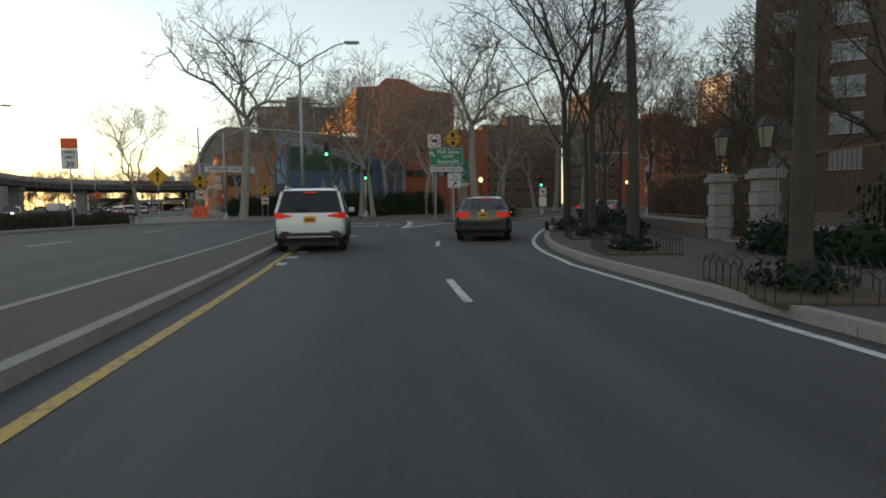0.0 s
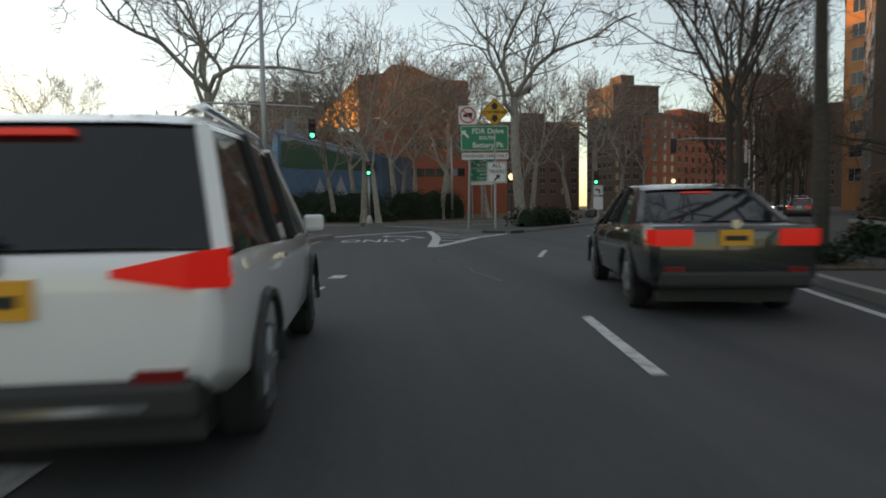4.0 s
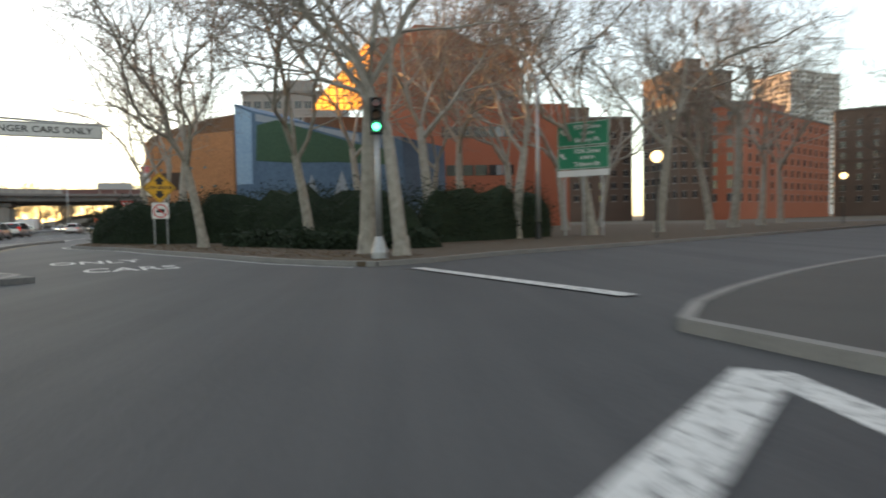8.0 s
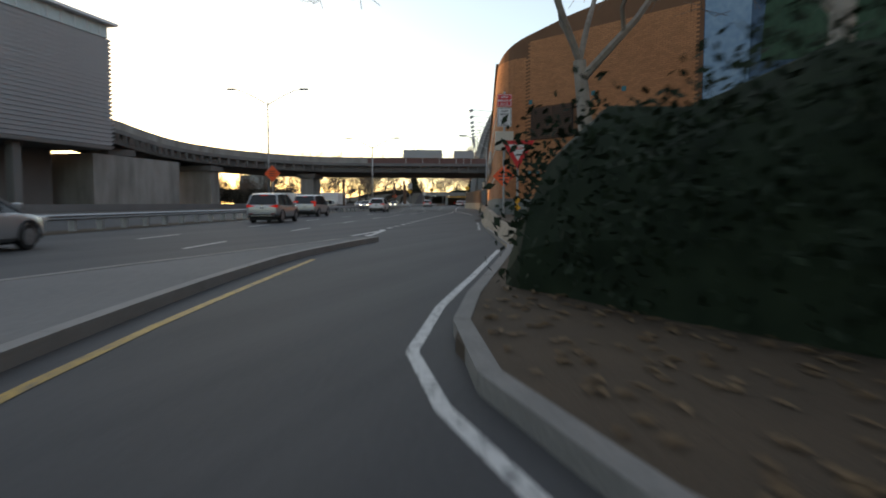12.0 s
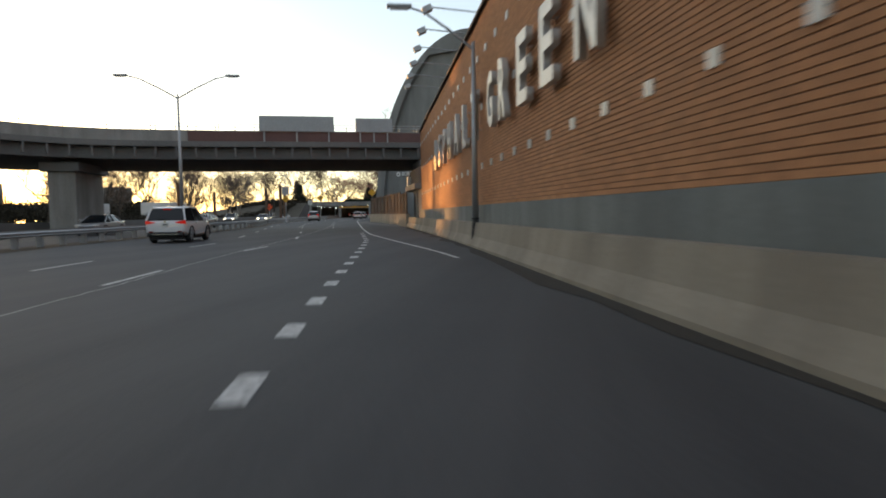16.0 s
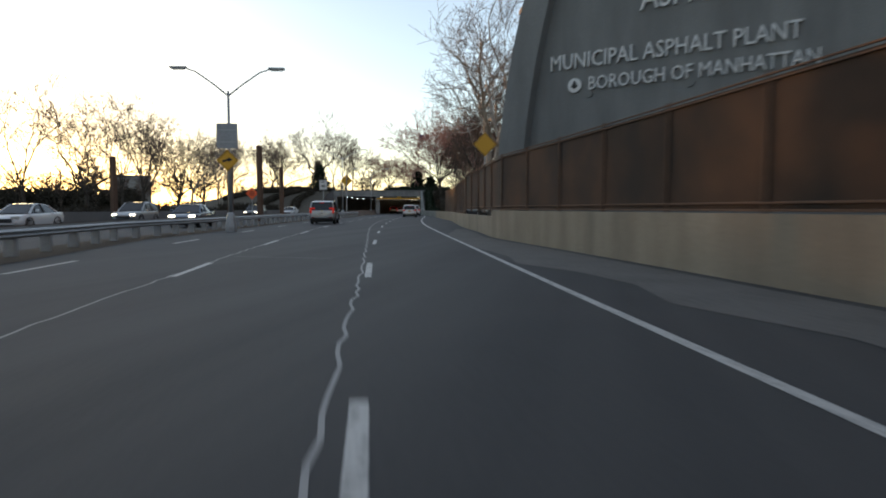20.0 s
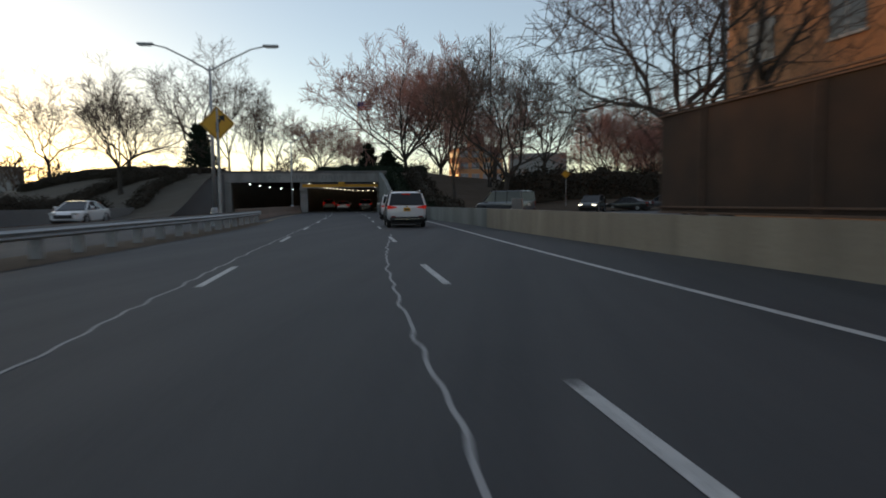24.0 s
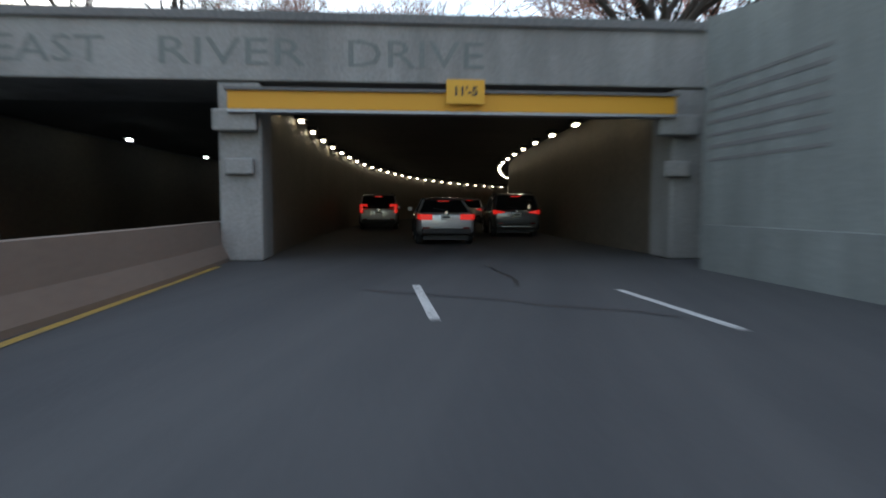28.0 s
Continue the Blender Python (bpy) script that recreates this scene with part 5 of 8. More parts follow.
def hedge(line, width, height, label, mat=None, n=420, leaf=0.075, name="hedge", lie=None):
    """A clipped or wild row of evergreen: woody core and leaves."""
    rnd = random.Random(int(abs(line[0][0] * 31 + line[0][1] * 7)))
    at = run(line)
    m, rings = M(), []
    s_ = 0.0
    while s_ < at[-1]:
        q, h = along(line, s_, at)
        hh = height * rnd.uniform(0.85, 1.12)
        z_ = (lie(q.x, q.y) - 0.15) if lie else 0.0
        lm = leafy(q.x + rnd.uniform(-0.25, 0.25), q.y + rnd.uniform(-0.25, 0.25), hh * 0.4, width * 0.66, width * 0.66, hh * 0.64, int(n * width), leaf, rnd)
        m.add([(a_, b_, c_ + z_) for a_, b_, c_ in lm.v], lm.f)
        rings.append([(q.x + math.cos(h) * width * 0.31 * math.cos(w_) * rnd.uniform(0.75, 1.1), q.y + math.sin(h) * width * 0.31 * math.cos(w_) * rnd.uniform(0.75, 1.1), z_ + hh * 0.82 * math.sin(w_) * rnd.uniform(0.8, 1.08)) for w_ in np.linspace(0, math.pi, 9)])
        s_ += width * 0.45
    o = thing(name, label, "hedge", group="evergreen planting")
    part("foliage", m, mat or LEAF, o)
    h_ = h
    for end, k_ in ((0, -1), (-1, 1)):
        base_ = rings[end]
        mx, my, mz = sum(v_[0] for v_ in base_) / 9, sum(v_[1] for v_ in base_) / 9, base_[0][2]
        for f_, far_ in ((0.8, 0.22), (0.35, 0.42)):
            tip = [(mx + (x_ - mx) * f_ - k_ * math.sin(h_) * width * far_, my + (y_ - my) * f_ + k_ * math.cos(h_) * width * far_, mz + (z__ - mz) * f_) for x_, y_, z__ in base_]
            rings = [tip] + rings if k_ < 0 else rings + [tip]
    part("inner_mass", M().loft(rings, close=False), mat or LEAF, o)
    return o


hedge(curve([(-17.2, 82.5), (-14.6, 80.2), (-10.6, 78.5)], 2), 2.8, 3.0, "dark evergreen shrubs beside the ramp", n=900, leaf=0.06)
hedge(curve([(-10.2, 79.0), (-6.5, 76.5), (-2.5, 73.0), (0.5, 70.2)], 2), 2.8, 3.4, "dark evergreen shrubs in the park corner", n=800, leaf=0.055)
hedge(curve([(-7.0, 72.2), (-4.0, 69.3), (-1.4, 66.4), (1.4, 66.6)], 2), 1.5, 1.0, "low clipped dark hedge behind the kerb", n=240, leaf=0.09)
hedge(curve([(2.0, 72.0), (5.5, 74.5), (8.5, 77.5)], 2), 2.6, 3.2, "dark evergreen shrubs in the park corner", n=800, leaf=0.055)
hedge(curve([(-17.4, 89.0), (-17.2, 95.0), (-18.4, 101.0)], 2), 2.4, 1.7, "dark shrubs below the brick hall", n=800, leaf=0.05)
hedge(curve([(-20.6, 97.5), (-22.0, 103.0), (-23.6, 108.4)], 2), 1.3, 0.9, "low dark shrubs behind the barrier")
hedge(curve([(-17.6, 95.6), (-19.4, 99.6), (-20.9, 103.6), (-22.2, 107.0)], 2), 1.9, 1.9, "dark evergreen shrubs in the bed behind the barrier", n=800, leaf=0.055)
hedge([(-18.2, 104.8), (-17.9, 105.2)], 2.0, 3.6, "tall dark evergreen bush against the brick wall", n=1100, leaf=0.07)
hedge([(-20.4, 106.2), (-20.2, 106.3)], 1.7, 3.4, "tall dark evergreen bush against the brick wall", n=1100, leaf=0.07)
hedge([(-13.0, 101.0), (-10.0, 99.0), (-6.0, 96.6)], 2.6, 3.0, "dark evergreen shrubs under the mural")
hedge([(8.2, 47.4), (10.0, 49.8), (11.8, 52.4)], 1.8, 1.25, "low clipped hedge on the traffic island", n=240, leaf=0.08)
hedge([(8.6, 20.0), (9.6, 23.6), (10.4, 26.6)], 1.1, 0.85, "clipped dark hedge before the garden wall", n=260, leaf=0.07)
hedge([(8.2, 8.0), (8.4, 12.8)], 1.1, 0.85, "clipped dark hedge before the garden wall", n=260, leaf=0.07)
hedge([(11.2, 18.5), (12.8, 25.0), (15.5, 31.5)], 1.6, 2.3, "tall dark hedge behind the garden wall")
hedge([(10.8, 4.0), (11.0, 12.0)], 1.6, 2.2, "tall dark hedge behind the garden wall")
hedge([(-20.3, -8.0), (-20.0, 20.0), (-19.6, 38.0), (-17.6, 48.0)], 1.5, 1.2, "low winter shrubs on the verge", mat=LEAF_B, n=150)
for off, w_, h_ in ((2.0, 2.0, 1.6), (4.6, 2.6, 2.0)):
    hedge(beside([(-93.2, 281.5), (-96.6, 287.5), (-99.8, 294.0), (-104.2, 303.0)], off), w_, h_, "tangled dark shrubs on the bank above the wing wall", mat=LEAF_B if off > 4 else LEAF, n=300, leaf=0.10, lie=bank_at)
hedge([(-120.5, 281.0), (-124.0, 287.0), (-124.5, 293.0)], 2.0, 1.2, "bare scrub on the river side bank", mat=LEAF_B, n=260, leaf=0.09, lie=bank_at)
hedge([(-131.0, 280.0), (-131.5, 288.0), (-129.5, 295.5)], 2.6, 1.4, "bare scrub on the river side bank", mat=LEAF_B, n=260, leaf=0.09, lie=bank_at)
hedge([(-113.5, 306.5), (-106.0, 310.0), (-100.5, 312.5)], 2.0, 1.5, "low evergreen shrubs above the tunnel", lie=bank_at)
hedge([(-147.0, 292.0), (-138.0, 296.0), (-131.0, 300.0), (-126.0, 304.0)], 2.6, 1.6, "bare scrub on the river side bank", mat=LEAF_B, n=260, leaf=0.10, lie=bank_at)
hedge([(-86.5, 297.0), (-80.0, 306.0), (-72.0, 313.0), (-62.0, 316.0), (-50.0, 312.0), (-38.0, 307.0)], 3.6, 4.2, "dark tangled shrubs beyond the parked cars", mat=LEAF_B, n=260, leaf=0.16, lie=bank_at)


# dead leaves on the park corner and in the bed behind the barrier, with a scrap of paper
LEAF_D = surf("dead_leaf", (0.10, 0.062, 0.03), (0.22, 0.15, 0.08), 0.9, 5, 1.0, 0.0, var=0.1)
rl = random.Random(404)
fallen = M()


def dead_leaf(m, x, y, z):
    """One curled leaf, folded along its rib."""
    a_, l_, w_, up = rl.uniform(0, 6.3), rl.uniform(0.05, 0.10), rl.uniform(0.025, 0.05), rl.uniform(0.008, 0.03)
    c_, k_ = math.cos(a_), math.sin(a_)
    m.add([(x - c_ * l_, y - k_ * l_, z + 0.004), (x + k_ * w_, y - c_ * w_, z + up), (x + c_ * l_, y + k_ * l_, z + 0.006), (x - k_ * w_, y + c_ * w_, z + up), (x, y, z + 0.003)], [(0, 1, 4), (1, 2, 4), (2, 3, 4), (3, 0, 4)])


for band in np.linspace(0.35, 3.2, 9):
    edge_ = beside(PARK_L, float(band))
    at_ = run(edge_)
    for _ in range(190):
        q, _h = along(edge_, rl.uniform(0, at_[-1]), at_)
        dead_leaf(fallen, q.x + rl.uniform(-0.2, 0.2), q.y + rl.uniform(-0.2, 0.2), 0.142)
bed_run = curve([(-19.9, 93.5), (-21.4, 99.0), (-23.4, 106.0), (-24.6, 110.0)], 2)
at_ = run(bed_run)
for _ in range(420):
    q, _h = along(bed_run, rl.uniform(0, at_[-1]), at_)
    dead_leaf(fallen, q.x + rl.uniform(0.1, 1.6), q.y + rl.uniform(-0.2, 0.2), 0.522)
single("fallen_leaves", fallen, LEAF_D, "scattered brown dead leaves on the soil", "leaves", kind="stuff")
paper = M().add([(-0.22, -0.1, 0.0), (0.2, -0.14, 0.02), (0.24, 0.12, 0.0), (-0.18, 0.15, 0.03), (0.02, 0.0, 0.17), (-0.1, 0.04, 0.12), (0.12, -0.03, 0.11)], [(0, 1, 6, 5), (1, 2, 6), (2, 3, 4), (3, 0, 5), (4, 3, 5), (6, 2, 4), (5, 6, 4), (0, 3, 2, 1)])
single("paper_scrap", paper, S_WHITE, "crumpled white paper scrap in the planting bed", "litter").location = (-20.2, 99.3, 0.525)


def conifer(x, y, z, h, w):
    rnd = random.Random(int(x * 3))
    z = max(bank_at(x, y) - 0.1, 0.0)
    o = thing("evergreen_tree", "dark bushy evergreen tree", "tree", pose(x, y, z), group="evergreen trees")
    m = M()
    for i in range(9):
        k = i / 8
        lm = leafy(rnd.uniform(-0.3, 0.3), rnd.uniform(-0.3, 0.3), h * (0.25 + 0.7 * k), w * (1.05 - 0.75 * k) * rnd.uniform(0.8, 1.1), w * (1.05 - 0.75 * k), h * 0.12, 520, 0.15, rnd)
        m.add(lm.v, lm.f)
    part("crown", m, LEAF, o)
    part("trunk", M().tube([(0, 0, -0.3), (0, 0, h * 0.5), (0, 0, h * 0.9)], [0.22, 0.14, 0.03], 7), BARK, o)


conifer(-124.2, 295.6, 2.6, 5.9, 2.8)
conifer(-133.5, 308.5, 3.8, 7.6, 2.7)
conifer(-113.2, 322.0, 5.2, 4.9, 2.6)
conifer(-108.4, 319.0, 5.0, 3.6, 2.2)
conifer(-110.6, 323.5, 5.2, 4.2, 2.3)

# trees round the tunnel and further down the highway
for key, x, y, z, s in (("round", -105.5, 317.7, 5.0, 1.32), ("round", -104.0, 331.0, 5.3, 1.35), ("round2", -92.3, 317.7, 4.8, 1.2), ("round2", -84.8, 312.4, 4.0, 1.08), ("round2", -69.6, 355.7, 0.0, 1.6), ("round", -76.0, 331.0, 1.5, 1.0), ("round", -70.0, 329.0, 0.4, 0.95), ("round", -64.0, 335.0, 0.0, 1.1), ("round", -58.0, 328.0, 0.0, 0.95), ("round2", -51.0, 324.0, 0.0, 1.0), ("round", -44.0, 320.0, 0.0, 0.95), ("round", -36.0, 317.0, 0.0, 1.0), ("round2", -131.5, 306.5, 3.6, 1.2), ("tall", -133.0, 314.6, 4.6, 0.92), ("tall", -129.0, 317.0, 5.0, 0.85), ("tall", -130.6, 324.6, 5.2, 0.68), ("round", -124.5, 328.0, 5.2, 0.72), ("tall", -139.0, 330.0, 4.6, 0.8), ("round2", -127.5, 286.5, 0.6, 0.92), ("round", -127.0, 347.0, 5.5, 0.62), ("round2", -150.0, 312.0, 3.0, 1.0), ("round2", -152.0, 300.0, 0.5, 1.0), ("tall", -143.0, 305.0, 2.0, 0.8), ("round2", -70.0, 272.5, 0.0, 1.5), ("pale2", -61.6, 226.0, 0.0, 1.3), ("pale3", -63.9, 233.5, 0.0, 1.1), ("round2", -71.6, 250.5, 0.0, 0.85), ("tall", -66.5, 240.0, 0.0, 0.85), ("tall", -91.0, 291.5, 0.0, 0.95), ("round", -90.5, 305.5, 0.0, 0.72), ("round2", -86.5, 294.0, 0.0, 1.1)):
    plant(key, x, y, max(bank_at(x, y) - 0.12, 0.0), s, rt.uniform(0, 360), "bare trees round the tunnel")
for i, (x, y, s) in enumerate(((-103.3, 224.0, 0.85), (-111.4, 237.5, 0.88), (-105.4, 237.3, 0.8), (-112.0, 246.0, 0.85), (-117.0, 254.0, 0.85), (-97.0, 207.0, 0.75), (-90.5, 192.0, 0.8), (-118.0, 258.0, 0.9), (-110.0, 214.0, 0.9), (-120.0, 242.0, 1.0), (-104.0, 196.0, 0.9), (-126.0, 268.0, 0.9), (-132.0, 256.0, 1.0), (-116.0, 226.0, 0.95))):
    plant(("round2", "tall", "round2", "pale")[i % 4], x, y, 0.0, s, i * 77, "bare trees on the river side")

# ---- lamp posts ----
def lamp_post(x, y, h, head, arms=2, reach=3.0, label="tall twin-arm galvanised street lamp"):
    o = thing("street_lamp", label, "street lamp", pose(x, y, 0, 0, 0, head), group="street lamps")
    fat = 1.0 if arms == 2 else 0.55
    part("base", M().tube([(0, 0, -0.05), (0, 0, 0.25), (0, 0, 0.9), (0, 0, 1.0)], [0.3 * fat, 0.3 * fat, 0.2 * fat, 0.13], 8), GALV if arms == 2 else DARK, o)
    part("pole", M().tube([(0, 0, 1.0), (0, 0, h * 0.5), (0, 0, h)], [0.12, 0.095, 0.06], 10), GALV, o, smooth=True)
    for sgn in ((-1, 1) if arms == 2 else (1,)):
        pts = [(0, 0, h - 0.25), (sgn * reach * 0.35, 0, h + 0.35), (sgn * reach * 0.75, 0, h + 0.95), (sgn * reach, 0, h + 1.12)]
        arm = part("arm", M().tube(pts, [0.05, 0.045, 0.04, 0.035], 7), GALV, o)
        hd = M().box(-0.42, -0.14, -0.05, 0.42, 0.14, 0.07, pose(sgn * (reach + 0.3), 0, h + 1.13))
        part("lamp_head", hd, GALV, arm, bevel=0.04)
        part("lens", M().box(-0.3, -0.1, -0.09, 0.3, 0.1, -0.052, pose(sgn * (reach + 0.3), 0, h + 1.13)), LAMP_GLASS, arm)
    return o


lamp_post(-3.72, 36.4, 9.2, 0, reach=2.6)
lamp_post(-53.8, 152.7, 8.7, 16)
lamp_post(-69.6, 206.0, 7.2, 22, reach=2.15)
lamp_post(-96.4, 260.0, 8.7, 23)
lamp_post(-111.3, 294.9, 8.3, 24)
lamp_post(-50.5, 124.0, 10.2, 18)
lamp_post(-34.0, 58.0, 9.0, 10)
lamp_post(7.35, 73.2, 8.0, -40, arms=1, reach=2.4, label="galvanised street lamp with one arm")
lamp_post(-33.98, 138.6, 7.0, 196.5, arms=1, reach=2.2, label="dark lamp pole close to the brick wall")
lamp_post(-71.0, 271.0, 9.0, 20, arms=1, label="galvanised street lamp beside the parked cars")
lamp_post(-48.0, 80.0, 9.0, 14)


# ---- signs ----
def post(o, x, y, z0, z1, r=0.04, name="post", mat=None):
    return part(name, M().tube([(x, y, z0), (x, y, z1)], r, 7), mat or GALV, o)


def words(o, text, x, y, z, size, mat, bold=0.004, stretch=1.0, name="writing"):
    me = text_mesh(text, size, 0.003, bold=bold)
    if stretch != 1:
        me.transform(Matrix.Diagonal((stretch, 1, 1, 1)))
    p = part(name, me, mat, o)
    p.location = (x, y, z)
    return p


def rounded(w, h, r=0.06, k=4):
    out = []
    for cx, cz, a0 in ((w / 2 - r, h / 2 - r, 0), (-w / 2 + r, h / 2 - r, 90), (-w / 2 + r, -h / 2 + r, 180), (w / 2 - r, -h / 2 + r, 270)):
        out += [(cx + r * math.cos(radians(a0 + 90 * i / k)), cz + r * math.sin(radians(a0 + 90 * i / k))) for i in range(k + 1)]
    return out


def panel(o, w, h, x, y, z, mat, name="panel", r=0.05, border=None):
    p = part(name, M().plate(rounded(w, h, r), (x, y, z), (1, 0, 0), (0, 0, 1), -0.02, 0.0), mat, o)
    if border is not None:
        a, b = rounded(w - 0.06, h - 0.06, r), rounded(w - 0.11, h - 0.11, max(r - 0.02, 0.01))
        m = M()
        n_ = len(a)
        m.add([(x + u, y - 0.003, z + v_) for u, v_ in a + b], [(i, (i + 1) % n_, n_ + (i + 1) % n_, n_ + i) for i in range(n_)])
        part("border", m, border, p)
    return p


def diamond(o, size, x, y, z, mat, border=True):
    h = size / math.sqrt(2)
    out = [(h, 0), (0, h), (-h, 0), (0, -h)]
    p = part("panel", M().plate(out, (x, y, z), (1, 0, 0), (0, 0, 1), -0.02, 0.0), mat, o)
    if border:
        m = M()
        a, b = [(u * 0.94, w * 0.94) for u, w in out], [(u * 0.89, w * 0.89) for u, w in out]
        m.add([(x + u, y - 0.003, z + w) for u, w in a + b], [(i, (i + 1) % 4, 4 + (i + 1) % 4, 4 + i) for i in range(4)])
        part("border", m, S_BLACK, p)
    return p


def flat(o, outline, x, y, z, mat, name, d=0.003):
    return part(name, M().plate(outline, (x, y, z), (1, 0, 0), (0, 0, 1), 0.001, d), mat, o)


def low_bridge(o, x, y, z, size=1.2):
    p = diamond(o, size, x, y, z, S_YELLOW)
    k = size / 1.2
    up = [(-0.15 * k, 0.17 * k), (0.15 * k, 0.17 * k), (0.15 * k, 0.34 * k), (0.27 * k, 0.34 * k), (0, 0.62 * k), (-0.27 * k, 0.34 * k), (-0.15 * k, 0.34 * k)]
    flat(p, up, x, y, z, S_BLACK, "arrow")
    flat(p, [(a, -b) for a, b in reversed(up)], x, y, z, S_BLACK, "arrow")
    words(p, "LOW BRIDGE", x, y - 0.006, z, 0.24 * k, S_BLACK, 0.006, 0.92)


def no_truck(o, x, y, z, size=0.86):
    p = panel(o, size, size, x, y, z, S_WHITE)
    k = size
    ring = M()
    a = [(math.cos(i * math.pi / 14) * 0.44 * k, math.sin(i * math.pi / 14) * 0.44 * k) for i in range(28)]
    ring.add([(x + u * q, y - 0.004, z + w * q) for q in (1.0, 0.84) for u, w in a], [(i, (i + 1) % 28, 28 + (i + 1) % 28, 28 + i) for i in range(28)])
    part("red_ring", ring, S_RED, p)
    truck = [(-0.24 * k, -0.1 * k), (-0.1 * k, -0.1 * k), (-0.06 * k, -0.14 * k), (0.0, -0.1 * k), (0.12 * k, -0.1 * k), (0.17 * k, -0.14 * k), (0.24 * k, -0.1 * k), (0.26 * k, 0.13 * k), (-0.06 * k, 0.13 * k), (-0.06 * k, 0.06 * k), (-0.2 * k, 0.05 * k), (-0.26 * k, -0.02 * k)]
    flat(p, truck, x, y - 0.003, z, S_BLACK, "truck_symbol", 0.002)
    c, s_ = math.cos(radians(-45)), math.sin(radians(-45))
    bar = [(u * c - w * s_, u * s_ + w * c) for u, w in ((-0.4 * k, -0.035 * k), (0.4 * k, -0.035 * k), (0.4 * k, 0.035 * k), (-0.4 * k, 0.035 * k))]
    flat(p, bar, x, y - 0.006, z, S_RED, "red_bar", 0.003)


def arrow_up_left(o, x, y, z, k, mat):
    out = [(-0.5, 0.5), (0.08, 0.5), (-0.1, 0.32), (0.42, -0.3), (0.22, -0.47), (-0.3, 0.12), (-0.5, -0.08)]
    flat(o, [(a * k, b * k) for a, b in reversed(out)], x, y, z, mat, "arrow")


def sign_thing(label, x, y, head, name="road_sign"):
    return thing(name, label, "sign", pose(x, y, 0, 0, 0, head), group="road signs")


# big green guide sign on the island
o = sign_thing("large green guide sign on two grey posts with white plates below", 5.45, 44.8, -4, "guide_sign")
p = panel(o, 2.38, 1.24, 0, 0, 4.6, S_GREEN, border=S_WHITE)
words(p, "FDR Drive", 0.16, -0.008, 4.93, 0.36, S_WHITE, 0.006)
words(p, "SOUTH", 0.12, -0.008, 4.6, 0.24, S_WHITE, 0.006)
words(p, "Battery Pk", 0.16, -0.008, 4.25, 0.36, S_WHITE, 0.006)
arrow_up_left(p, -0.92, -0.005, 4.78, 0.38, S_WHITE)
p = panel(o, 2.3, 0.32, 0.02, 0, 3.72, S_WHITE)
words(p, "PASSENGER CARS ONLY", 0.02, -0.006, 3.72, 0.2, S_BLACK, 0.003)
p = panel(o, 0.98, 1.05, 0.58, -0.03, 2.92, S_WHITE, border=S_BLACK)
words(p, "ALL", 0.58, -0.04, 3.24, 0.27, S_BLACK, 0.004)
words(p, "TRUCKS", 0.58, -0.04, 2.95, 0.24, S_BLACK, 0.004, 0.86)
flat(p, [(-0.16, -0.2), (-0.09, -0.27), (0.06, -0.1), (0.13, -0.17), (0.16, 0.06), (-0.06, 0.03), (0.0, -0.04)], 0.58, -0.033, 2.75, S_BLACK, "arrow")
post(o, 0.5, 0.06, 0.1, 4.9, 0.07)
part("post", M().tube([(-0.78, 0.6, 0.1), (-0.72, 0.2, 3.5), (-0.7, 0.06, 4.9)], 0.065, 8), GALV, o, "slightly leaning grey post")
no_truck(o, -0.82, 0.0, 5.72, 0.9)
low_bridge(o, 0.5, 0.0, 5.85, 0.98)
# second green sign in the park corner
o = sign_thing("tall narrow green guide sign on three posts", 10.8, 76.9, -38, "guide_sign")
p = panel(o, 3.0, 1.35, 0, 0, 5.85, S_GREEN, border=S_WHITE)
q = panel(o, 3.0, 1.25, 0, 0, 4.5, S_GREEN, border=S_WHITE)
for k_, pp in ((5.85, p), (4.5, q)):
    words(pp, "FDR Drive", 0.25, -0.008, k_ + 0.36, 0.34, S_WHITE, 0.005)
    words(pp, "SOUTH" if k_ > 5 else "NORTH", 0.25, -0.008, k_ + 0.0, 0.24, S_WHITE, 0.005)
    words(pp, "Battery Pk" if k_ > 5 else "Triboro Br", 0.25, -0.008, k_ - 0.36, 0.34, S_WHITE, 0.005)
    arrow_up_left(pp, -1.15, -0.005, k_ + 0.1, 0.36, S_WHITE)
panel(o, 3.0, 0.35, 0, 0, 3.65, S_WHITE)
for x_ in (-1.1, 0, 1.1):
    post(o, x_, 0.06, 0.1, 6.4, 0.06)
# low bridge signs
o = sign_thing("yellow low bridge diamond over a no trucks sign on a post", -12.4, 77.4, 20)
low_bridge(o, 0, 0, 3.2, 1.18)
no_truck(o, 0, 0, 1.95, 0.84)
post(o, -0.32, 0.05, 0.1, 2.3)
post(o, 0.32, 0.05, 0.1, 2.3)
part("crossbar", M().box(-0.4, 0.02, 2.36, 0.4, 0.04, 2.42), GALV, o)
post(o, 0, 0.05, 2.3, 3.9, 0.03)
gantry = thing("cantilever_sign", "grey mast with a long passenger cars only sign over the ramp", "sign", pose(-17.5, 68.3, 0, 0, 0, 24.3))
part("mast", M().tube([(0, 0, 0.05), (0, 0, 4.0), (0, 0, 9.5)], [0.12, 0.11, 0.06], 10), GALV, gantry, smooth=True)
part("arm", M().tube([(0, 0, 5.72), (6.0, 0, 5.50)], [0.06, 0.04], 8), GALV, gantry)
p = panel(gantry, 5.2, 0.64, 3.1, -0.07, 5.22, S_WHITE, border=S_BLACK)
words(p, "PASSENGER CARS ONLY", 3.1, -0.08, 5.22, 0.37, S_BLACK, 0.004, 1.1)
low_bridge(gantry, 0.0, -0.13, 3.86, 1.3)
no_truck(gantry, 0.0, -0.13, 2.55, 0.94)
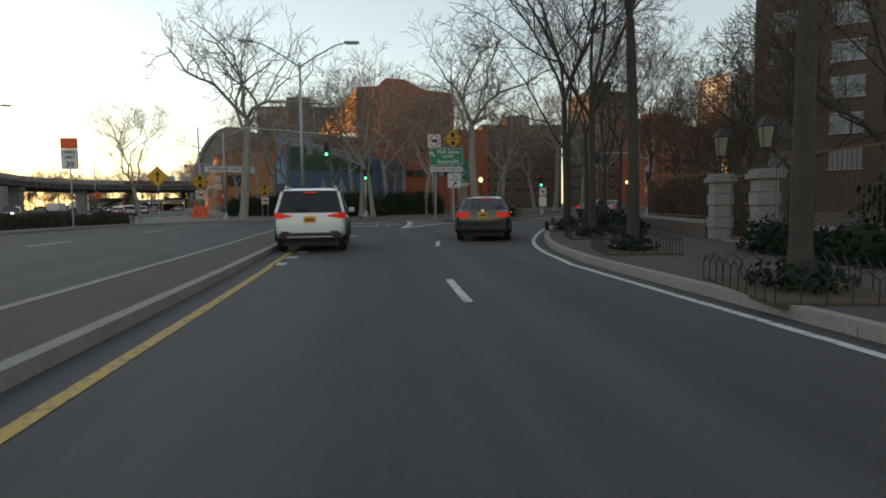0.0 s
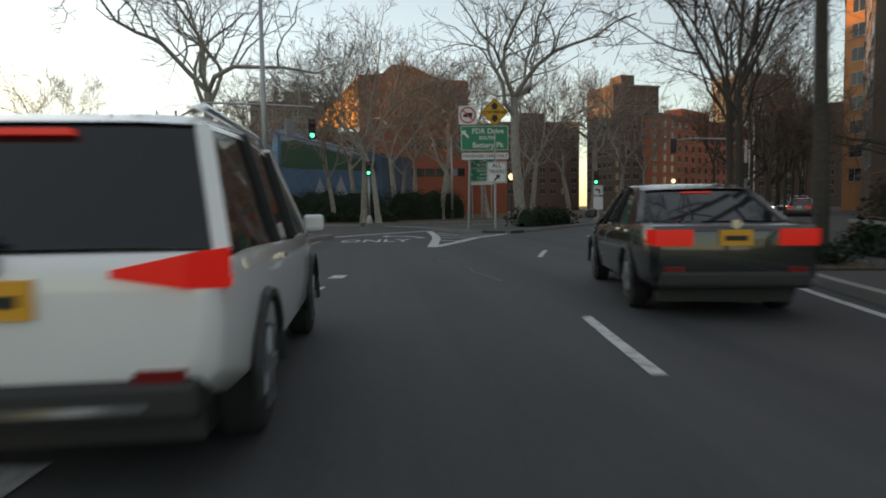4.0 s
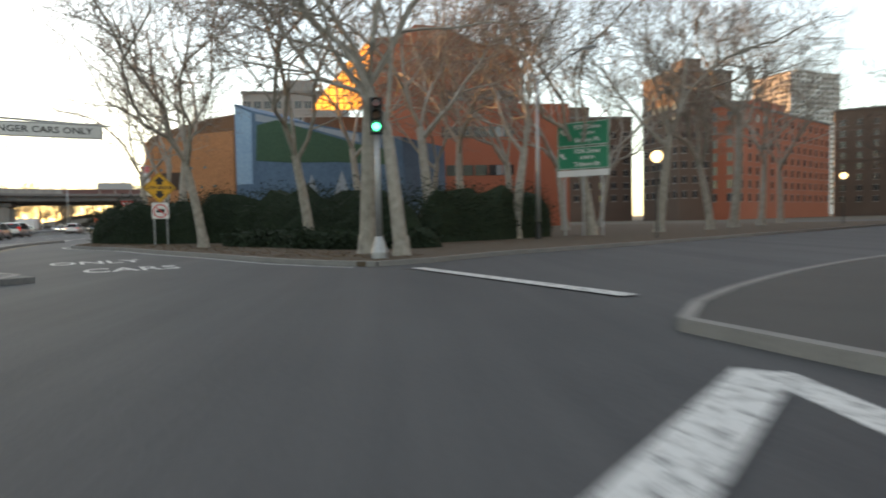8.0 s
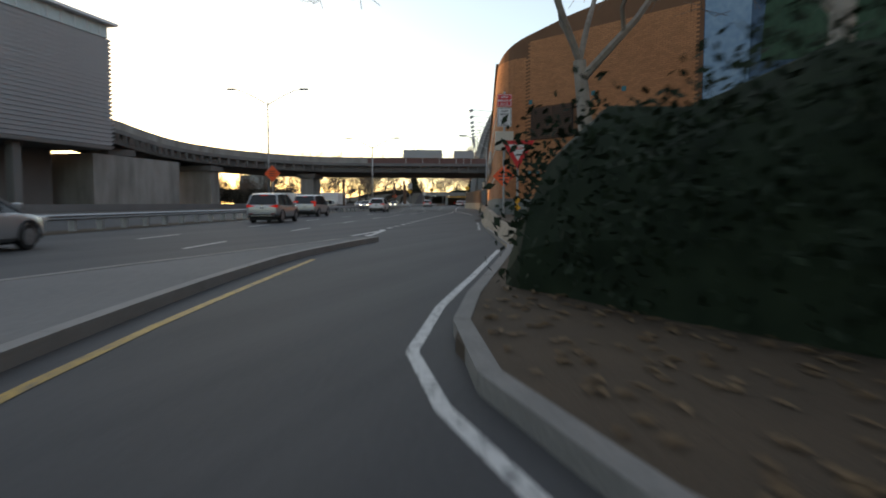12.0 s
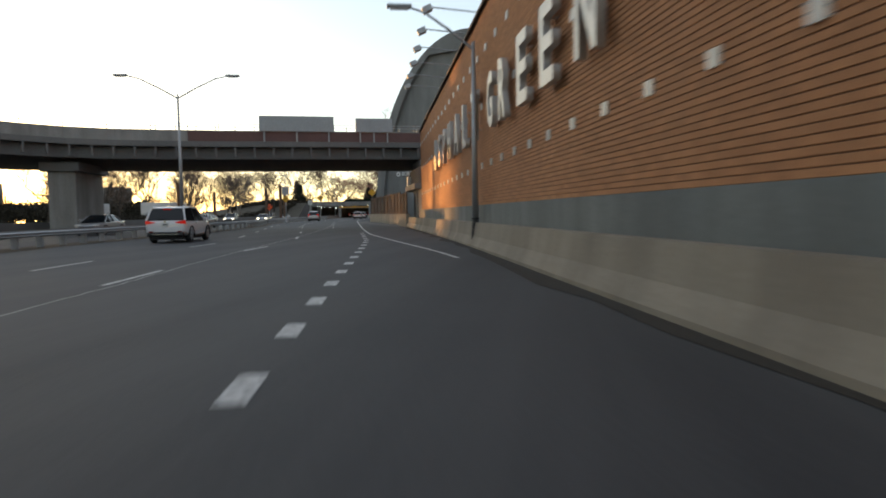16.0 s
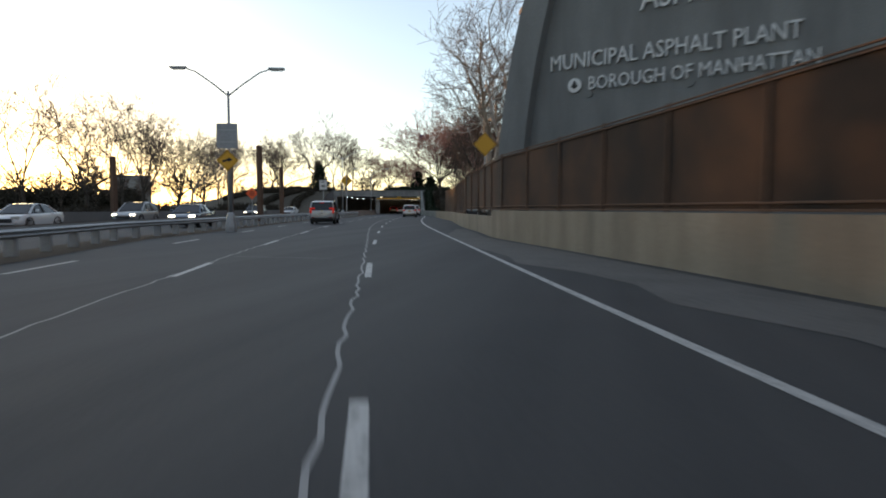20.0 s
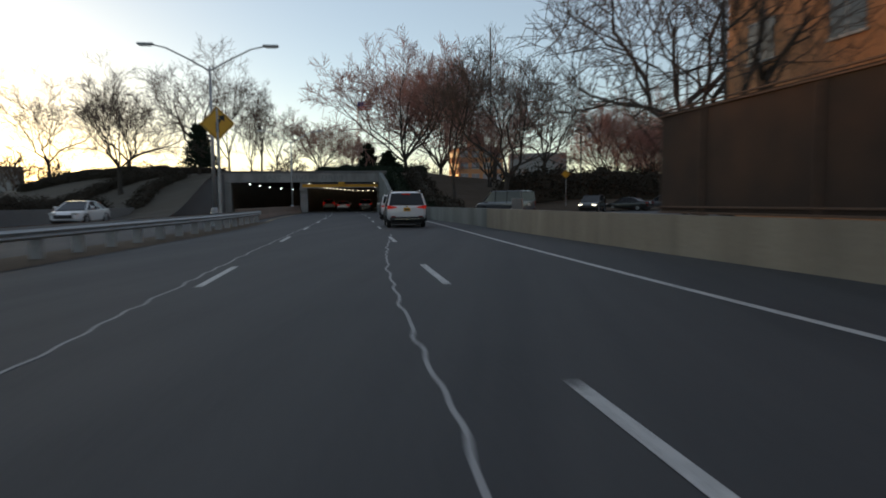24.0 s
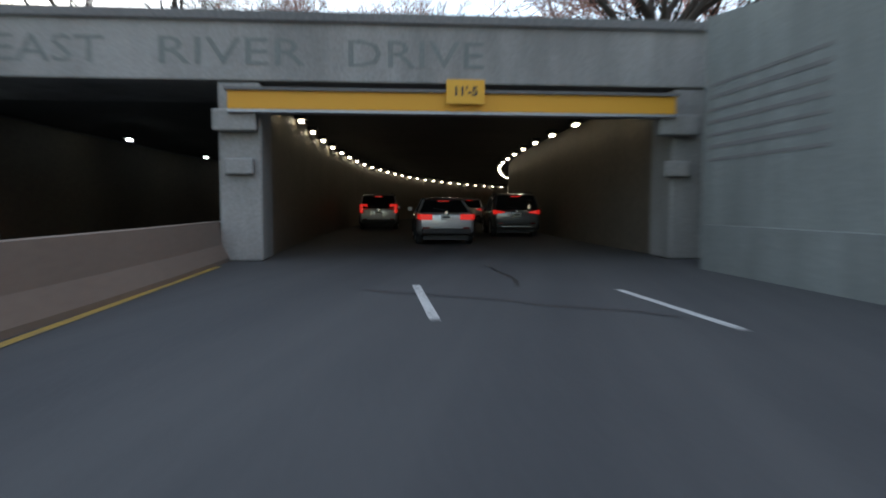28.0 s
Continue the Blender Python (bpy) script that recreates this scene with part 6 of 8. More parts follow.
part("arm", M().tube([(0, 0, 9.2), (0.9, 0, 9.9), (2.2, 0, 10.1)], 0.03, 6), GALV, gantry)
o = thing("fallen_sign", "bright orange detour sign turned on its side, leaning by the mast", "sign", pose(-17.15, 66.55, 0.12, -14, 0, 20), group="road signs")
p = part("panel", M().plate([(-0.85, 0.03), (0.72, 0.03), (0.98, 1.28), (-0.52, 1.28)], (0, 0, 0), (1, 0, 0), (0, 0, 1), -0.02, 0.0), S_ORANGE, o)
for text, x_ in (("EXIT 13", 0.52), ("E 71 ST", 0.02), ("1 MILE", -0.36)):
    me = text_mesh(text, 0.27, 0.002, bold=0.004)
    w_ = part("writing", me, S_BLACK, p)
    w_.matrix_basis = Matrix.Translation((x_, -0.006, 0.64)) @ Matrix.Rotation(radians(78), 4, "Y")
part("strut", M().tube([(0.4, 0.0, 1.1), (0.4, 0.55, -0.05)], 0.03, 6), GALV, o)
part("strut", M().tube([(-0.4, 0.0, 1.1), (-0.4, 0.55, -0.05)], 0.03, 6), GALV, o)
part("foot_block", M().box(-0.3, 0.3, 0.0, 0.9, 0.75, 0.12), CONC_D, o)
# speed limit and merge signs on the verge
o = sign_thing("white speed limit 30 sign under a blank orange plate", -17.2, 39.0, 4)
p = panel(o, 0.92, 1.15, 0, 0, 4.1, S_WHITE, border=S_BLACK)
words(p, "SPEED", 0, -0.006, 4.47, 0.24, S_BLACK)
words(p, "LIMIT", 0, -0.006, 4.2, 0.24, S_BLACK)
words(p, "30", 0, -0.006, 3.78, 0.46, S_BLACK, 0.008)
panel(o, 0.92, 0.62, 0, 0, 5.0, S_ORANGE)
post(o, 0, 0.05, 0.1, 5.2, 0.045)
o = sign_thing("yellow merge diamond on a post", -16.15, 50.9, 2)
p = diamond(o, 1.15, 0, 0, 3.62, S_YELLOW)
flat(p, [(-0.06, -0.4), (0.06, -0.4), (0.06, 0.1), (0.18, 0.1), (0, 0.45), (-0.18, 0.1), (-0.06, 0.1)], 0, 0, 3.62, S_BLACK, "symbol")
post(o, 0, 0.05, 0.1, 4.2, 0.045)


def yield_sign(x, y, z, head):
    o = sign_thing("red and white yield triangle on a post", x, y, head)
    p = part("panel", M().plate([(0.52, 0.3), (-0.52, 0.3), (0, -0.6)], (0, 0, z), (1, 0, 0), (0, 0, 1), -0.02, 0.0), S_RED, o)
    flat(p, [(0.3, 0.18), (-0.3, 0.18), (0, -0.33)], 0, 0, z, S_WHITE, "white_field")
    words(p, "YIELD", 0, -0.006, z + 0.06, 0.12, S_RED)
    post(o, 0, 0.05, 0.0, z + 0.3)
    return o


o = yield_sign(-20.9, 94.3, 2.85, 18)
for z_ in (1.27, 1.04):
    diamond(o, 0.17, 0.0, 0, z_, S_YELLOW, border=False)


def work_sign(x, y, z, head, lines=3, size=1.05):
    o = sign_thing("orange road work diamond on a post", x, y, head)
    p = diamond(o, size, 0, 0, z, S_ORANGE, border=False)
    for i in range(lines):
        flat(p, [(-0.3 + 0.05 * abs(i - 1), -0.035), (0.3 - 0.05 * abs(i - 1), -0.035), (0.3 - 0.05 * abs(i - 1), 0.035), (-0.3 + 0.05 * abs(i - 1), 0.035)], 0, 0, z + 0.2 - 0.2 * i, S_BLACK, "word_bar")
    return o


o = work_sign(-25.1, 109.7, 2.7, 15, size=0.88)
post(o, 0, 0.06, 0.3, 7.4, 0.075)
part("cabinet", M().box(-0.52, -0.12, 4.15, 0.52, 0.3, 5.2), CREAM, o, "pale cream metal cabinet on the post", bevel=0.02)
part("cabinet_slot", M().box(-0.16, -0.126, 4.66, 0.18, -0.1205, 4.7), S_BLACK, o)
q_ = panel(o, 0.82, 0.7, 0, -0.02, 6.93, S_RED, border=S_WHITE)
for i, t_ in enumerate(("SNOW", "EMERGENCY", "ROUTE")):
    words(q_, t_, 0, -0.03, 7.1 - 0.19 * i, 0.15, S_WHITE, 0.002, 0.85)
p = panel(o, 0.8, 1.06, 0, -0.02, 6.0, S_WHITE, border=S_BLACK)
for i, t_ in enumerate(("ROAD", "SERVICE", "BY", "PERMIT", "ONLY")):
    words(p, t_, 0, -0.03, 6.33 - 0.185 * i, 0.155, S_BLACK, 0.002, 0.9)
o = work_sign(-50.0, 123.8, 3.75, 12)
post(o, 0, 0.06, 0.0, 4.6, 0.05)
o = work_sign(-96.5, 240.0, 3.0, 22)
post(o, 0, 0.06, 0.0, 3.6, 0.05)
o = sign_thing("grey square plate over a yellow diamond on a lamp post", -69.35, 205.6, 22)
panel(o, 1.05, 1.25, 0, -0.14, 4.85, S_GREY)
for k_ in (-0.3, 0.3):
    part("stiffener", M().box(-0.5, -0.165, 4.82 + k_, 0.5, -0.1605, 4.88 + k_), GALV, o)
p = diamond(o, 0.78, 0, -0.14, 3.62, S_YELLOW)
flat(p, [(-0.26, 0.0), (0.04, 0.1), (0.04, 0.17), (0.26, 0.04), (0.04, -0.09), (0.04, -0.02), (-0.24, -0.1)], 0, -0.14, 3.62, S_BLACK, "symbol")
o = sign_thing("yellow diamond sign on a bracket over the screened fence", -56.74, 209.11, 18)
diamond(o, 0.85, 0, 0, 4.4, S_YELLOW)
post(o, 0, 0.05, 3.0, 4.85)
part("bracket", M().beam((0.0, 0.05, 3.1), (1.15, 0.25, 3.1), 0.05, 0.06), GALV, o)
o = sign_thing("white speed limit 40 sign on a post", -83.5, 235.5, 22)
p = panel(o, 0.8, 1.0, 0, 0, 3.65, S_WHITE, border=S_BLACK)
words(p, "LIMIT", 0, -0.006, 3.95, 0.2, S_BLACK)
words(p, "40", 0, -0.006, 3.52, 0.44, S_BLACK, 0.008)
post(o, 0, 0.05, 0.0, 4.1)
o = sign_thing("yellow bend-ahead diamond on the lamp post", -93.9, 257.0, 22)
p = diamond(o, 1.2, 0, 0, 5.15, S_YELLOW)
flat(p, [(-0.08, -0.42), (0.08, -0.42), (0.08, 0.0), (0.22, 0.2), (0.34, 0.1), (0.36, 0.42), (0.04, 0.38), (0.13, 0.29), (-0.08, 0.06)], 0, 0, 5.15, S_BLACK, "symbol")
post(o, 0, 0.06, 0.0, 5.9, 0.08)
o = sign_thing("small yellow diamond among the parked cars", -80.6, 298.3, 15)
diamond(o, 0.7, 0, 0, 4.0, S_YELLOW)
post(o, 0, 0.05, 0.0, 4.4)
o = sign_thing("square white turn-ban sign under the traffic light", 16.65, 59.6, -25)
p = panel(o, 0.7, 0.75, 0, -0.2, 2.35, S_WHITE, border=S_BLACK)
flat(p, [(-0.22, 0.05), (-0.05, 0.2), (-0.05, 0.1), (0.15, 0.1), (0.15, -0.25), (0.05, -0.25), (0.05, 0.0), (-0.05, 0.0), (-0.05, -0.1)], 0, -0.2, 2.35, S_BLACK, "symbol")
panel(o, 0.7, 0.95, 0, -0.2, 1.4, S_WHITE)
post(o, 0, -0.13, 0.1, 2.7)


# ---- traffic lights ----
def signal_head(o, x, y, z, lit="green"):
    h = part("signal_head", M().box(x - 0.18, y - 0.16, z - 0.5, x + 0.18, y + 0.12, z + 0.5), DARK, o, bevel=0.03)
    for i, (k, mat) in enumerate((("red", TAIL_OFF), ("amber", RUST), ("green", SIG_GREEN))):
        part("lens", M().tube([(x, y - 0.2, z + 0.32 - 0.32 * i), (x, y - 0.163, z + 0.32 - 0.32 * i)], 0.11, 12), mat if k != "green" or lit == "green" else DARK, h)
        part("visor", M().tube([(x, y - 0.34, z + 0.34 - 0.32 * i), (x, y - 0.162, z + 0.34 - 0.32 * i)], 0.125, 10, cap=False), DARK, h)


def signal_pole(x, y, h, head, label, heads=((0, 0, 0),), arm=0.0, drop=0.0):
    o = thing("traffic_light", label, "traffic light", pose(x, y, 0, 0, 0, head), group="traffic lights")
    part("base", M().tube([(0, 0, 0), (0, 0, 0.3), (0, 0, 0.75)], [0.24, 0.24, 0.11], 8), GALV, o)
    part("pole", M().tube([(0, 0, 0.7), (0, 0, h)], [0.1, 0.075], 10), GALV, o, smooth=True)
    if arm:
        part("mast_arm", M().tube([(0, 0, h - 0.5), (arm * 0.25, 0, h + 0.15), (arm * 0.65, 0, h + 0.35 + drop * 0.6), (arm, 0, h + 0.3 + drop)], [0.07, 0.06, 0.05, 0.04], 8), GALV, o)
        part("tie_rod", M().tube([(0, 0, h), (arm * 0.25, 0, h + 0.15)], 0.015, 5), GALV, o)
    for x_, y_, z_ in heads:
        signal_head(o, x_, y_ - 0.2, z_)
    return o


signal_pole(-0.35, 60.1, 4.1, 0, "grey pole with a green traffic light at the corner", ((0, 0, 4.1),))
signal_pole(16.65, 60.0, 3.4, -25, "grey pole with a green traffic light at the crossing", ((0, 0, 3.3),))
mast = signal_pole(-12.0, 54.7, 7.4, -42, "tall pole with a long mast arm and a hanging traffic light", (), arm=12.2, drop=-1.35)
head_at = thing("hanging_traffic_light", "yellow traffic light hanging from the mast arm", "traffic light", pose(-3.05, 46.6, 0, 0, 0, 8), group="traffic lights")
signal_head(head_at, 0, 0, 5.25)
o = thing("arm_sign", "grey back of a sign hung on the mast arm", "sign", pose(-4.3, 47.75, 0, 0, 0, 60))
part("panel", M().box(-0.3, -0.02, 5.0, 0.3, 0.02, 5.95), S_GREY, o)
signal_pole(24.5, 53.5, 5.4, 140, "pole with a mast arm over the avenue", ((4.6, 0.4, 5.3), (0, 0.4, 3.4)), arm=5.0)
for x, y, h in ((12.6, 71.2, 3.6), (40.0, 95.0, 4.0)):
    o = thing("globe_lamp", "lit amber globe lamp on a slim post", "lamp", pose(x, y, 0.1), group="globe lamps")
    post(o, 0, 0, 0, h, 0.05, mat=DARK)
    part("globe", M().tube([(0, 0, h), (0, 0, h + 0.12), (0, 0, h + 0.3), (0, 0, h + 0.48), (0, 0, h + 0.56)], [0.08, 0.2, 0.27, 0.18, 0.05], 12), GLOBE, o, smooth=True)


# ---- brick courses, letters and fittings of the long hall ----
def brick_mesh(w, h, d):
    return M().add([(-w / 2, 0, 0), (w / 2, 0, 0), (w / 2, 0, h), (-w / 2, 0, h), (-w / 2 + 0.006, -d, 0.006), (w / 2 - 0.006, -d, 0.006), (w / 2 - 0.006, -d, h - 0.006), (-w / 2 + 0.006, -d, h - 0.006)], [(4, 5, 6, 7), (0, 1, 5, 4), (1, 2, 6, 5), (2, 3, 7, 6), (3, 0, 4, 7)])


BH, BW = 0.1, 0.3
unit = brick_mesh(BW - 0.012, BH - 0.012, 0.012)
wall_deg = math.degrees(math.atan2(WD.y, WD.x)) + 180
rest, brick_me = M(), mesh_of("brick", unit)
brick_me.materials.append(BRICK)
singles = []
rb = random.Random(9)
for c in range(84):
    z = 1.45 + c * BH
    s = S_START + (BW / 2 if c % 2 else 0.0) + 0.2
    while s < S_END - 0.2:
        if z + BH < roof_z(s) - 0.05:
            q = on_wall(s, z)
            m4 = pose(q.x, q.y, q.z, 0, 0, wall_deg)
            if -10.0 <= s < -7.0 and z < 4.5:
                singles.append((m4, s))
            else:
                k = 1 + rb.uniform(-0.1, 0.12)
                rest.add([m4 @ Vector((a, b * k, e)) for a, b, e in unit.v], unit.f)
        s += BW
# the facade that turns away
fdeg = math.degrees(math.atan2(FD.y, FD.x))
for c in range(100):
    z = 0.3 + c * BH
    d = 2.3 + (BW / 2 if c % 2 else 0)
    while d < 12.2:
        if z + BH < 10.4 + 0.12 * d and not (2.4 < d < 5.6 and 4.7 < z < 6.6):
            q = F0 + FD * d
            m4 = pose(q.x, q.y, z, 0, 0, fdeg)
            rest.add([m4 @ Vector(p_) for p_ in unit.v], unit.f)
        d += BW
# the rounded corner
cl = [tuple(c0)] + corner
cat = run(cl)
for c in range(80):
    z = 1.45 + c * BH
    d = 0.1 + (BW / 2 if c % 2 else 0)
    while d < cat[-1] - 0.05:
        q, h = along(cl, d, cat)
        if z + BH < 9.6:
            m4 = pose(q.x, q.y, z, 0, 0, math.degrees(h) + 90)
            rest.add([m4 @ Vector(p_) for p_ in unit.v], unit.f)
        d += BW
BRICK_I = BRICK.copy()
ni_ = BRICK_I.node_tree.nodes
geo_ = ni_.new("ShaderNodeNewGeometry")
for node in ni_:
    if node.bl_idname == "ShaderNodeMapRange":
        BRICK_I.node_tree.links.new(geo_.outputs["Random Per Island"], node.inputs["Value"])
ob = part("brickwork", rest, BRICK_I, hall, "buff brick courses with dark joints")
ob["kind"] = "stuff"
part("corner_base", wall_run(M(), cl + face, 0.015, 0.14, 0.0, 1.44), CONC_G, hall)
vent = part("vent", M().box(0, -0.05, 0, 2.9, 0.05, 1.75, pose(*(F0 + FD * 2.45), 4.76, 0, 0, fdeg)), DARK, hall, "large louvred vent")
for i in range(15):
    part("slat", M().box(0.05, -0.1, 0.04 + i * 0.115, 2.85, -0.052, 0.1 + i * 0.115, pose(*(F0 + FD * 2.45), 4.76, 0, 0, fdeg)), RUST, vent)
part("mullion", M().box(1.4, -0.12, 0, 1.5, -0.05, 1.75, pose(*(F0 + FD * 2.45), 4.76, 0, 0, fdeg)), RUST, vent)
TILE = surf("pale_glazed_tile", (0.50, 0.50, 0.46), (0.62, 0.61, 0.57), 0.3, 10, 2, 0.0)
TEAL = surf("teal_glazed_tile", (0.03, 0.13, 0.16), (0.05, 0.19, 0.22), 0.3, 10, 2, 0.0)
tile_me = mesh_of("tile", M().box(-0.11, -0.05, -0.11, 0.11, 0.0, 0.11))
tile_me.materials.append(TILE)
for z, first in ((2.9, -14.3), (5.0, -12.6), (6.85, -11.8)):
    s = first
    while s < S_END - 0.5:
        if z < roof_z(s) - 0.2:
            q = on_wall(s, z - 0.005 * s)
            p = part("tile", tile_me, TILE, hall)
            p.matrix_basis = pose(q.x, q.y, q.z, 0, 0, wall_deg)
        s += 1.72
teal_me = mesh_of("tile", M().box(-0.12, -0.05, -0.12, 0.12, 0.0, 0.12))
for z, ds in ((2.9, (1.6, 3.0, 4.6, 6.4, 8.2)), (4.95, (6.2, 7.9, 9.6)), (6.9, (1.0, 6.6, 8.4))):
    for d in ds:
        q = F0 + FD * max(d, 2.4)
        p = part("tile", teal_me, TEAL, hall)
        p.matrix_basis = pose(q.x, q.y, z, 0, 0, fdeg)
for ch, s, w in (("A", 25.9, 1.3), ("S", 23.45, 0.85), ("P", 21.15, 0.85), ("H", 19.05, 1.05), ("A", 16.55, 1.35), ("L", 14.1, 0.85), ("T", 11.7, 1.0), ("G", 8.5, 0.85), ("R", 6.7, 0.85), ("E", 4.3, 1.0), ("E", 2.1, 1.0), ("N", -0.33, 1.1)):
    z0 = 3.86 - 0.007 * s
    z1 = z0 + 1.72
    me = fit_text(ch, w, z1 - z0, 0.09, 0.02)
    p = part("letter", me, LETTER, hall, "tall raised metal letter")
    q = on_wall(s, (z0 + z1) / 2, 0.22)
    p.matrix_basis = pose(q.x, q.y, q.z, 0, 0, wall_deg)
    for dz in (-0.5, 0.5):
        part("stand_off", M().tube([(0, 0.08, dz), (0, 0.2, dz)], 0.02, 5), GALV, p)
for i in range(11):
    s = -1.0 + i * 2.55
    o = thing("floodlight", "small floodlight on a bracket from the roof edge", "light", group="floodlights on the hall roof")
    a, b = on_wall(s, roof_z(s) + 0.1, -0.1), on_wall(s, roof_z(s) + 0.28, 1.9)
    part("bracket", M().tube([a, b], 0.025, 6), GALV, o)
    part("lamp_head", M().box(-0.16, -0.2, -0.2, 0.16, 0.14, 0.02, pose(b.x, b.y, b.z, 25, 0, wall_deg)), GALV, o, bevel=0.02)

# bridge seat at the end of the brick wall
seat = thing("bridge_abutment", "pale concrete bridge seat with a deep ledge", "abutment")


def wall_box(m, s0, s1, o0, o1, z0, z1):
    c = [on_wall(s_, z_, o_) for z_ in (z0, z1) for o_ in (o0, o1) for s_ in (s0, s1)]
    return m.add(c, [(0, 1, 3, 2), (4, 6, 7, 5), (0, 4, 5, 1), (2, 3, 7, 6), (0, 2, 6, 4), (1, 5, 7, 3)])


part("wall", wall_box(M(), 40.35, 46.6, -3.0, 0.0, 0.0, 3.15), CONC, seat)
part("pilaster", wall_box(M(), 42.8, 43.4, 0.003, 0.12, 0.0, 3.1), CONC, seat)
part("ledge", wall_box(M(), 40.5, 48.6, -0.6, 0.55, 3.152, 3.63), CONC, seat, bevel=0.03)
part("back_wall", wall_box(M(), 40.35, 49.5, -3.0, -0.3, 3.64, 5.8), CONC, seat)
for i in range(9):
    part("bearing_block", wall_box(M(), 41.0 + i * 0.9, 41.3 + i * 0.9, -0.28, 0.1, 3.64, 5.0), CONC_D, seat)
part("doorway", wall_box(M(), 46.7, 48.8, -1.6, -0.9, 0.0, 3.1), DARK, seat, "dark recessed gate")
part("panel", wall_box(M(), 47.0, 47.7, 0.2, 0.5, 3.635, 4.5), S_WHITE, seat, "white box on the corner")

# ---- brown mesh fence on the barrier wall ----
def mesh_cloth():
    """Woven brown screen: thin strands with gaps."""
    m, n, l, p = node_mat("brown_screen")
    co, w1, mx, tr = n.new("ShaderNodeTexCoord"), n.new("ShaderNodeTexNoise"), n.new("ShaderNodeMixShader"), n.new("ShaderNodeBsdfTransparent")
    w1.inputs["Scale"].default_value, w1.inputs["Detail"].default_value = 0.5, 6
    cr = n.new("ShaderNodeValToRGB")
    l.new(co.outputs["Object"], w1.inputs["Vector"])
    l.new(w1.outputs["Fac"], cr.inputs["Fac"])
    e = cr.color_ramp.elements
    e[0].position, e[0].color = 0.35, (0.018, 0.013, 0.010, 1)
    e[1].position, e[1].color = 0.68, (0.085, 0.042, 0.022, 1)
    l.new(cr.outputs["Color"], p.inputs["Base Color"])
    p.inputs["Roughness"].default_value = 0.9
    mx.inputs["Fac"].default_value = 0.94
    l.new(tr.outputs[0], mx.inputs[1])
    l.new(p.outputs[0], mx.inputs[2])
    l.new(mx.outputs[0], n["Material Output"].inputs["Surface"])
    return m


SCREEN = mesh_cloth()
fence = thing("screen_fence", "tall brown screened fence standing on the barrier wall", "fence")
s, i = bar_s(171.5), 0
s_end = bar_s(245.0)
while s < s_end - 1.0:
    e = min(s + 3.0, s_end)
    cut = [tuple(along(BAR, q, bar_at)[0]) for q in (s, e)]
    low = s < bar_s(214.6)
    z0, z1 = (1.15, 3.3) if low else (0.89, 3.15)
    if s < bar_s(176):
        z1 = 3.05
    part("screen", wall_run(M(), beside(cut, 0.17), 0.0, 0.02, z0 + 0.01, z1 - 0.05), SCREEN, fence)
    q0, q1 = beside(cut, 0.14)
    part("post", M().tube([(q0[0], q0[1], z0 - 0.15), (q0[0], q0[1], z1 + 0.05)], 0.035, 7), RUST, fence)
    for z in (z0 + 0.02, z0 + 0.14, z1 - 0.1, z1):
        part("rail", M().tube([(q0[0], q0[1], z), (q1[0], q1[1], z)], 0.022, 5), RUST, fence)
    s, i = e, i + 1

# ---- guard rail between the carriageways ----
guard = thing("guard_rail", "weathered steel guard rail on short posts", "guard rail")
rat = run(RAIL)
s = 0.0
BEAM = [(0.0, 0.46), (0.07, 0.52), (0.0, 0.58), (0.07, 0.64), (0.0, 0.70), (0.0, 0.76)]
while s < rat[-1] - 0.5:
    e = min(s + 3.8, rat[-1])
    cut = [tuple(along(RAIL, q, rat)[0]) for q in np.linspace(s, e, 3)]
    for side in (1, -1):
        m = M()
        m.loft([[(x_, y_, z) for x_, y_ in beside(cut, side * (0.16 + d))] for d, z in BEAM], close=False)
        part("beam", m, RUST if side < 0 else GALV, guard)
    q, h = along(RAIL, s + 0.1, rat)
    part("post", M().box(-0.12, -0.07, -0.05, 0.12, 0.07, 0.72, pose(q.x, q.y, 0, 0, 0, math.degrees(h))), GALV, guard)
    q, h = along(RAIL, s + 2.0, rat)
    part("post", M().box(-0.12, -0.07, -0.05, 0.12, 0.07, 0.72, pose(q.x, q.y, 0, 0, 0, math.degrees(h))), GALV, guard)
    s = e
strip_m = M()
strip_m.ribbon(beside(RAIL, -0.9), beside(RAIL, 0.9), 0.012)
structure("central_reserve", strip_m, LITTER, "dirt strip under the guard rail", "ground")

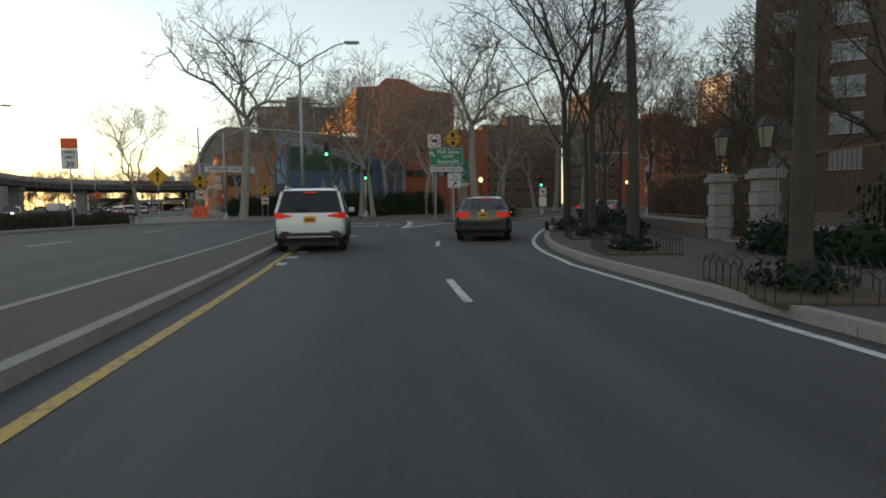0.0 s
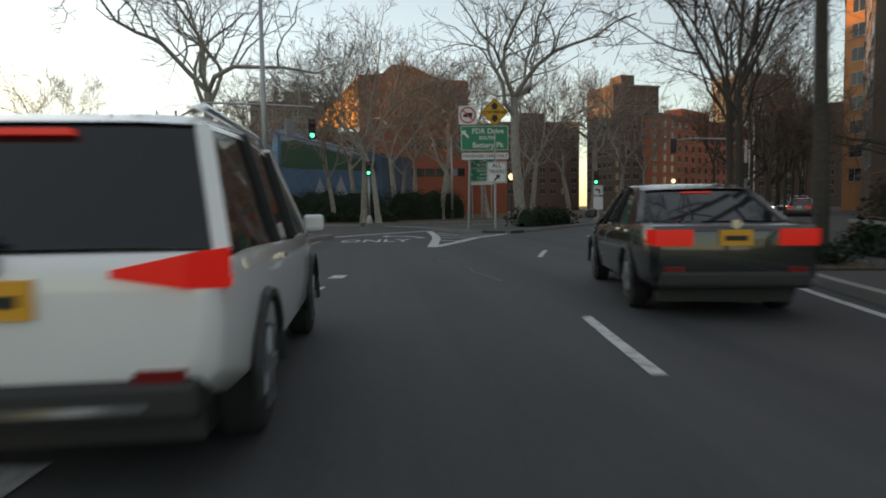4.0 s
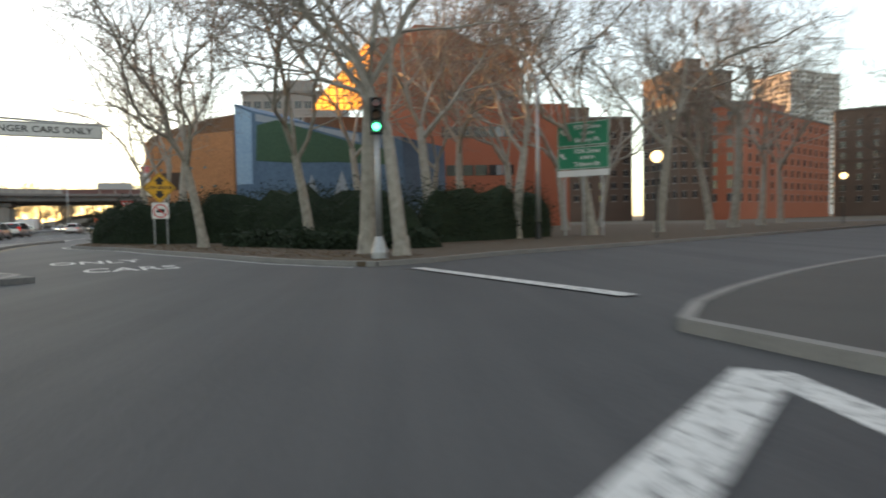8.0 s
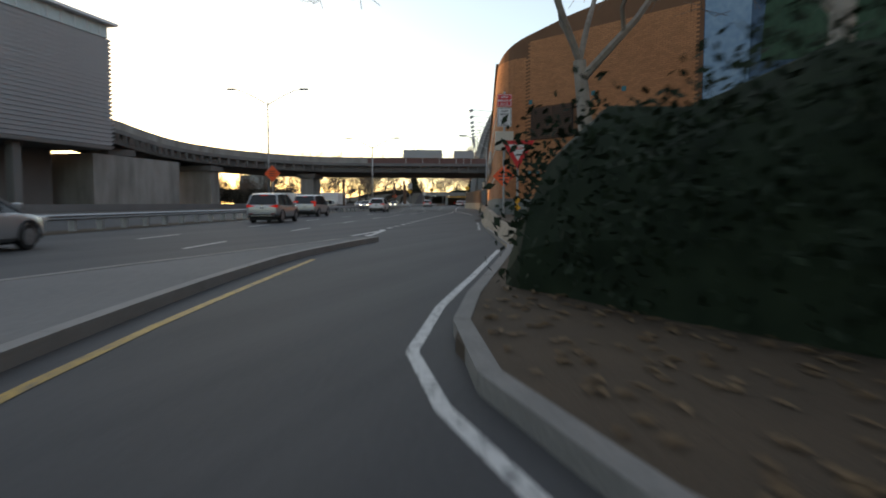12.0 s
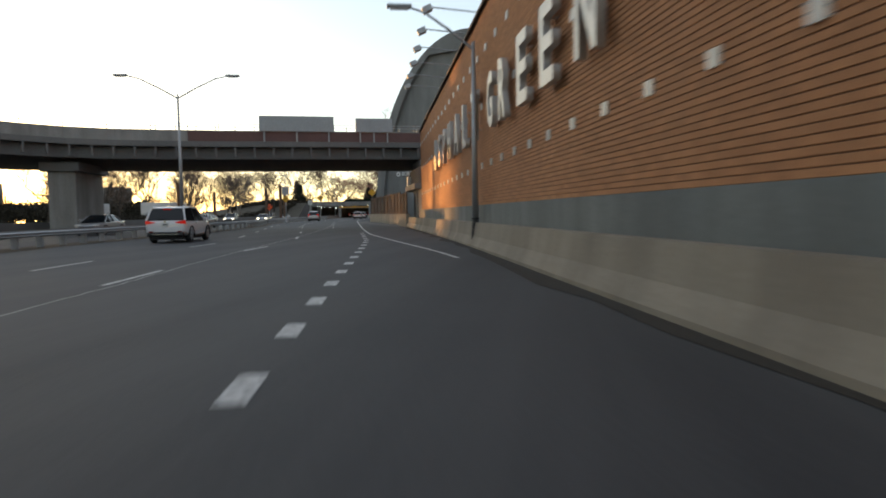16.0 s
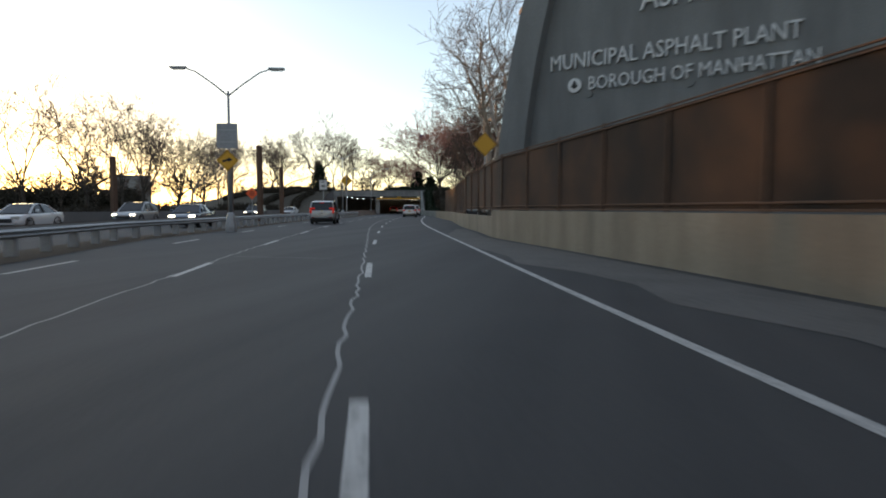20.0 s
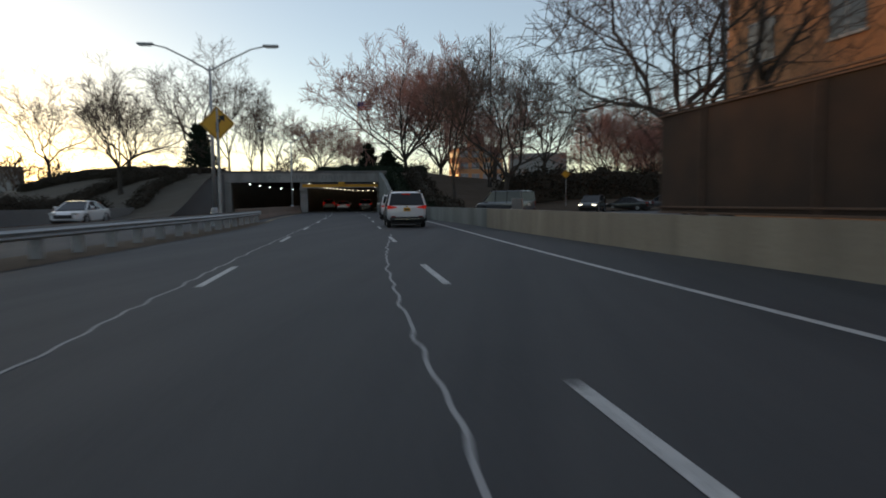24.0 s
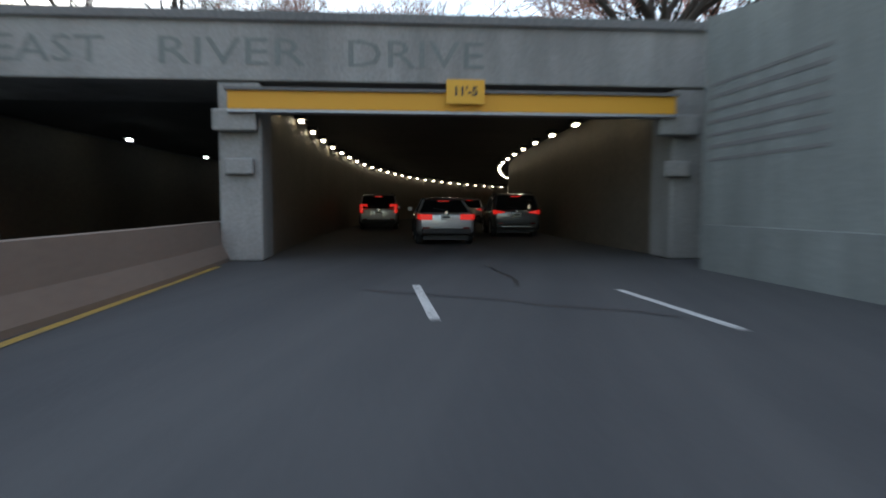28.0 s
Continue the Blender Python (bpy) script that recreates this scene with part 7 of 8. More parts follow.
# ---- gate piers, railings and hedges of the garden ----
def gate_pier(x, y, head):
    o = thing("gate_pier", "pale rusticated stone gate pier", "pier", pose(x, y, 0.13, 0, 0, head), group="gate piers")
    for i in range(5):
        part("stone_course", M().box(-0.24 - 0.03 * (i % 2), -0.24 - 0.03 * (i % 2), 0.32 * i + 0.004, 0.24 + 0.03 * (i % 2), 0.24 + 0.03 * (i % 2), 0.32 * i + 0.316), STONE_PALE, o, bevel=0.02)
    part("capital", M().box(-0.34, -0.34, 1.602, 0.34, 0.34, 1.74).box(-0.28, -0.28, 1.742, 0.28, 0.28, 1.84), STONE_PALE, o, bevel=0.015)
    g = thing("lantern", "square lantern with pale glass on the gate pier", "lantern", pose(x, y, 0.13, 0, 0, head), group="lanterns")
    part("stem", M().tube([(0, 0, 1.842), (0, 0, 1.95), (0, 0, 2.3), (0, 0, 2.34)], [0.12, 0.035, 0.035, 0.09], 8), DARK, g)
    part("glass", M().loft([[(a * 0.09, b * 0.09, 2.36) for a, b in ((-1, -1), (1, -1), (1, 1), (-1, 1))], [(a * 0.14, b * 0.14, 2.86) for a, b in ((-1, -1), (1, -1), (1, 1), (-1, 1))]]), LANTERN, g)
    for a, b in ((-1, -1), (1, -1), (1, 1), (-1, 1)):
        part("bar", M().tube([(a * 0.095, b * 0.095, 2.35), (a * 0.145, b * 0.145, 2.87)], 0.014, 5), DARK, g)
    part("cap", M().loft([[(a * 0.19, b * 0.19, 2.87) for a, b in ((-1, -1), (1, -1), (1, 1), (-1, 1))], [(a * 0.1, b * 0.1, 3.03) for a, b in ((-1, -1), (1, -1), (1, 1), (-1, 1))], [(a * 0.02, b * 0.02, 3.12) for a, b in ((-1, -1), (1, -1), (1, 1), (-1, 1))]]), DARK, g)


gate_pier(9.84, 16.85, -8)
gate_pier(9.52, 14.35, -8)


def railing(a, b, z0, z1, label, gap=0.16, thick=0.011):
    o = thing("railing", label, "railing", group="garden railings")
    a, b = Vector(a), Vector(b)
    d = b - a
    n_ = int(d.length / gap)
    part("low_wall", M().beam((a.x, a.y, z0 * 0.5 + 0.05), (b.x, b.y, z0 * 0.5 + 0.05), 0.32, z0 - 0.06), BRICK_BROWN, o)
    part("coping", M().beam((a.x, a.y, z0 + 0.06), (b.x, b.y, z0 + 0.06), 0.4, 0.1), STONE_PALE, o, "pale stone coping")
    for z in (z0 + 0.2, z1 - 0.15):
        part("rail", M().beam((a.x, a.y, z), (b.x, b.y, z), 0.03, 0.04), RUST, o)
    bar = mesh_of("bar", M().tube([(0, 0, z0 + 0.1), (0, 0, z1)], thick, 4))
    bar.materials.append(RUST)
    for i in range(n_):
        q = a + d * (i + 0.5) / n_
        p = part("bar", bar, RUST, o)
        p.location = (q.x, q.y, 0)


railing((9.9, 17.4), (11.7, 25.6), 0.55, 2.2, "brown iron railing on a low wall")
railing((11.75, 25.7), (15.6, 33.0), 0.55, 2.2, "brown iron railing on a low wall", gap=0.22)
railing((8.3, -2.0), (9.4, 13.8), 0.55, 2.35, "brown iron railing on a low wall", gap=0.14)
railing((9.55, 14.9), (9.8, 16.3), 0.05, 2.0, "iron gate between the stone piers", gap=0.12)
for x, y in ((5.05, 6.9), (5.75, 13.3), (6.85, 18.9), (7.7, 24.2), (9.6, 29.8), (12.2, 34.6), (15.2, 39.6)):
    o = thing("tree_pit", "bare soil tree pit with a low hooped edging", "tree pit", pose(x, y, 0.13, 0, 0, -12), group="tree pits")
    part("soil", M().slab([(-0.75, -1.15), (0.75, -1.15), (0.75, 1.15), (-0.75, 1.15)], -0.02, 0.03), LITTER, o)
    for x0, y0, x1, y1 in ((-0.75, -1.15, 0.75, -1.15), (0.75, -1.15, 0.75, 1.15), (-0.75, -1.15, -0.75, 1.15), (-0.75, 1.15, 0.75, 1.15)):
        n_ = int(math.hypot(x1 - x0, y1 - y0) / 0.25)
        hoops = M()
        for i in range(n_):
            a, b = Vector((x0, y0)).lerp(Vector((x1, y1)), i / n_), Vector((x0, y0)).lerp(Vector((x1, y1)), (i + 1) / n_)
            c = (a + b) / 2
            hoops.tube([(a.x, a.y, 0), (a.x, a.y, 0.26), (c.x, c.y, 0.36), (b.x, b.y, 0.26), (b.x, b.y, 0)], 0.009, 4, cap=False)
        part("edging", hoops, DARK, o)
    part("ground_cover", leafy(0, 0, 0.16, 0.62, 1.0, 0.26, 520, 0.05, random.Random(int(y))), LEAF, o, "low dark ivy")

# ---- river side: far carriageway wall, piles, shore ----
FAR = curve([(-48.0, -40.0), (-52.0, 40.0), (-56.0, 80.0), (-62.0, 118.0), (-70.0, 150.0), (-76.0, 180.0), (-84.0, 200.0), (-98.0, 232.0), (-110.0, 258.0), (-121.0, 282.0)])
structure("river_wall", wall_run(M(), FAR, -0.3, 0.35, 0.0, 0.95), CONC_D, "low dark wall on the river side of the highway", "wall")
water = M().add([(-1600, -800, -0.035), (-110, -800, -0.035), (-150, 150, -0.035), (-190, 330, -0.035), (-420, 900, -0.035), (-1600, 1500, -0.035)], [(0, 1, 2, 3, 4, 5)])
structure("river", water, WATER, "grey river water", "water")
hedge([(-92.0, 212.0), (-100.0, 229.0), (-108.0, 246.0)], 2.0, 1.5, "dark scrub behind the river wall", mat=LEAF_B)
hedge([(-76.0, 176.0), (-82.0, 192.0), (-90.0, 207.0)], 2.0, 1.7, "dark scrub behind the river wall", mat=LEAF_B)
hedge([(-111.0, 251.0), (-118.0, 266.0), (-124.0, 280.0)], 2.2, 2.2, "dark scrub behind the river wall", mat=LEAF_B)
for x, y, h in ((-87.0, 226.0, 6.4), (-84.8, 227.4, 7.0), (-93.0, 219.0, 5.6), (-96.0, 245.0, 6.4), (-80.0, 196.0, 6.0)):
    o = thing("steel_pile", "dark upright steel pile by the river", "pile", pose(x, y, 0), group="piles by the river")
    part("shaft", M().box(-0.2, -0.2, -0.1, 0.2, 0.2, h), RUST, o, bevel=0.02)
for x, y, w, h, head in ((-84.0, 196.0, 4.2, 2.6, 15), (-82.0, 178.0, 3.0, 2.2, 10)):
    o = thing("site_trailer", "white box trailer parked on the river side", "trailer", pose(x, y, 0, 0, 0, head))
    part("box", M().box(-w / 2, 0, 0.7, w / 2, 6.0, 0.7 + h), S_WHITE, o, bevel=0.05)
    for x_ in (-0.9, 0.9):
        part("wheel", M().tube([(x_ - 0.12, 1.5, 0.4), (x_ + 0.12, 1.5, 0.4)], 0.4, 14), TYRE, o)
rs = random.Random(77)
# first block, out of view, is added to keep sun off the hall
for az, dist, w, h in ((50.3, 367, 44, 20), (2.0, 420, 30, 26), (62.0, 520, 24, 34), (38.0, 640, 30, 30), (70.0, 430, 40, 16), (55.0, 560, 26, 20)):
    a = radians(az)
    o = thing("far_building", "plain far shore block added as backdrop and sun screen", "building", pose(-40 - math.sin(a) * dist, 150 + math.cos(a) * dist, 0, 0, 0, az), group="far shore buildings", kind="structure")
    part("wall", M().box(-w / 2, 0, -1, w / 2, 12, h), STONE_GREY, o)
fw, ft = tree_mesh(seed=91, height=13, width=1.2, fork=2.4, thick=0.3, limbs=6, up=0.35, wild=0.2, twigs=0.5, fine=0.06)
far_v = [tuple(v_.co) for me_ in (fw, ft) for v_ in me_.vertices]
far_f = [tuple(p_.vertices) for p_ in fw.polygons] + [tuple(i_ + len(fw.vertices) for i_ in p_.vertices) for p_ in ft.polygons]
woods, scrub = M(), M()
for i in range(84):
    a = radians(-8 + i * 1.0 + rs.uniform(-0.4, 0.4))
    dist = rs.uniform(250, 380)
    x, y = -40 - math.sin(a) * dist, 150 + math.cos(a) * dist
    az_ = math.degrees(a)
    m4 = pose(x, y, 0, 0, 0, rs.uniform(0, 360)) @ Matrix.Scale(rs.uniform(0.85, 1.15), 4)
    # scrub made taller towards the sun, to hold it off the road
    tall_ = 36 < az_ < 58
    # trees left out in one gap so the sun reaches the brick wall
    if (i % 2 == 0 or 37 < az_ < 60) and not 44.2 < az_ < 47.2:
        woods.add([m4 @ Vector(q_) for q_ in far_v], far_f)
    lm = leafy(x + rs.uniform(-3, 3), y - 6, 3.6 if tall_ else 1.4, 6.5, 3.0, rs.uniform(5.4, 6.6) if tall_ else rs.uniform(2.4, 4.0), 620 if tall_ else 330, 0.5, rs)
    scrub.add(lm.v, lm.f)
# extra dense row added to shade the road and barrier
for az_ in np.arange(37.0, 60.0, 0.4):
    a = radians(az_)
    lm = leafy(-40 - math.sin(a) * 300, 150 + math.cos(a) * 300, 4.4, 4.5, 2.5, rs.uniform(5.0, 5.6), 620, 0.6, rs)
    scrub.add(lm.v, lm.f)
single("far_woods", woods, TWIG, "hazy belt of bare trees in the distance", "woods", kind="stuff")
single("far_scrub", scrub, LEAF_B, "dark undergrowth below the distant trees, thickened to screen the low sun", "scrub", kind="stuff")


# ---- vehicles ----
def wheel(o, x, y, r, w):
    t = part("wheel", M().tube([(x - w / 2, y, r), (x - w / 2 + 0.03, y, r), (x + w / 2 - 0.03, y, r), (x + w / 2, y, r)], [r - 0.04, r, r, r - 0.04], 22), TYRE, o, smooth=False)
    sx = 1 if x > 0 else -1
    m = M().tube([(x + sx * (w / 2 + 0.003), y, r), (x + sx * (w / 2 + 0.008), y, r)], r * 0.64, 20)
    for k in range(5):
        a = k * 2 * math.pi / 5
        m.beam((x + sx * (w / 2 + 0.015), y + math.cos(a) * 0.03, r + math.sin(a) * 0.03), (x + sx * (w / 2 + 0.015), y + math.cos(a) * r * 0.6, r + math.sin(a) * r * 0.6), 0.012, 0.07)
    part("rim", m, RIM, t)


SHAPES = {
    # stations of the lower body: y, half width, low z, belt z; of the cabin: y, low z, high z, low half width, high half width
    "suv": dict(l=4.6, body=((0.0, 0.80, 0.52, 0.98), (0.06, 0.87, 0.44, 1.03), (0.4, 0.915, 0.34, 1.06), (1.2, 0.925, 0.28, 1.04), (2.6, 0.925, 0.28, 1.01), (3.4, 0.92, 0.28, 1.0), (3.9, 0.905, 0.30, 0.97), (4.35, 0.85, 0.34, 0.87), (4.58, 0.74, 0.42, 0.74)), cabin=((0.10, 1.02, 1.04, 0.86, 0.85), (0.42, 1.05, 1.58, 0.89, 0.72), (0.62, 1.05, 1.645, 0.89, 0.69), (1.6, 1.03, 1.68, 0.89, 0.70), (2.35, 1.01, 1.64, 0.89, 0.70), (3.35, 1.0, 1.03, 0.87, 0.80)), wheels=(0.86, 3.6), r=0.35, tail=0.96, glass_rear=(0.12, 0.42)),
    "sedan": dict(l=4.8, body=((0.0, 0.76, 0.46, 0.92), (0.08, 0.84, 0.36, 0.98), (0.5, 0.895, 0.28, 1.0), (1.2, 0.905, 0.24, 0.97), (2.6, 0.905, 0.22, 0.93), (3.5, 0.90, 0.22, 0.92), (4.1, 0.88, 0.24, 0.86), (4.55, 0.80, 0.28, 0.76), (4.78, 0.68, 0.36, 0.62)), cabin=((0.75, 0.985, 1.0, 0.80, 0.78), (1.45, 0.96, 1.36, 0.84, 0.62), (1.8, 0.95, 1.43, 0.85, 0.60), (2.4, 0.94, 1.45, 0.86, 0.61), (2.8, 0.93, 1.41, 0.86, 0.61), (3.75, 0.91, 0.93, 0.84, 0.76)), wheels=(0.98, 3.85), r=0.33, tail=0.86, glass_rear=(0.8, 1.45)),
    "minivan": dict(l=5.0, body=((0.0, 0.84, 0.5, 1.0), (0.06, 0.91, 0.42, 1.05), (0.4, 0.95, 0.32, 1.06), (1.4, 0.96, 0.26, 1.04), (3.0, 0.96, 0.26, 1.0), (3.9, 0.95, 0.26, 0.97), (4.4, 0.92, 0.28, 0.93), (4.8, 0.84, 0.34, 0.84), (4.98, 0.74, 0.42, 0.72)), cabin=((0.08, 1.03, 1.05, 0.90, 0.89), (0.25, 1.05, 1.66, 0.93, 0.78), (0.5, 1.05, 1.74, 0.93, 0.76), (2.0, 1.03, 1.77, 0.93, 0.77), (2.9, 1.0, 1.72, 0.92, 0.77), (4.0, 0.97, 1.0, 0.90, 0.84)), wheels=(1.0, 3.95), r=0.34, tail=1.05, glass_rear=(0.1, 0.26)),
    "van": dict(l=5.6, body=((0.0, 0.95, 0.5, 1.2), (0.06, 0.99, 0.42, 1.22), (0.4, 1.0, 0.36, 1.22), (2.0, 1.0, 0.32, 1.2), (3.9, 1.0, 0.32, 1.16), (4.6, 0.98, 0.34, 1.1), (5.2, 0.93, 0.38, 1.02), (5.5, 0.86, 0.44, 0.9)), cabin=((0.03, 1.2, 1.22, 0.97, 0.97), (0.1, 1.2, 2.0, 0.97, 0.90), (0.4, 1.2, 2.08, 0.97, 0.88), (3.0, 1.18, 2.1, 0.97, 0.88), (3.6, 1.16, 2.04, 0.96, 0.88), (4.6, 1.1, 1.14, 0.93, 0.88)), wheels=(1.1, 4.4), r=0.36, tail=1.0, glass_rear=(0.05, 0.12)),
}


def car(kind, paint, label, x, y, head, lights=True, plate_mat=None, front_lights=False, z=0.0):
    """A vehicle whose tail is at x, y and which points along the heading."""
    d = SHAPES[kind]
    o = thing("car" if kind != "van" else "van", label, "car" if kind != "van" else "van", pose(x, y, z, 0, 0, head), group="cars on the road")

    def ring(y_, w, lo, hi):
        return [(-w * 0.86, y_, lo), (w * 0.86, y_, lo), (w * 0.98, y_, lo + 0.1), (w, y_, (lo + hi) / 2), (w * 0.985, y_, hi - 0.14), (w * 0.95, y_, hi), (-w * 0.95, y_, hi), (-w * 0.985, y_, hi - 0.14), (-w, y_, (lo + hi) / 2), (-w * 0.98, y_, lo + 0.1)]

    m = M().loft([ring(*s_) for s_ in d["body"]])
    n_ = len(d["body"])
    m.f += [tuple(reversed(range(10))), tuple(range((n_ - 1) * 10, n_ * 10))]
    b = part("body", m, paint, o, smooth=False, bevel=0.025)
    b.data.shade_smooth()
    cab = d["cabin"]
    g = M().loft([[(-wl, y_, zl - 0.03), (-wh, y_, zh), (-wh * 0.6, y_, zh + 0.012), (wh * 0.6, y_, zh + 0.012), (wh, y_, zh), (wl, y_, zl - 0.03)] for y_, zl, zh, wl, wh in cab])
    part("glasshouse", g, CAR_GLASS, o)
    roof = M()
    top = [c for c in cab[1:-1]]
    rows_ = [[(-wh - 0.015, y_, zh - 0.04), (-wh + 0.01, y_, zh + 0.022), (-wh * 0.6, y_, zh + 0.035), (wh * 0.6, y_, zh + 0.035), (wh - 0.01, y_, zh + 0.022), (wh + 0.015, y_, zh - 0.04)] for y_, zl, zh, wl, wh in top]
    part("roof", roof.loft(rows_, close=False), paint, o, smooth=True)
    for sx in (-1, 1):
        for (a, c) in ((cab[0], cab[1]), (cab[-1], cab[-2])):
            part("pillar", M().beam((sx * a[3] * 1.0, a[0], a[1]), (sx * (c[4] + 0.005), c[0], c[2]), 0.07, 0.06), paint, o)
        for f_ in (0.36, 0.66):
            y_ = cab[1][0] + (cab[-1][0] - cab[1][0]) * f_
            zh = float(np.interp(y_, [c[0] for c in cab], [c[2] for c in cab]))
            wl = float(np.interp(y_, [c[0] for c in cab], [c[3] for c in cab]))
            wh = float(np.interp(y_, [c[0] for c in cab], [c[4] for c in cab]))
            part("pillar", M().beam((sx * (wl + 0.004), y_, 1.0), (sx * (wh + 0.006), y_, zh), 0.05, 0.06), TRIM, o)
        for y_ in d["wheels"]:
            wheel(o, sx * (d["body"][3][1] - 0.12), y_, d["r"], 0.22)
            arch_m = M()
            pts = [(sx * (d["body"][3][1] + 0.004), y_ + math.cos(a) * (d["r"] + 0.06), d["r"] + math.sin(a) * (d["r"] + 0.06)) for a in np.linspace(-0.15, math.pi + 0.15, 11)]
            part("wheel_arch", arch_m.tube(pts, 0.035, 5), TRIM, o)
        # lamps
        zt, w0 = d["tail"], d["body"][1][1]
        if kind == "suv":
            tl = M().loft([[(sx * w0 * 0.52, -0.015, zt - 0.02), (sx * w0 * 0.52, -0.015, zt + 0.01), (sx * w0 * 0.52, 0.06, zt + 0.01), (sx * w0 * 0.52, 0.06, zt - 0.02)], [(sx * w0 * 0.86, -0.03, zt - 0.07), (sx * w0 * 0.86, -0.03, zt + 0.07), (sx * w0 * 0.86, 0.1, zt + 0.07), (sx * w0 * 0.86, 0.1, zt - 0.07)], [(sx * (w0 + 0.03), 0.08, zt - 0.08), (sx * (w0 + 0.03), 0.08, zt + 0.09), (sx * (w0 + 0.0), 0.3, zt + 0.09), (sx * (w0 + 0.0), 0.3, zt - 0.02)]])
        else:
            hh = 0.22 if kind in ("minivan", "van") else 0.085
            tl = M().loft([[(sx * w0 * (0.84 if hh > 0.1 else 0.5), -0.012, zt - hh), (sx * w0 * (0.84 if hh > 0.1 else 0.5), -0.012, zt + hh), (sx * w0 * 0.6, 0.1, zt + hh), (sx * w0 * 0.6, 0.1, zt - hh)], [(sx * w0 * 0.94, -0.015, zt - hh), (sx * w0 * 0.94, -0.015, zt + hh), (sx * w0 * 0.9, 0.12, zt + hh), (sx * w0 * 0.9, 0.12, zt - hh)], [(sx * (w0 + 0.025), 0.1, zt - hh * 0.7), (sx * (w0 + 0.025), 0.1, zt + hh), (sx * w0, 0.28, zt + hh), (sx * w0, 0.28, zt - hh * 0.6)]])
        part("tail_light", tl, TAIL if lights else TAIL_OFF, o)
        part("reflector", M().box(sx * w0 * 0.72 - 0.1, -0.02, 0.50, sx * w0 * 0.72 + 0.1, 0.05, 0.56), TAIL_OFF, o)
        l_, w1 = d["l"], d["body"][-2][1]
        part("head_light", M().box(sx * w1 * 0.75 - 0.17, l_ - 0.28, 0.66, sx * w1 * 0.75 + 0.17, l_ - 0.02, 0.80), HEAD if front_lights else LAMP_GLASS, o, bevel=0.03)
        part("mirror", M().box(sx * 0.93, cab[-1][0] - 0.55, 1.02, sx * 1.1, cab[-1][0] - 0.4, 1.16), paint, o, bevel=0.03)
        part("door_handle", M().box(sx * 0.925 - 0.02, 1.45, 0.9, sx * 0.925 + 0.02, 1.62, 0.93), CHROME, o)
        if kind in ("suv", "minivan"):
            part("roof_rail", M().tube([(sx * 0.66, cab[2][0] - 0.1, cab[2][2] + 0.03), (sx * 0.66, cab[2][0] + 0.1, cab[2][2] + 0.085), (sx * 0.66, cab[-2][0] - 0.1, cab[-2][2] + 0.1), (sx * 0.66, cab[-2][0] + 0.1, cab[-2][2] + 0.03)], 0.022, 6), TRIM if paint is not PAINT_W else CHROME, o)
    w0 = d["body"][0][1]
    part("bumper", M().box(-w0 * 0.98, -0.035, 0.34, w0 * 0.98, 0.22, 0.52), TRIM, o, bevel=0.04)
    part("skid_strip", M().box(-w0 * 0.72, -0.05, 0.40, w0 * 0.72, -0.034, 0.43), CHROME if kind == "suv" else TRIM, o)
    pl = part("number_plate", M().box(-0.16, -0.025, 0.78, 0.16, -0.004, 0.94), plate_mat or PLATE_W, o)
    part("number_bar", M().box(-0.11, -0.03, 0.83, 0.11, -0.026, 0.88), S_BLACK, pl)
    part("badge", M().tube([(0, -0.02, 0.995), (0, 0.0, 0.995)], 0.05, 12), CHROME, o)
    a, c = cab[0], cab[1]
    part("rear_wiper", M().beam((0.0, a[0] - 0.02, a[2] + 0.06), (-0.35, a[0] + 0.03, a[2] + 0.12), 0.02, 0.02), TRIM, o)
    part("brake_light", M().box(-0.18, c[0] - 0.06, c[2] - 0.03, 0.18, c[0] - 0.02, c[2] + 0.0), TAIL if lights else TAIL_OFF, o)
    part("grille", M().box(-0.5, d["l"] - 0.06, 0.46, 0.5, d["l"] + 0.01, 0.66), TRIM, o)
    part("underbody", M().box(-w0 * 0.9, 0.3, 0.16, w0 * 0.9, d["l"] - 0.3, 0.4), TRIM, o)
    return o


car("suv", PAINT_W, "white compact SUV with lit tail lights and a yellow plate", -89.5, 270.0, 23.5, plate_mat=PLATE_Y)
car("suv", PAINT_W, "white compact SUV with lit tail lights and clean rear glass", -84.2, 257.4, 23.5, plate_mat=PLATE_Y)
car("suv", PAINT_W, "white compact SUV with lit tail lights beside the median", -1.55, 16.6, 0.5, plate_mat=PLATE_Y)
car("sedan", PAINT_K, "dark sedan with lit tail lights and a yellow plate", 3.6, 20.0, -12, plate_mat=PLATE_Y)
car("sedan", PAINT_K, "dark sedan with lit tail lights at the crossing", 18.4, 52.6, -38)
car("sedan", PAINT_S, "silver sedan with lit tail lights in the tunnel mouth", -111.4, 308.7, 24)
car("suv", PAINT_G, "dark grey crossover with lit tail lights in the tunnel", -110.6, 314.5, 22)
car("minivan", PAINT_S, "silver minivan with lit tail lights in the tunnel", -118.6, 319.0, 24)
car("suv", PAINT_W, "white SUV far inside the tunnel", -118.0, 332.0, 20)
car("sedan", PAINT_S, "silver sedan on the highway", -30.9, 82.0, 18)
car("suv", PAINT_S, "silver SUV on the highway", -37.8, 104.8, 16)
car("minivan", PAINT_S, "silver SUV in the outer lane", -44.1, 119.5, 15)
car("suv", PAINT_W, "white SUV in the outer lane", -48.8, 143.2, 15)
car("minivan", PAINT_S, "silver minivan in the middle lane beyond the overpass", -73.4, 220.6, 25)
car("sedan", PAINT_B, "dark blue car far along the highway", -78.6, 214.0, 205, lights=False, front_lights=True)
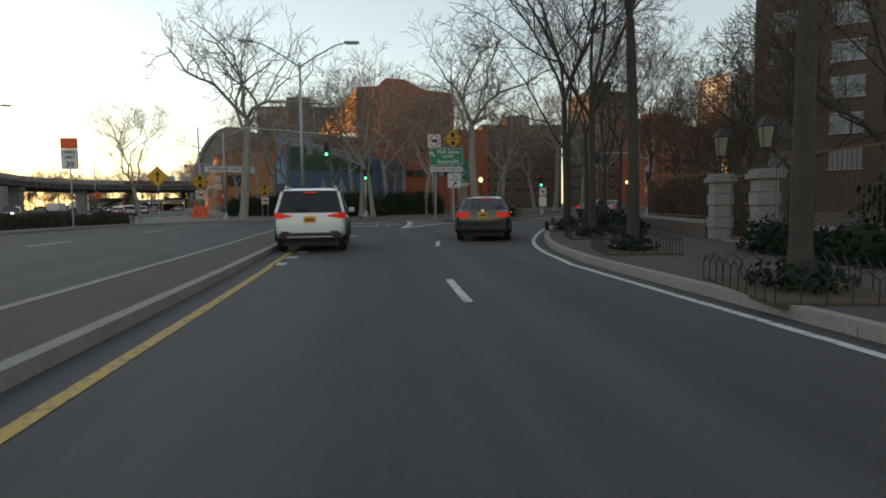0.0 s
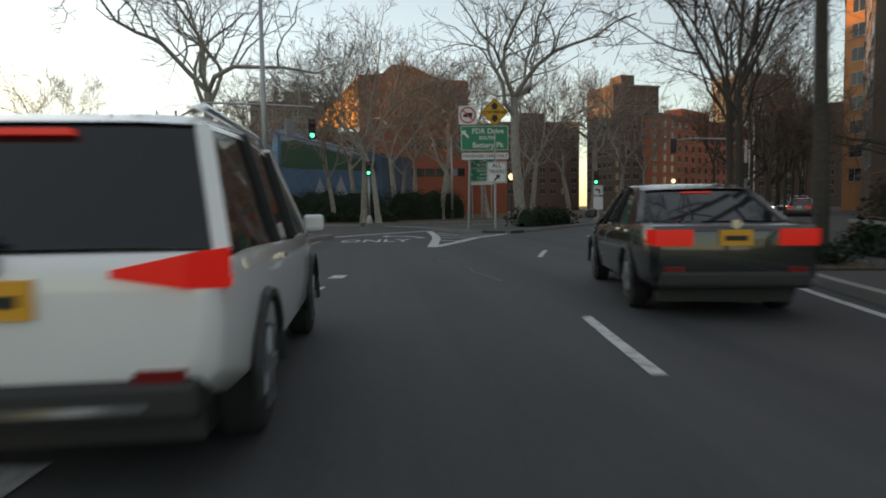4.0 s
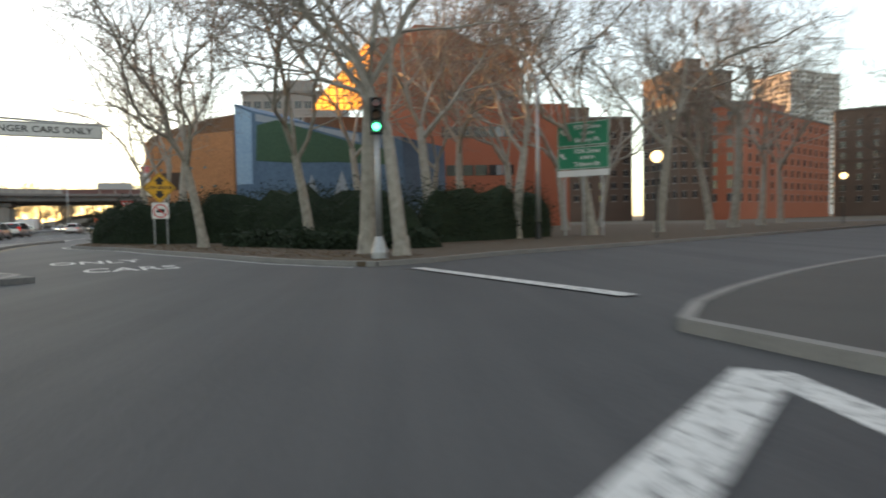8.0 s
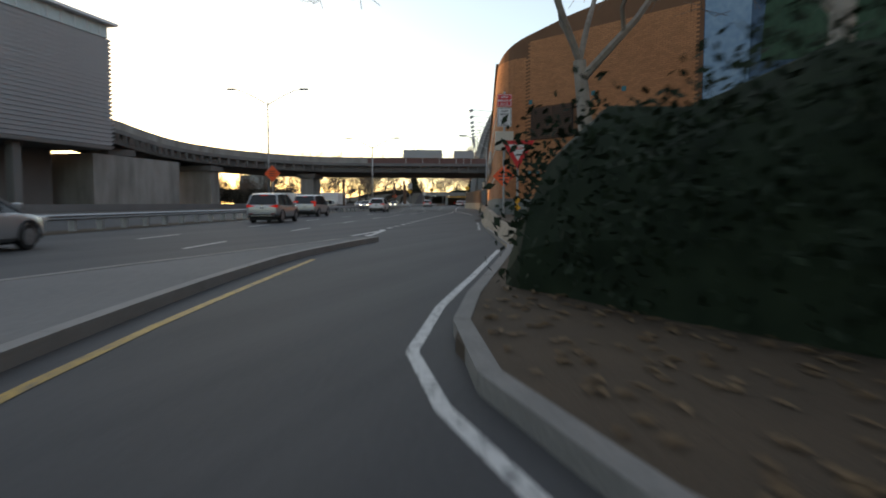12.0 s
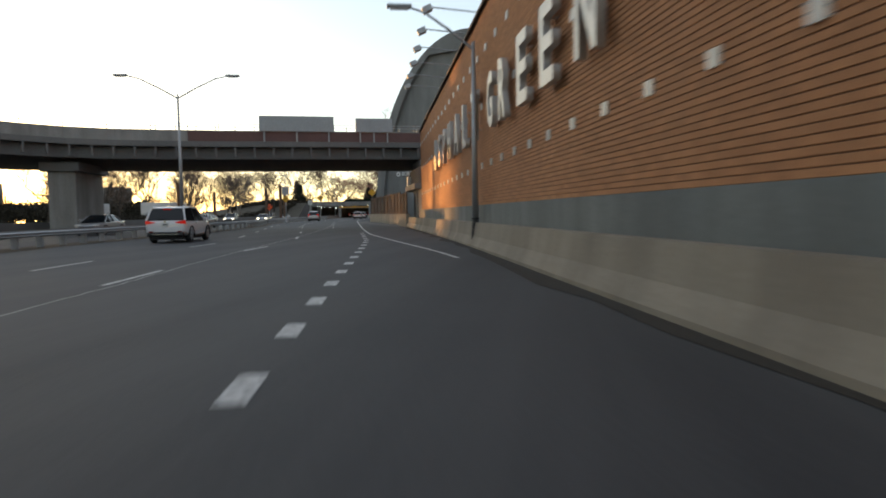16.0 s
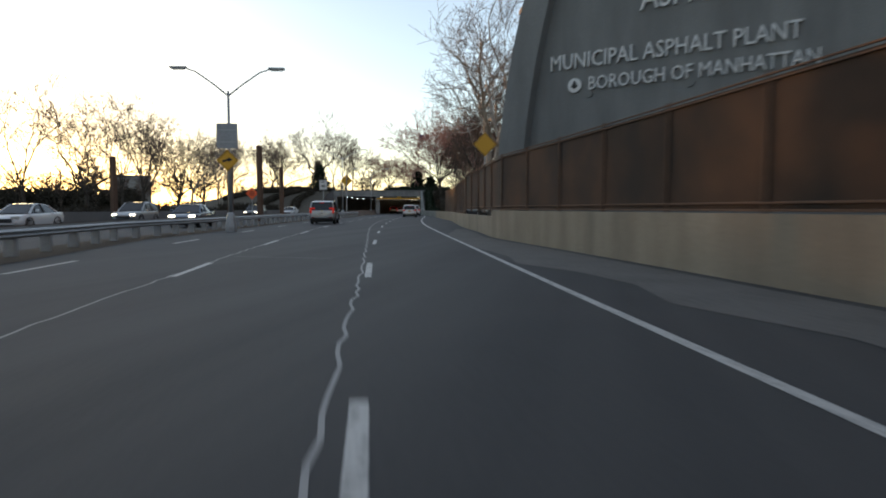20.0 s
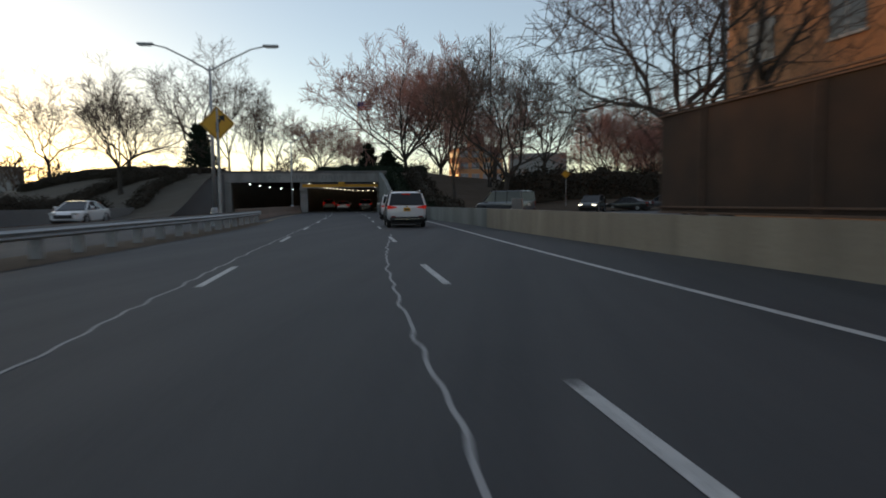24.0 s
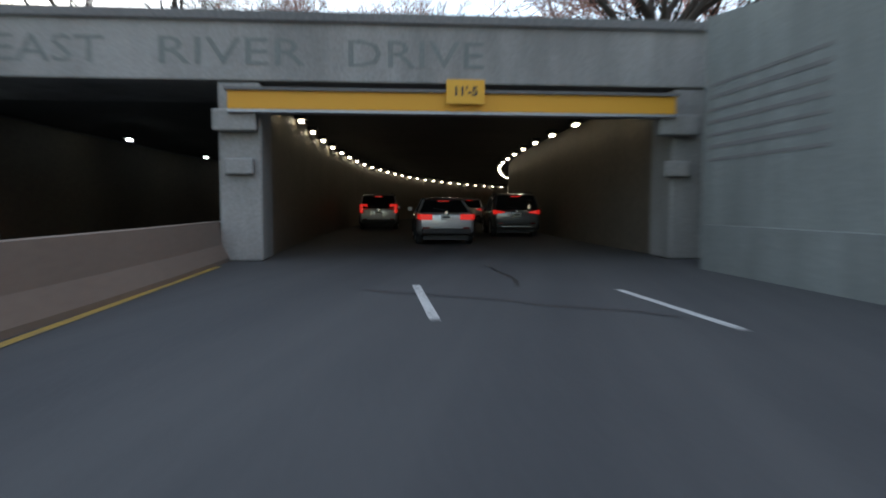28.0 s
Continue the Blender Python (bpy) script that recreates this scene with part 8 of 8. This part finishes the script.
for kind, paint, x, y, h, f_ in (("sedan", PAINT_S, -66.5, 180.0, 197, 1), ("suv", PAINT_S, -88.0, 218.0, 204, 1), ("sedan", PAINT_W, -83.0, 206.5, 204, 0), ("suv", PAINT_G, -101.0, 247.0, 204, 1), ("sedan", PAINT_W, -107.0, 262.5, 204, 0), ("sedan", PAINT_S, -64.0, 160.0, 196, 0), ("suv", PAINT_G, -50.0, 96.0, 195, 1), ("sedan", PAINT_S, -44.0, 72.0, 192, 1), ("suv", PAINT_S, -38.5, 55.0, 190, 1), ("sedan", PAINT_K, -40.5, 66.0, 190, 1)):
    car(kind, paint, "oncoming car beyond the guard rail", x, y, h, lights=False, front_lights=bool(f_))
for kind, paint, x, y, h in (("sedan", PAINT_G, 33.0, 60.0, -38), ("suv", PAINT_W, 40.5, 70.0, -38), ("sedan", PAINT_S, 25.5, 66.0, -38), ("suv", PAINT_G, 45.0, 86.0, 142), ("van", PAINT_W, 52.0, 86.5, -38), ("sedan", PAINT_K, 56.0, 98.0, 142), ("suv", PAINT_S, 62.0, 104.0, 142), ("sedan", PAINT_W, 66.0, 104.0, -38)):
    car(kind, paint, "car on the avenue beyond the crossing", x, y, h, front_lights=h > 0, lights=h < 0)
# street beside the highway, with parked cars
structure("side_street", M().slab([(-74.0, 262.0), (-82.5, 276.0), (-88.0, 288.0), (-70.0, 318.0), (-20.0, 330.0), (-10.0, 290.0), (-50.0, 262.0)], -0.05, 0.012), ASPHALT_OLD, "worn asphalt of the street beside the highway", "road")
for kind, paint, x, y, h, f_ in (("van", PAINT_G, -82.6, 285.0, 60, 0), ("suv", PAINT_K, -77.2, 295.6, 170, 1), ("sedan", PAINT_K, -72.0, 299.0, 62, 0), ("suv", PAINT_G, -68.5, 302.5, 62, 0), ("sedan", PAINT_S, -61.0, 305.0, 62, 0), ("sedan", PAINT_K, -56.5, 308.0, 62, 0), ("sedan", PAINT_G, -64.6, 297.0, 12, 0), ("van", PAINT_W, -62.0, 309.5, 12, 0), ("suv", PAINT_K, -51.0, 311.0, 62, 0)):
    car(kind, paint, "parked car on the street beside the highway", x, y, h, lights=(kind == "sedan" and h == 12), front_lights=bool(f_))

for i in range(8):
    car("sedan" if i % 3 else "suv", (PAINT_K, PAINT_G, PAINT_S, PAINT_W)[i % 4], "parked car in a long row by the park", -47.0 + i * 2.7, 296.0 + (i % 2) * 0.4 + i * 0.4, 20, lights=False)
o = thing("stone_bollard", "short concrete post on the low wall", "post", pose(-80.4, 265.5, 0))
part("shaft", M().box(-0.28, -0.28, 0, 0.28, 0.28, 1.35), CONC, o, bevel=0.03)
o = thing("crook_lamp", "dark park lamp with a curled arm", "lamp", pose(-79.5, 305.0, 0))
post(o, 0, 0, 0, 8.6, 0.07, mat=DARK)
part("crook", M().tube([(0, 0, 8.5), (0.1, 0, 9.3), (0.5, 0, 9.75), (0.95, 0, 9.4), (0.95, 0, 8.9)], 0.04, 6), DARK, o)
part("lamp_head", M().tube([(0.95, 0, 8.92), (0.95, 0, 8.7), (0.95, 0, 8.4)], [0.06, 0.24, 0.2], 10), LAMP_GLASS, o)
o = thing("tall_pole", "tall thin dark pole behind the wall", "pole", pose(-90.3, 305.9, 3.0))
post(o, 0, 0, -1.5, 19.0, 0.09, mat=DARK)
o = thing("flagpole", "white flagpole with a striped flag", "flagpole", pose(-140.5, 380.7, 5))
post(o, 0, 0, 0, 22.0, 0.14, mat=S_WHITE)
for i in range(7):
    part("flag_stripe", M().box(0.15, -0.02, 19.6 + i * 0.32, 4.0, 0.02, 19.9 + i * 0.32), FLAG_R if i % 2 == 0 else FLAG_W, o)
part("flag_field", M().box(0.15, -0.04, 20.6, 1.8, -0.021, 21.84), FLAG_B, o)

# single bricks of the stretch that the road passes closest
for m4, s in singles[:300]:
    p = part("brick", brick_me, BRICK, hall)
    p.matrix_basis = m4
left_over = M()
for m4, s in singles[300:]:
    left_over.add([m4 @ Vector(p_) for p_ in unit.v], unit.f)
ob = part("brickwork", left_over, BRICK_I, hall)
ob["kind"] = "stuff"

# ---- the highway beyond the overpass swings less to the left than the plan lines above: lay it along its true line ----
# station (y of the plan), x of the driving line there, its true place, and the turn to the right in degrees
SWING = np.array([(150, -42.44, -42.44, 150, 0), (178, -50.93, -50.93, 178, 0), (185, -53.75, -53.74, 185, 0.2), (192, -56.34, -56.11, 192.08, 3.4), (198, -59.11, -58.47, 198.26, 4.4), (210, -64.85, -63.03, 210.75, 6.6), (222, -70.61, -67.15, 223.41, 8.6), (310, -105.06, -88.05, 315.57, 8.6)])

# and its further drift: station, metres across and along, and the turn
DRIFT = ((150, 156, 163, 170.5, 178, 185, 192, 198, 223, 310), (0.0, -0.323, -0.95, -1.658, -2.12, -2.548, -2.635, -2.539, -1.912, 0.96), (0.0, 0.003, 0.021, 0.06, 0.113, 0.195, 0.274, 0.348, 0.621, 1.225), (0.0, 0.19, 0.52, 0.88, 1.23, 1.56, 1.8, 1.8, 1.8, 1.8))


def swing_at(x, y, back):
    """Station and turn of the plan for places, taken a little way back along the road: x and y laid anew, and the turn."""
    s_ = y
    for _ in range(3):
        s_ = s_ + ((x - np.interp(s_, SWING[:, 0], SWING[:, 1])) * -0.36 + (y - s_) * 0.93) * 0.93
    s_ = np.clip(s_ - back, 150.0, 310.0)
    px, tx, ty, a = (np.interp(s_, SWING[:, 0], SWING[:, i_]) for i_ in (1, 2, 3, 4))
    tx, ty, a = tx + np.interp(s_, DRIFT[0], DRIFT[1]), ty + np.interp(s_, DRIFT[0], DRIFT[2]), a + np.interp(s_, DRIFT[0], DRIFT[3])
    c_, k_, dx, dy = np.cos(np.radians(a)), np.sin(np.radians(a)), x - px, y - s_
    return tx + dx * c_ + dy * k_, ty - dx * k_ + dy * c_, a


def swing(o):
    """Lays one object, with its parts, along the true line."""
    if o.name.startswith(("camera", "sun", "ground", "far_", "arch_hall", "balcony_tower", "orange_house")) or o.name in ("river", "highway_edge_line", "lane_dashes_a", "lane_dashes_c", "lane_dashes_d", "joint_seam", "joint_seam_b", "centre_yellow_line"):
        return
    if o.matrix_basis != Matrix.Identity(4):
        x_, y_, z_ = o.location
        if x_ < -34 and y_ > 155:
            nx, ny, a = (float(q_) for q_ in swing_at(x_, y_, 16.0))
            o.matrix_basis = Matrix.Translation((nx, ny, z_)) @ Matrix.Rotation(radians(-a), 4, "Z") @ Matrix.Translation((-x_, -y_, -z_)) @ o.matrix_basis
        return
    if o.type == "MESH":
        co = np.empty(3 * len(o.data.vertices))
        o.data.vertices.foreach_get("co", co)
        co = co.reshape(-1, 3)
        far_ = (co[:, 0] < -34) & (co[:, 1] > 155)
        if far_.any():
            co[far_, 0], co[far_, 1], _ = swing_at(co[far_, 0], co[far_, 1], 16.0)
            o.data.vertices.foreach_set("co", co.ravel())
            o.data.update()
    for c_ in o.children:
        swing(c_)


for top_ in [q_ for q_ in scene.objects if q_.parent is None]:
    swing(top_)
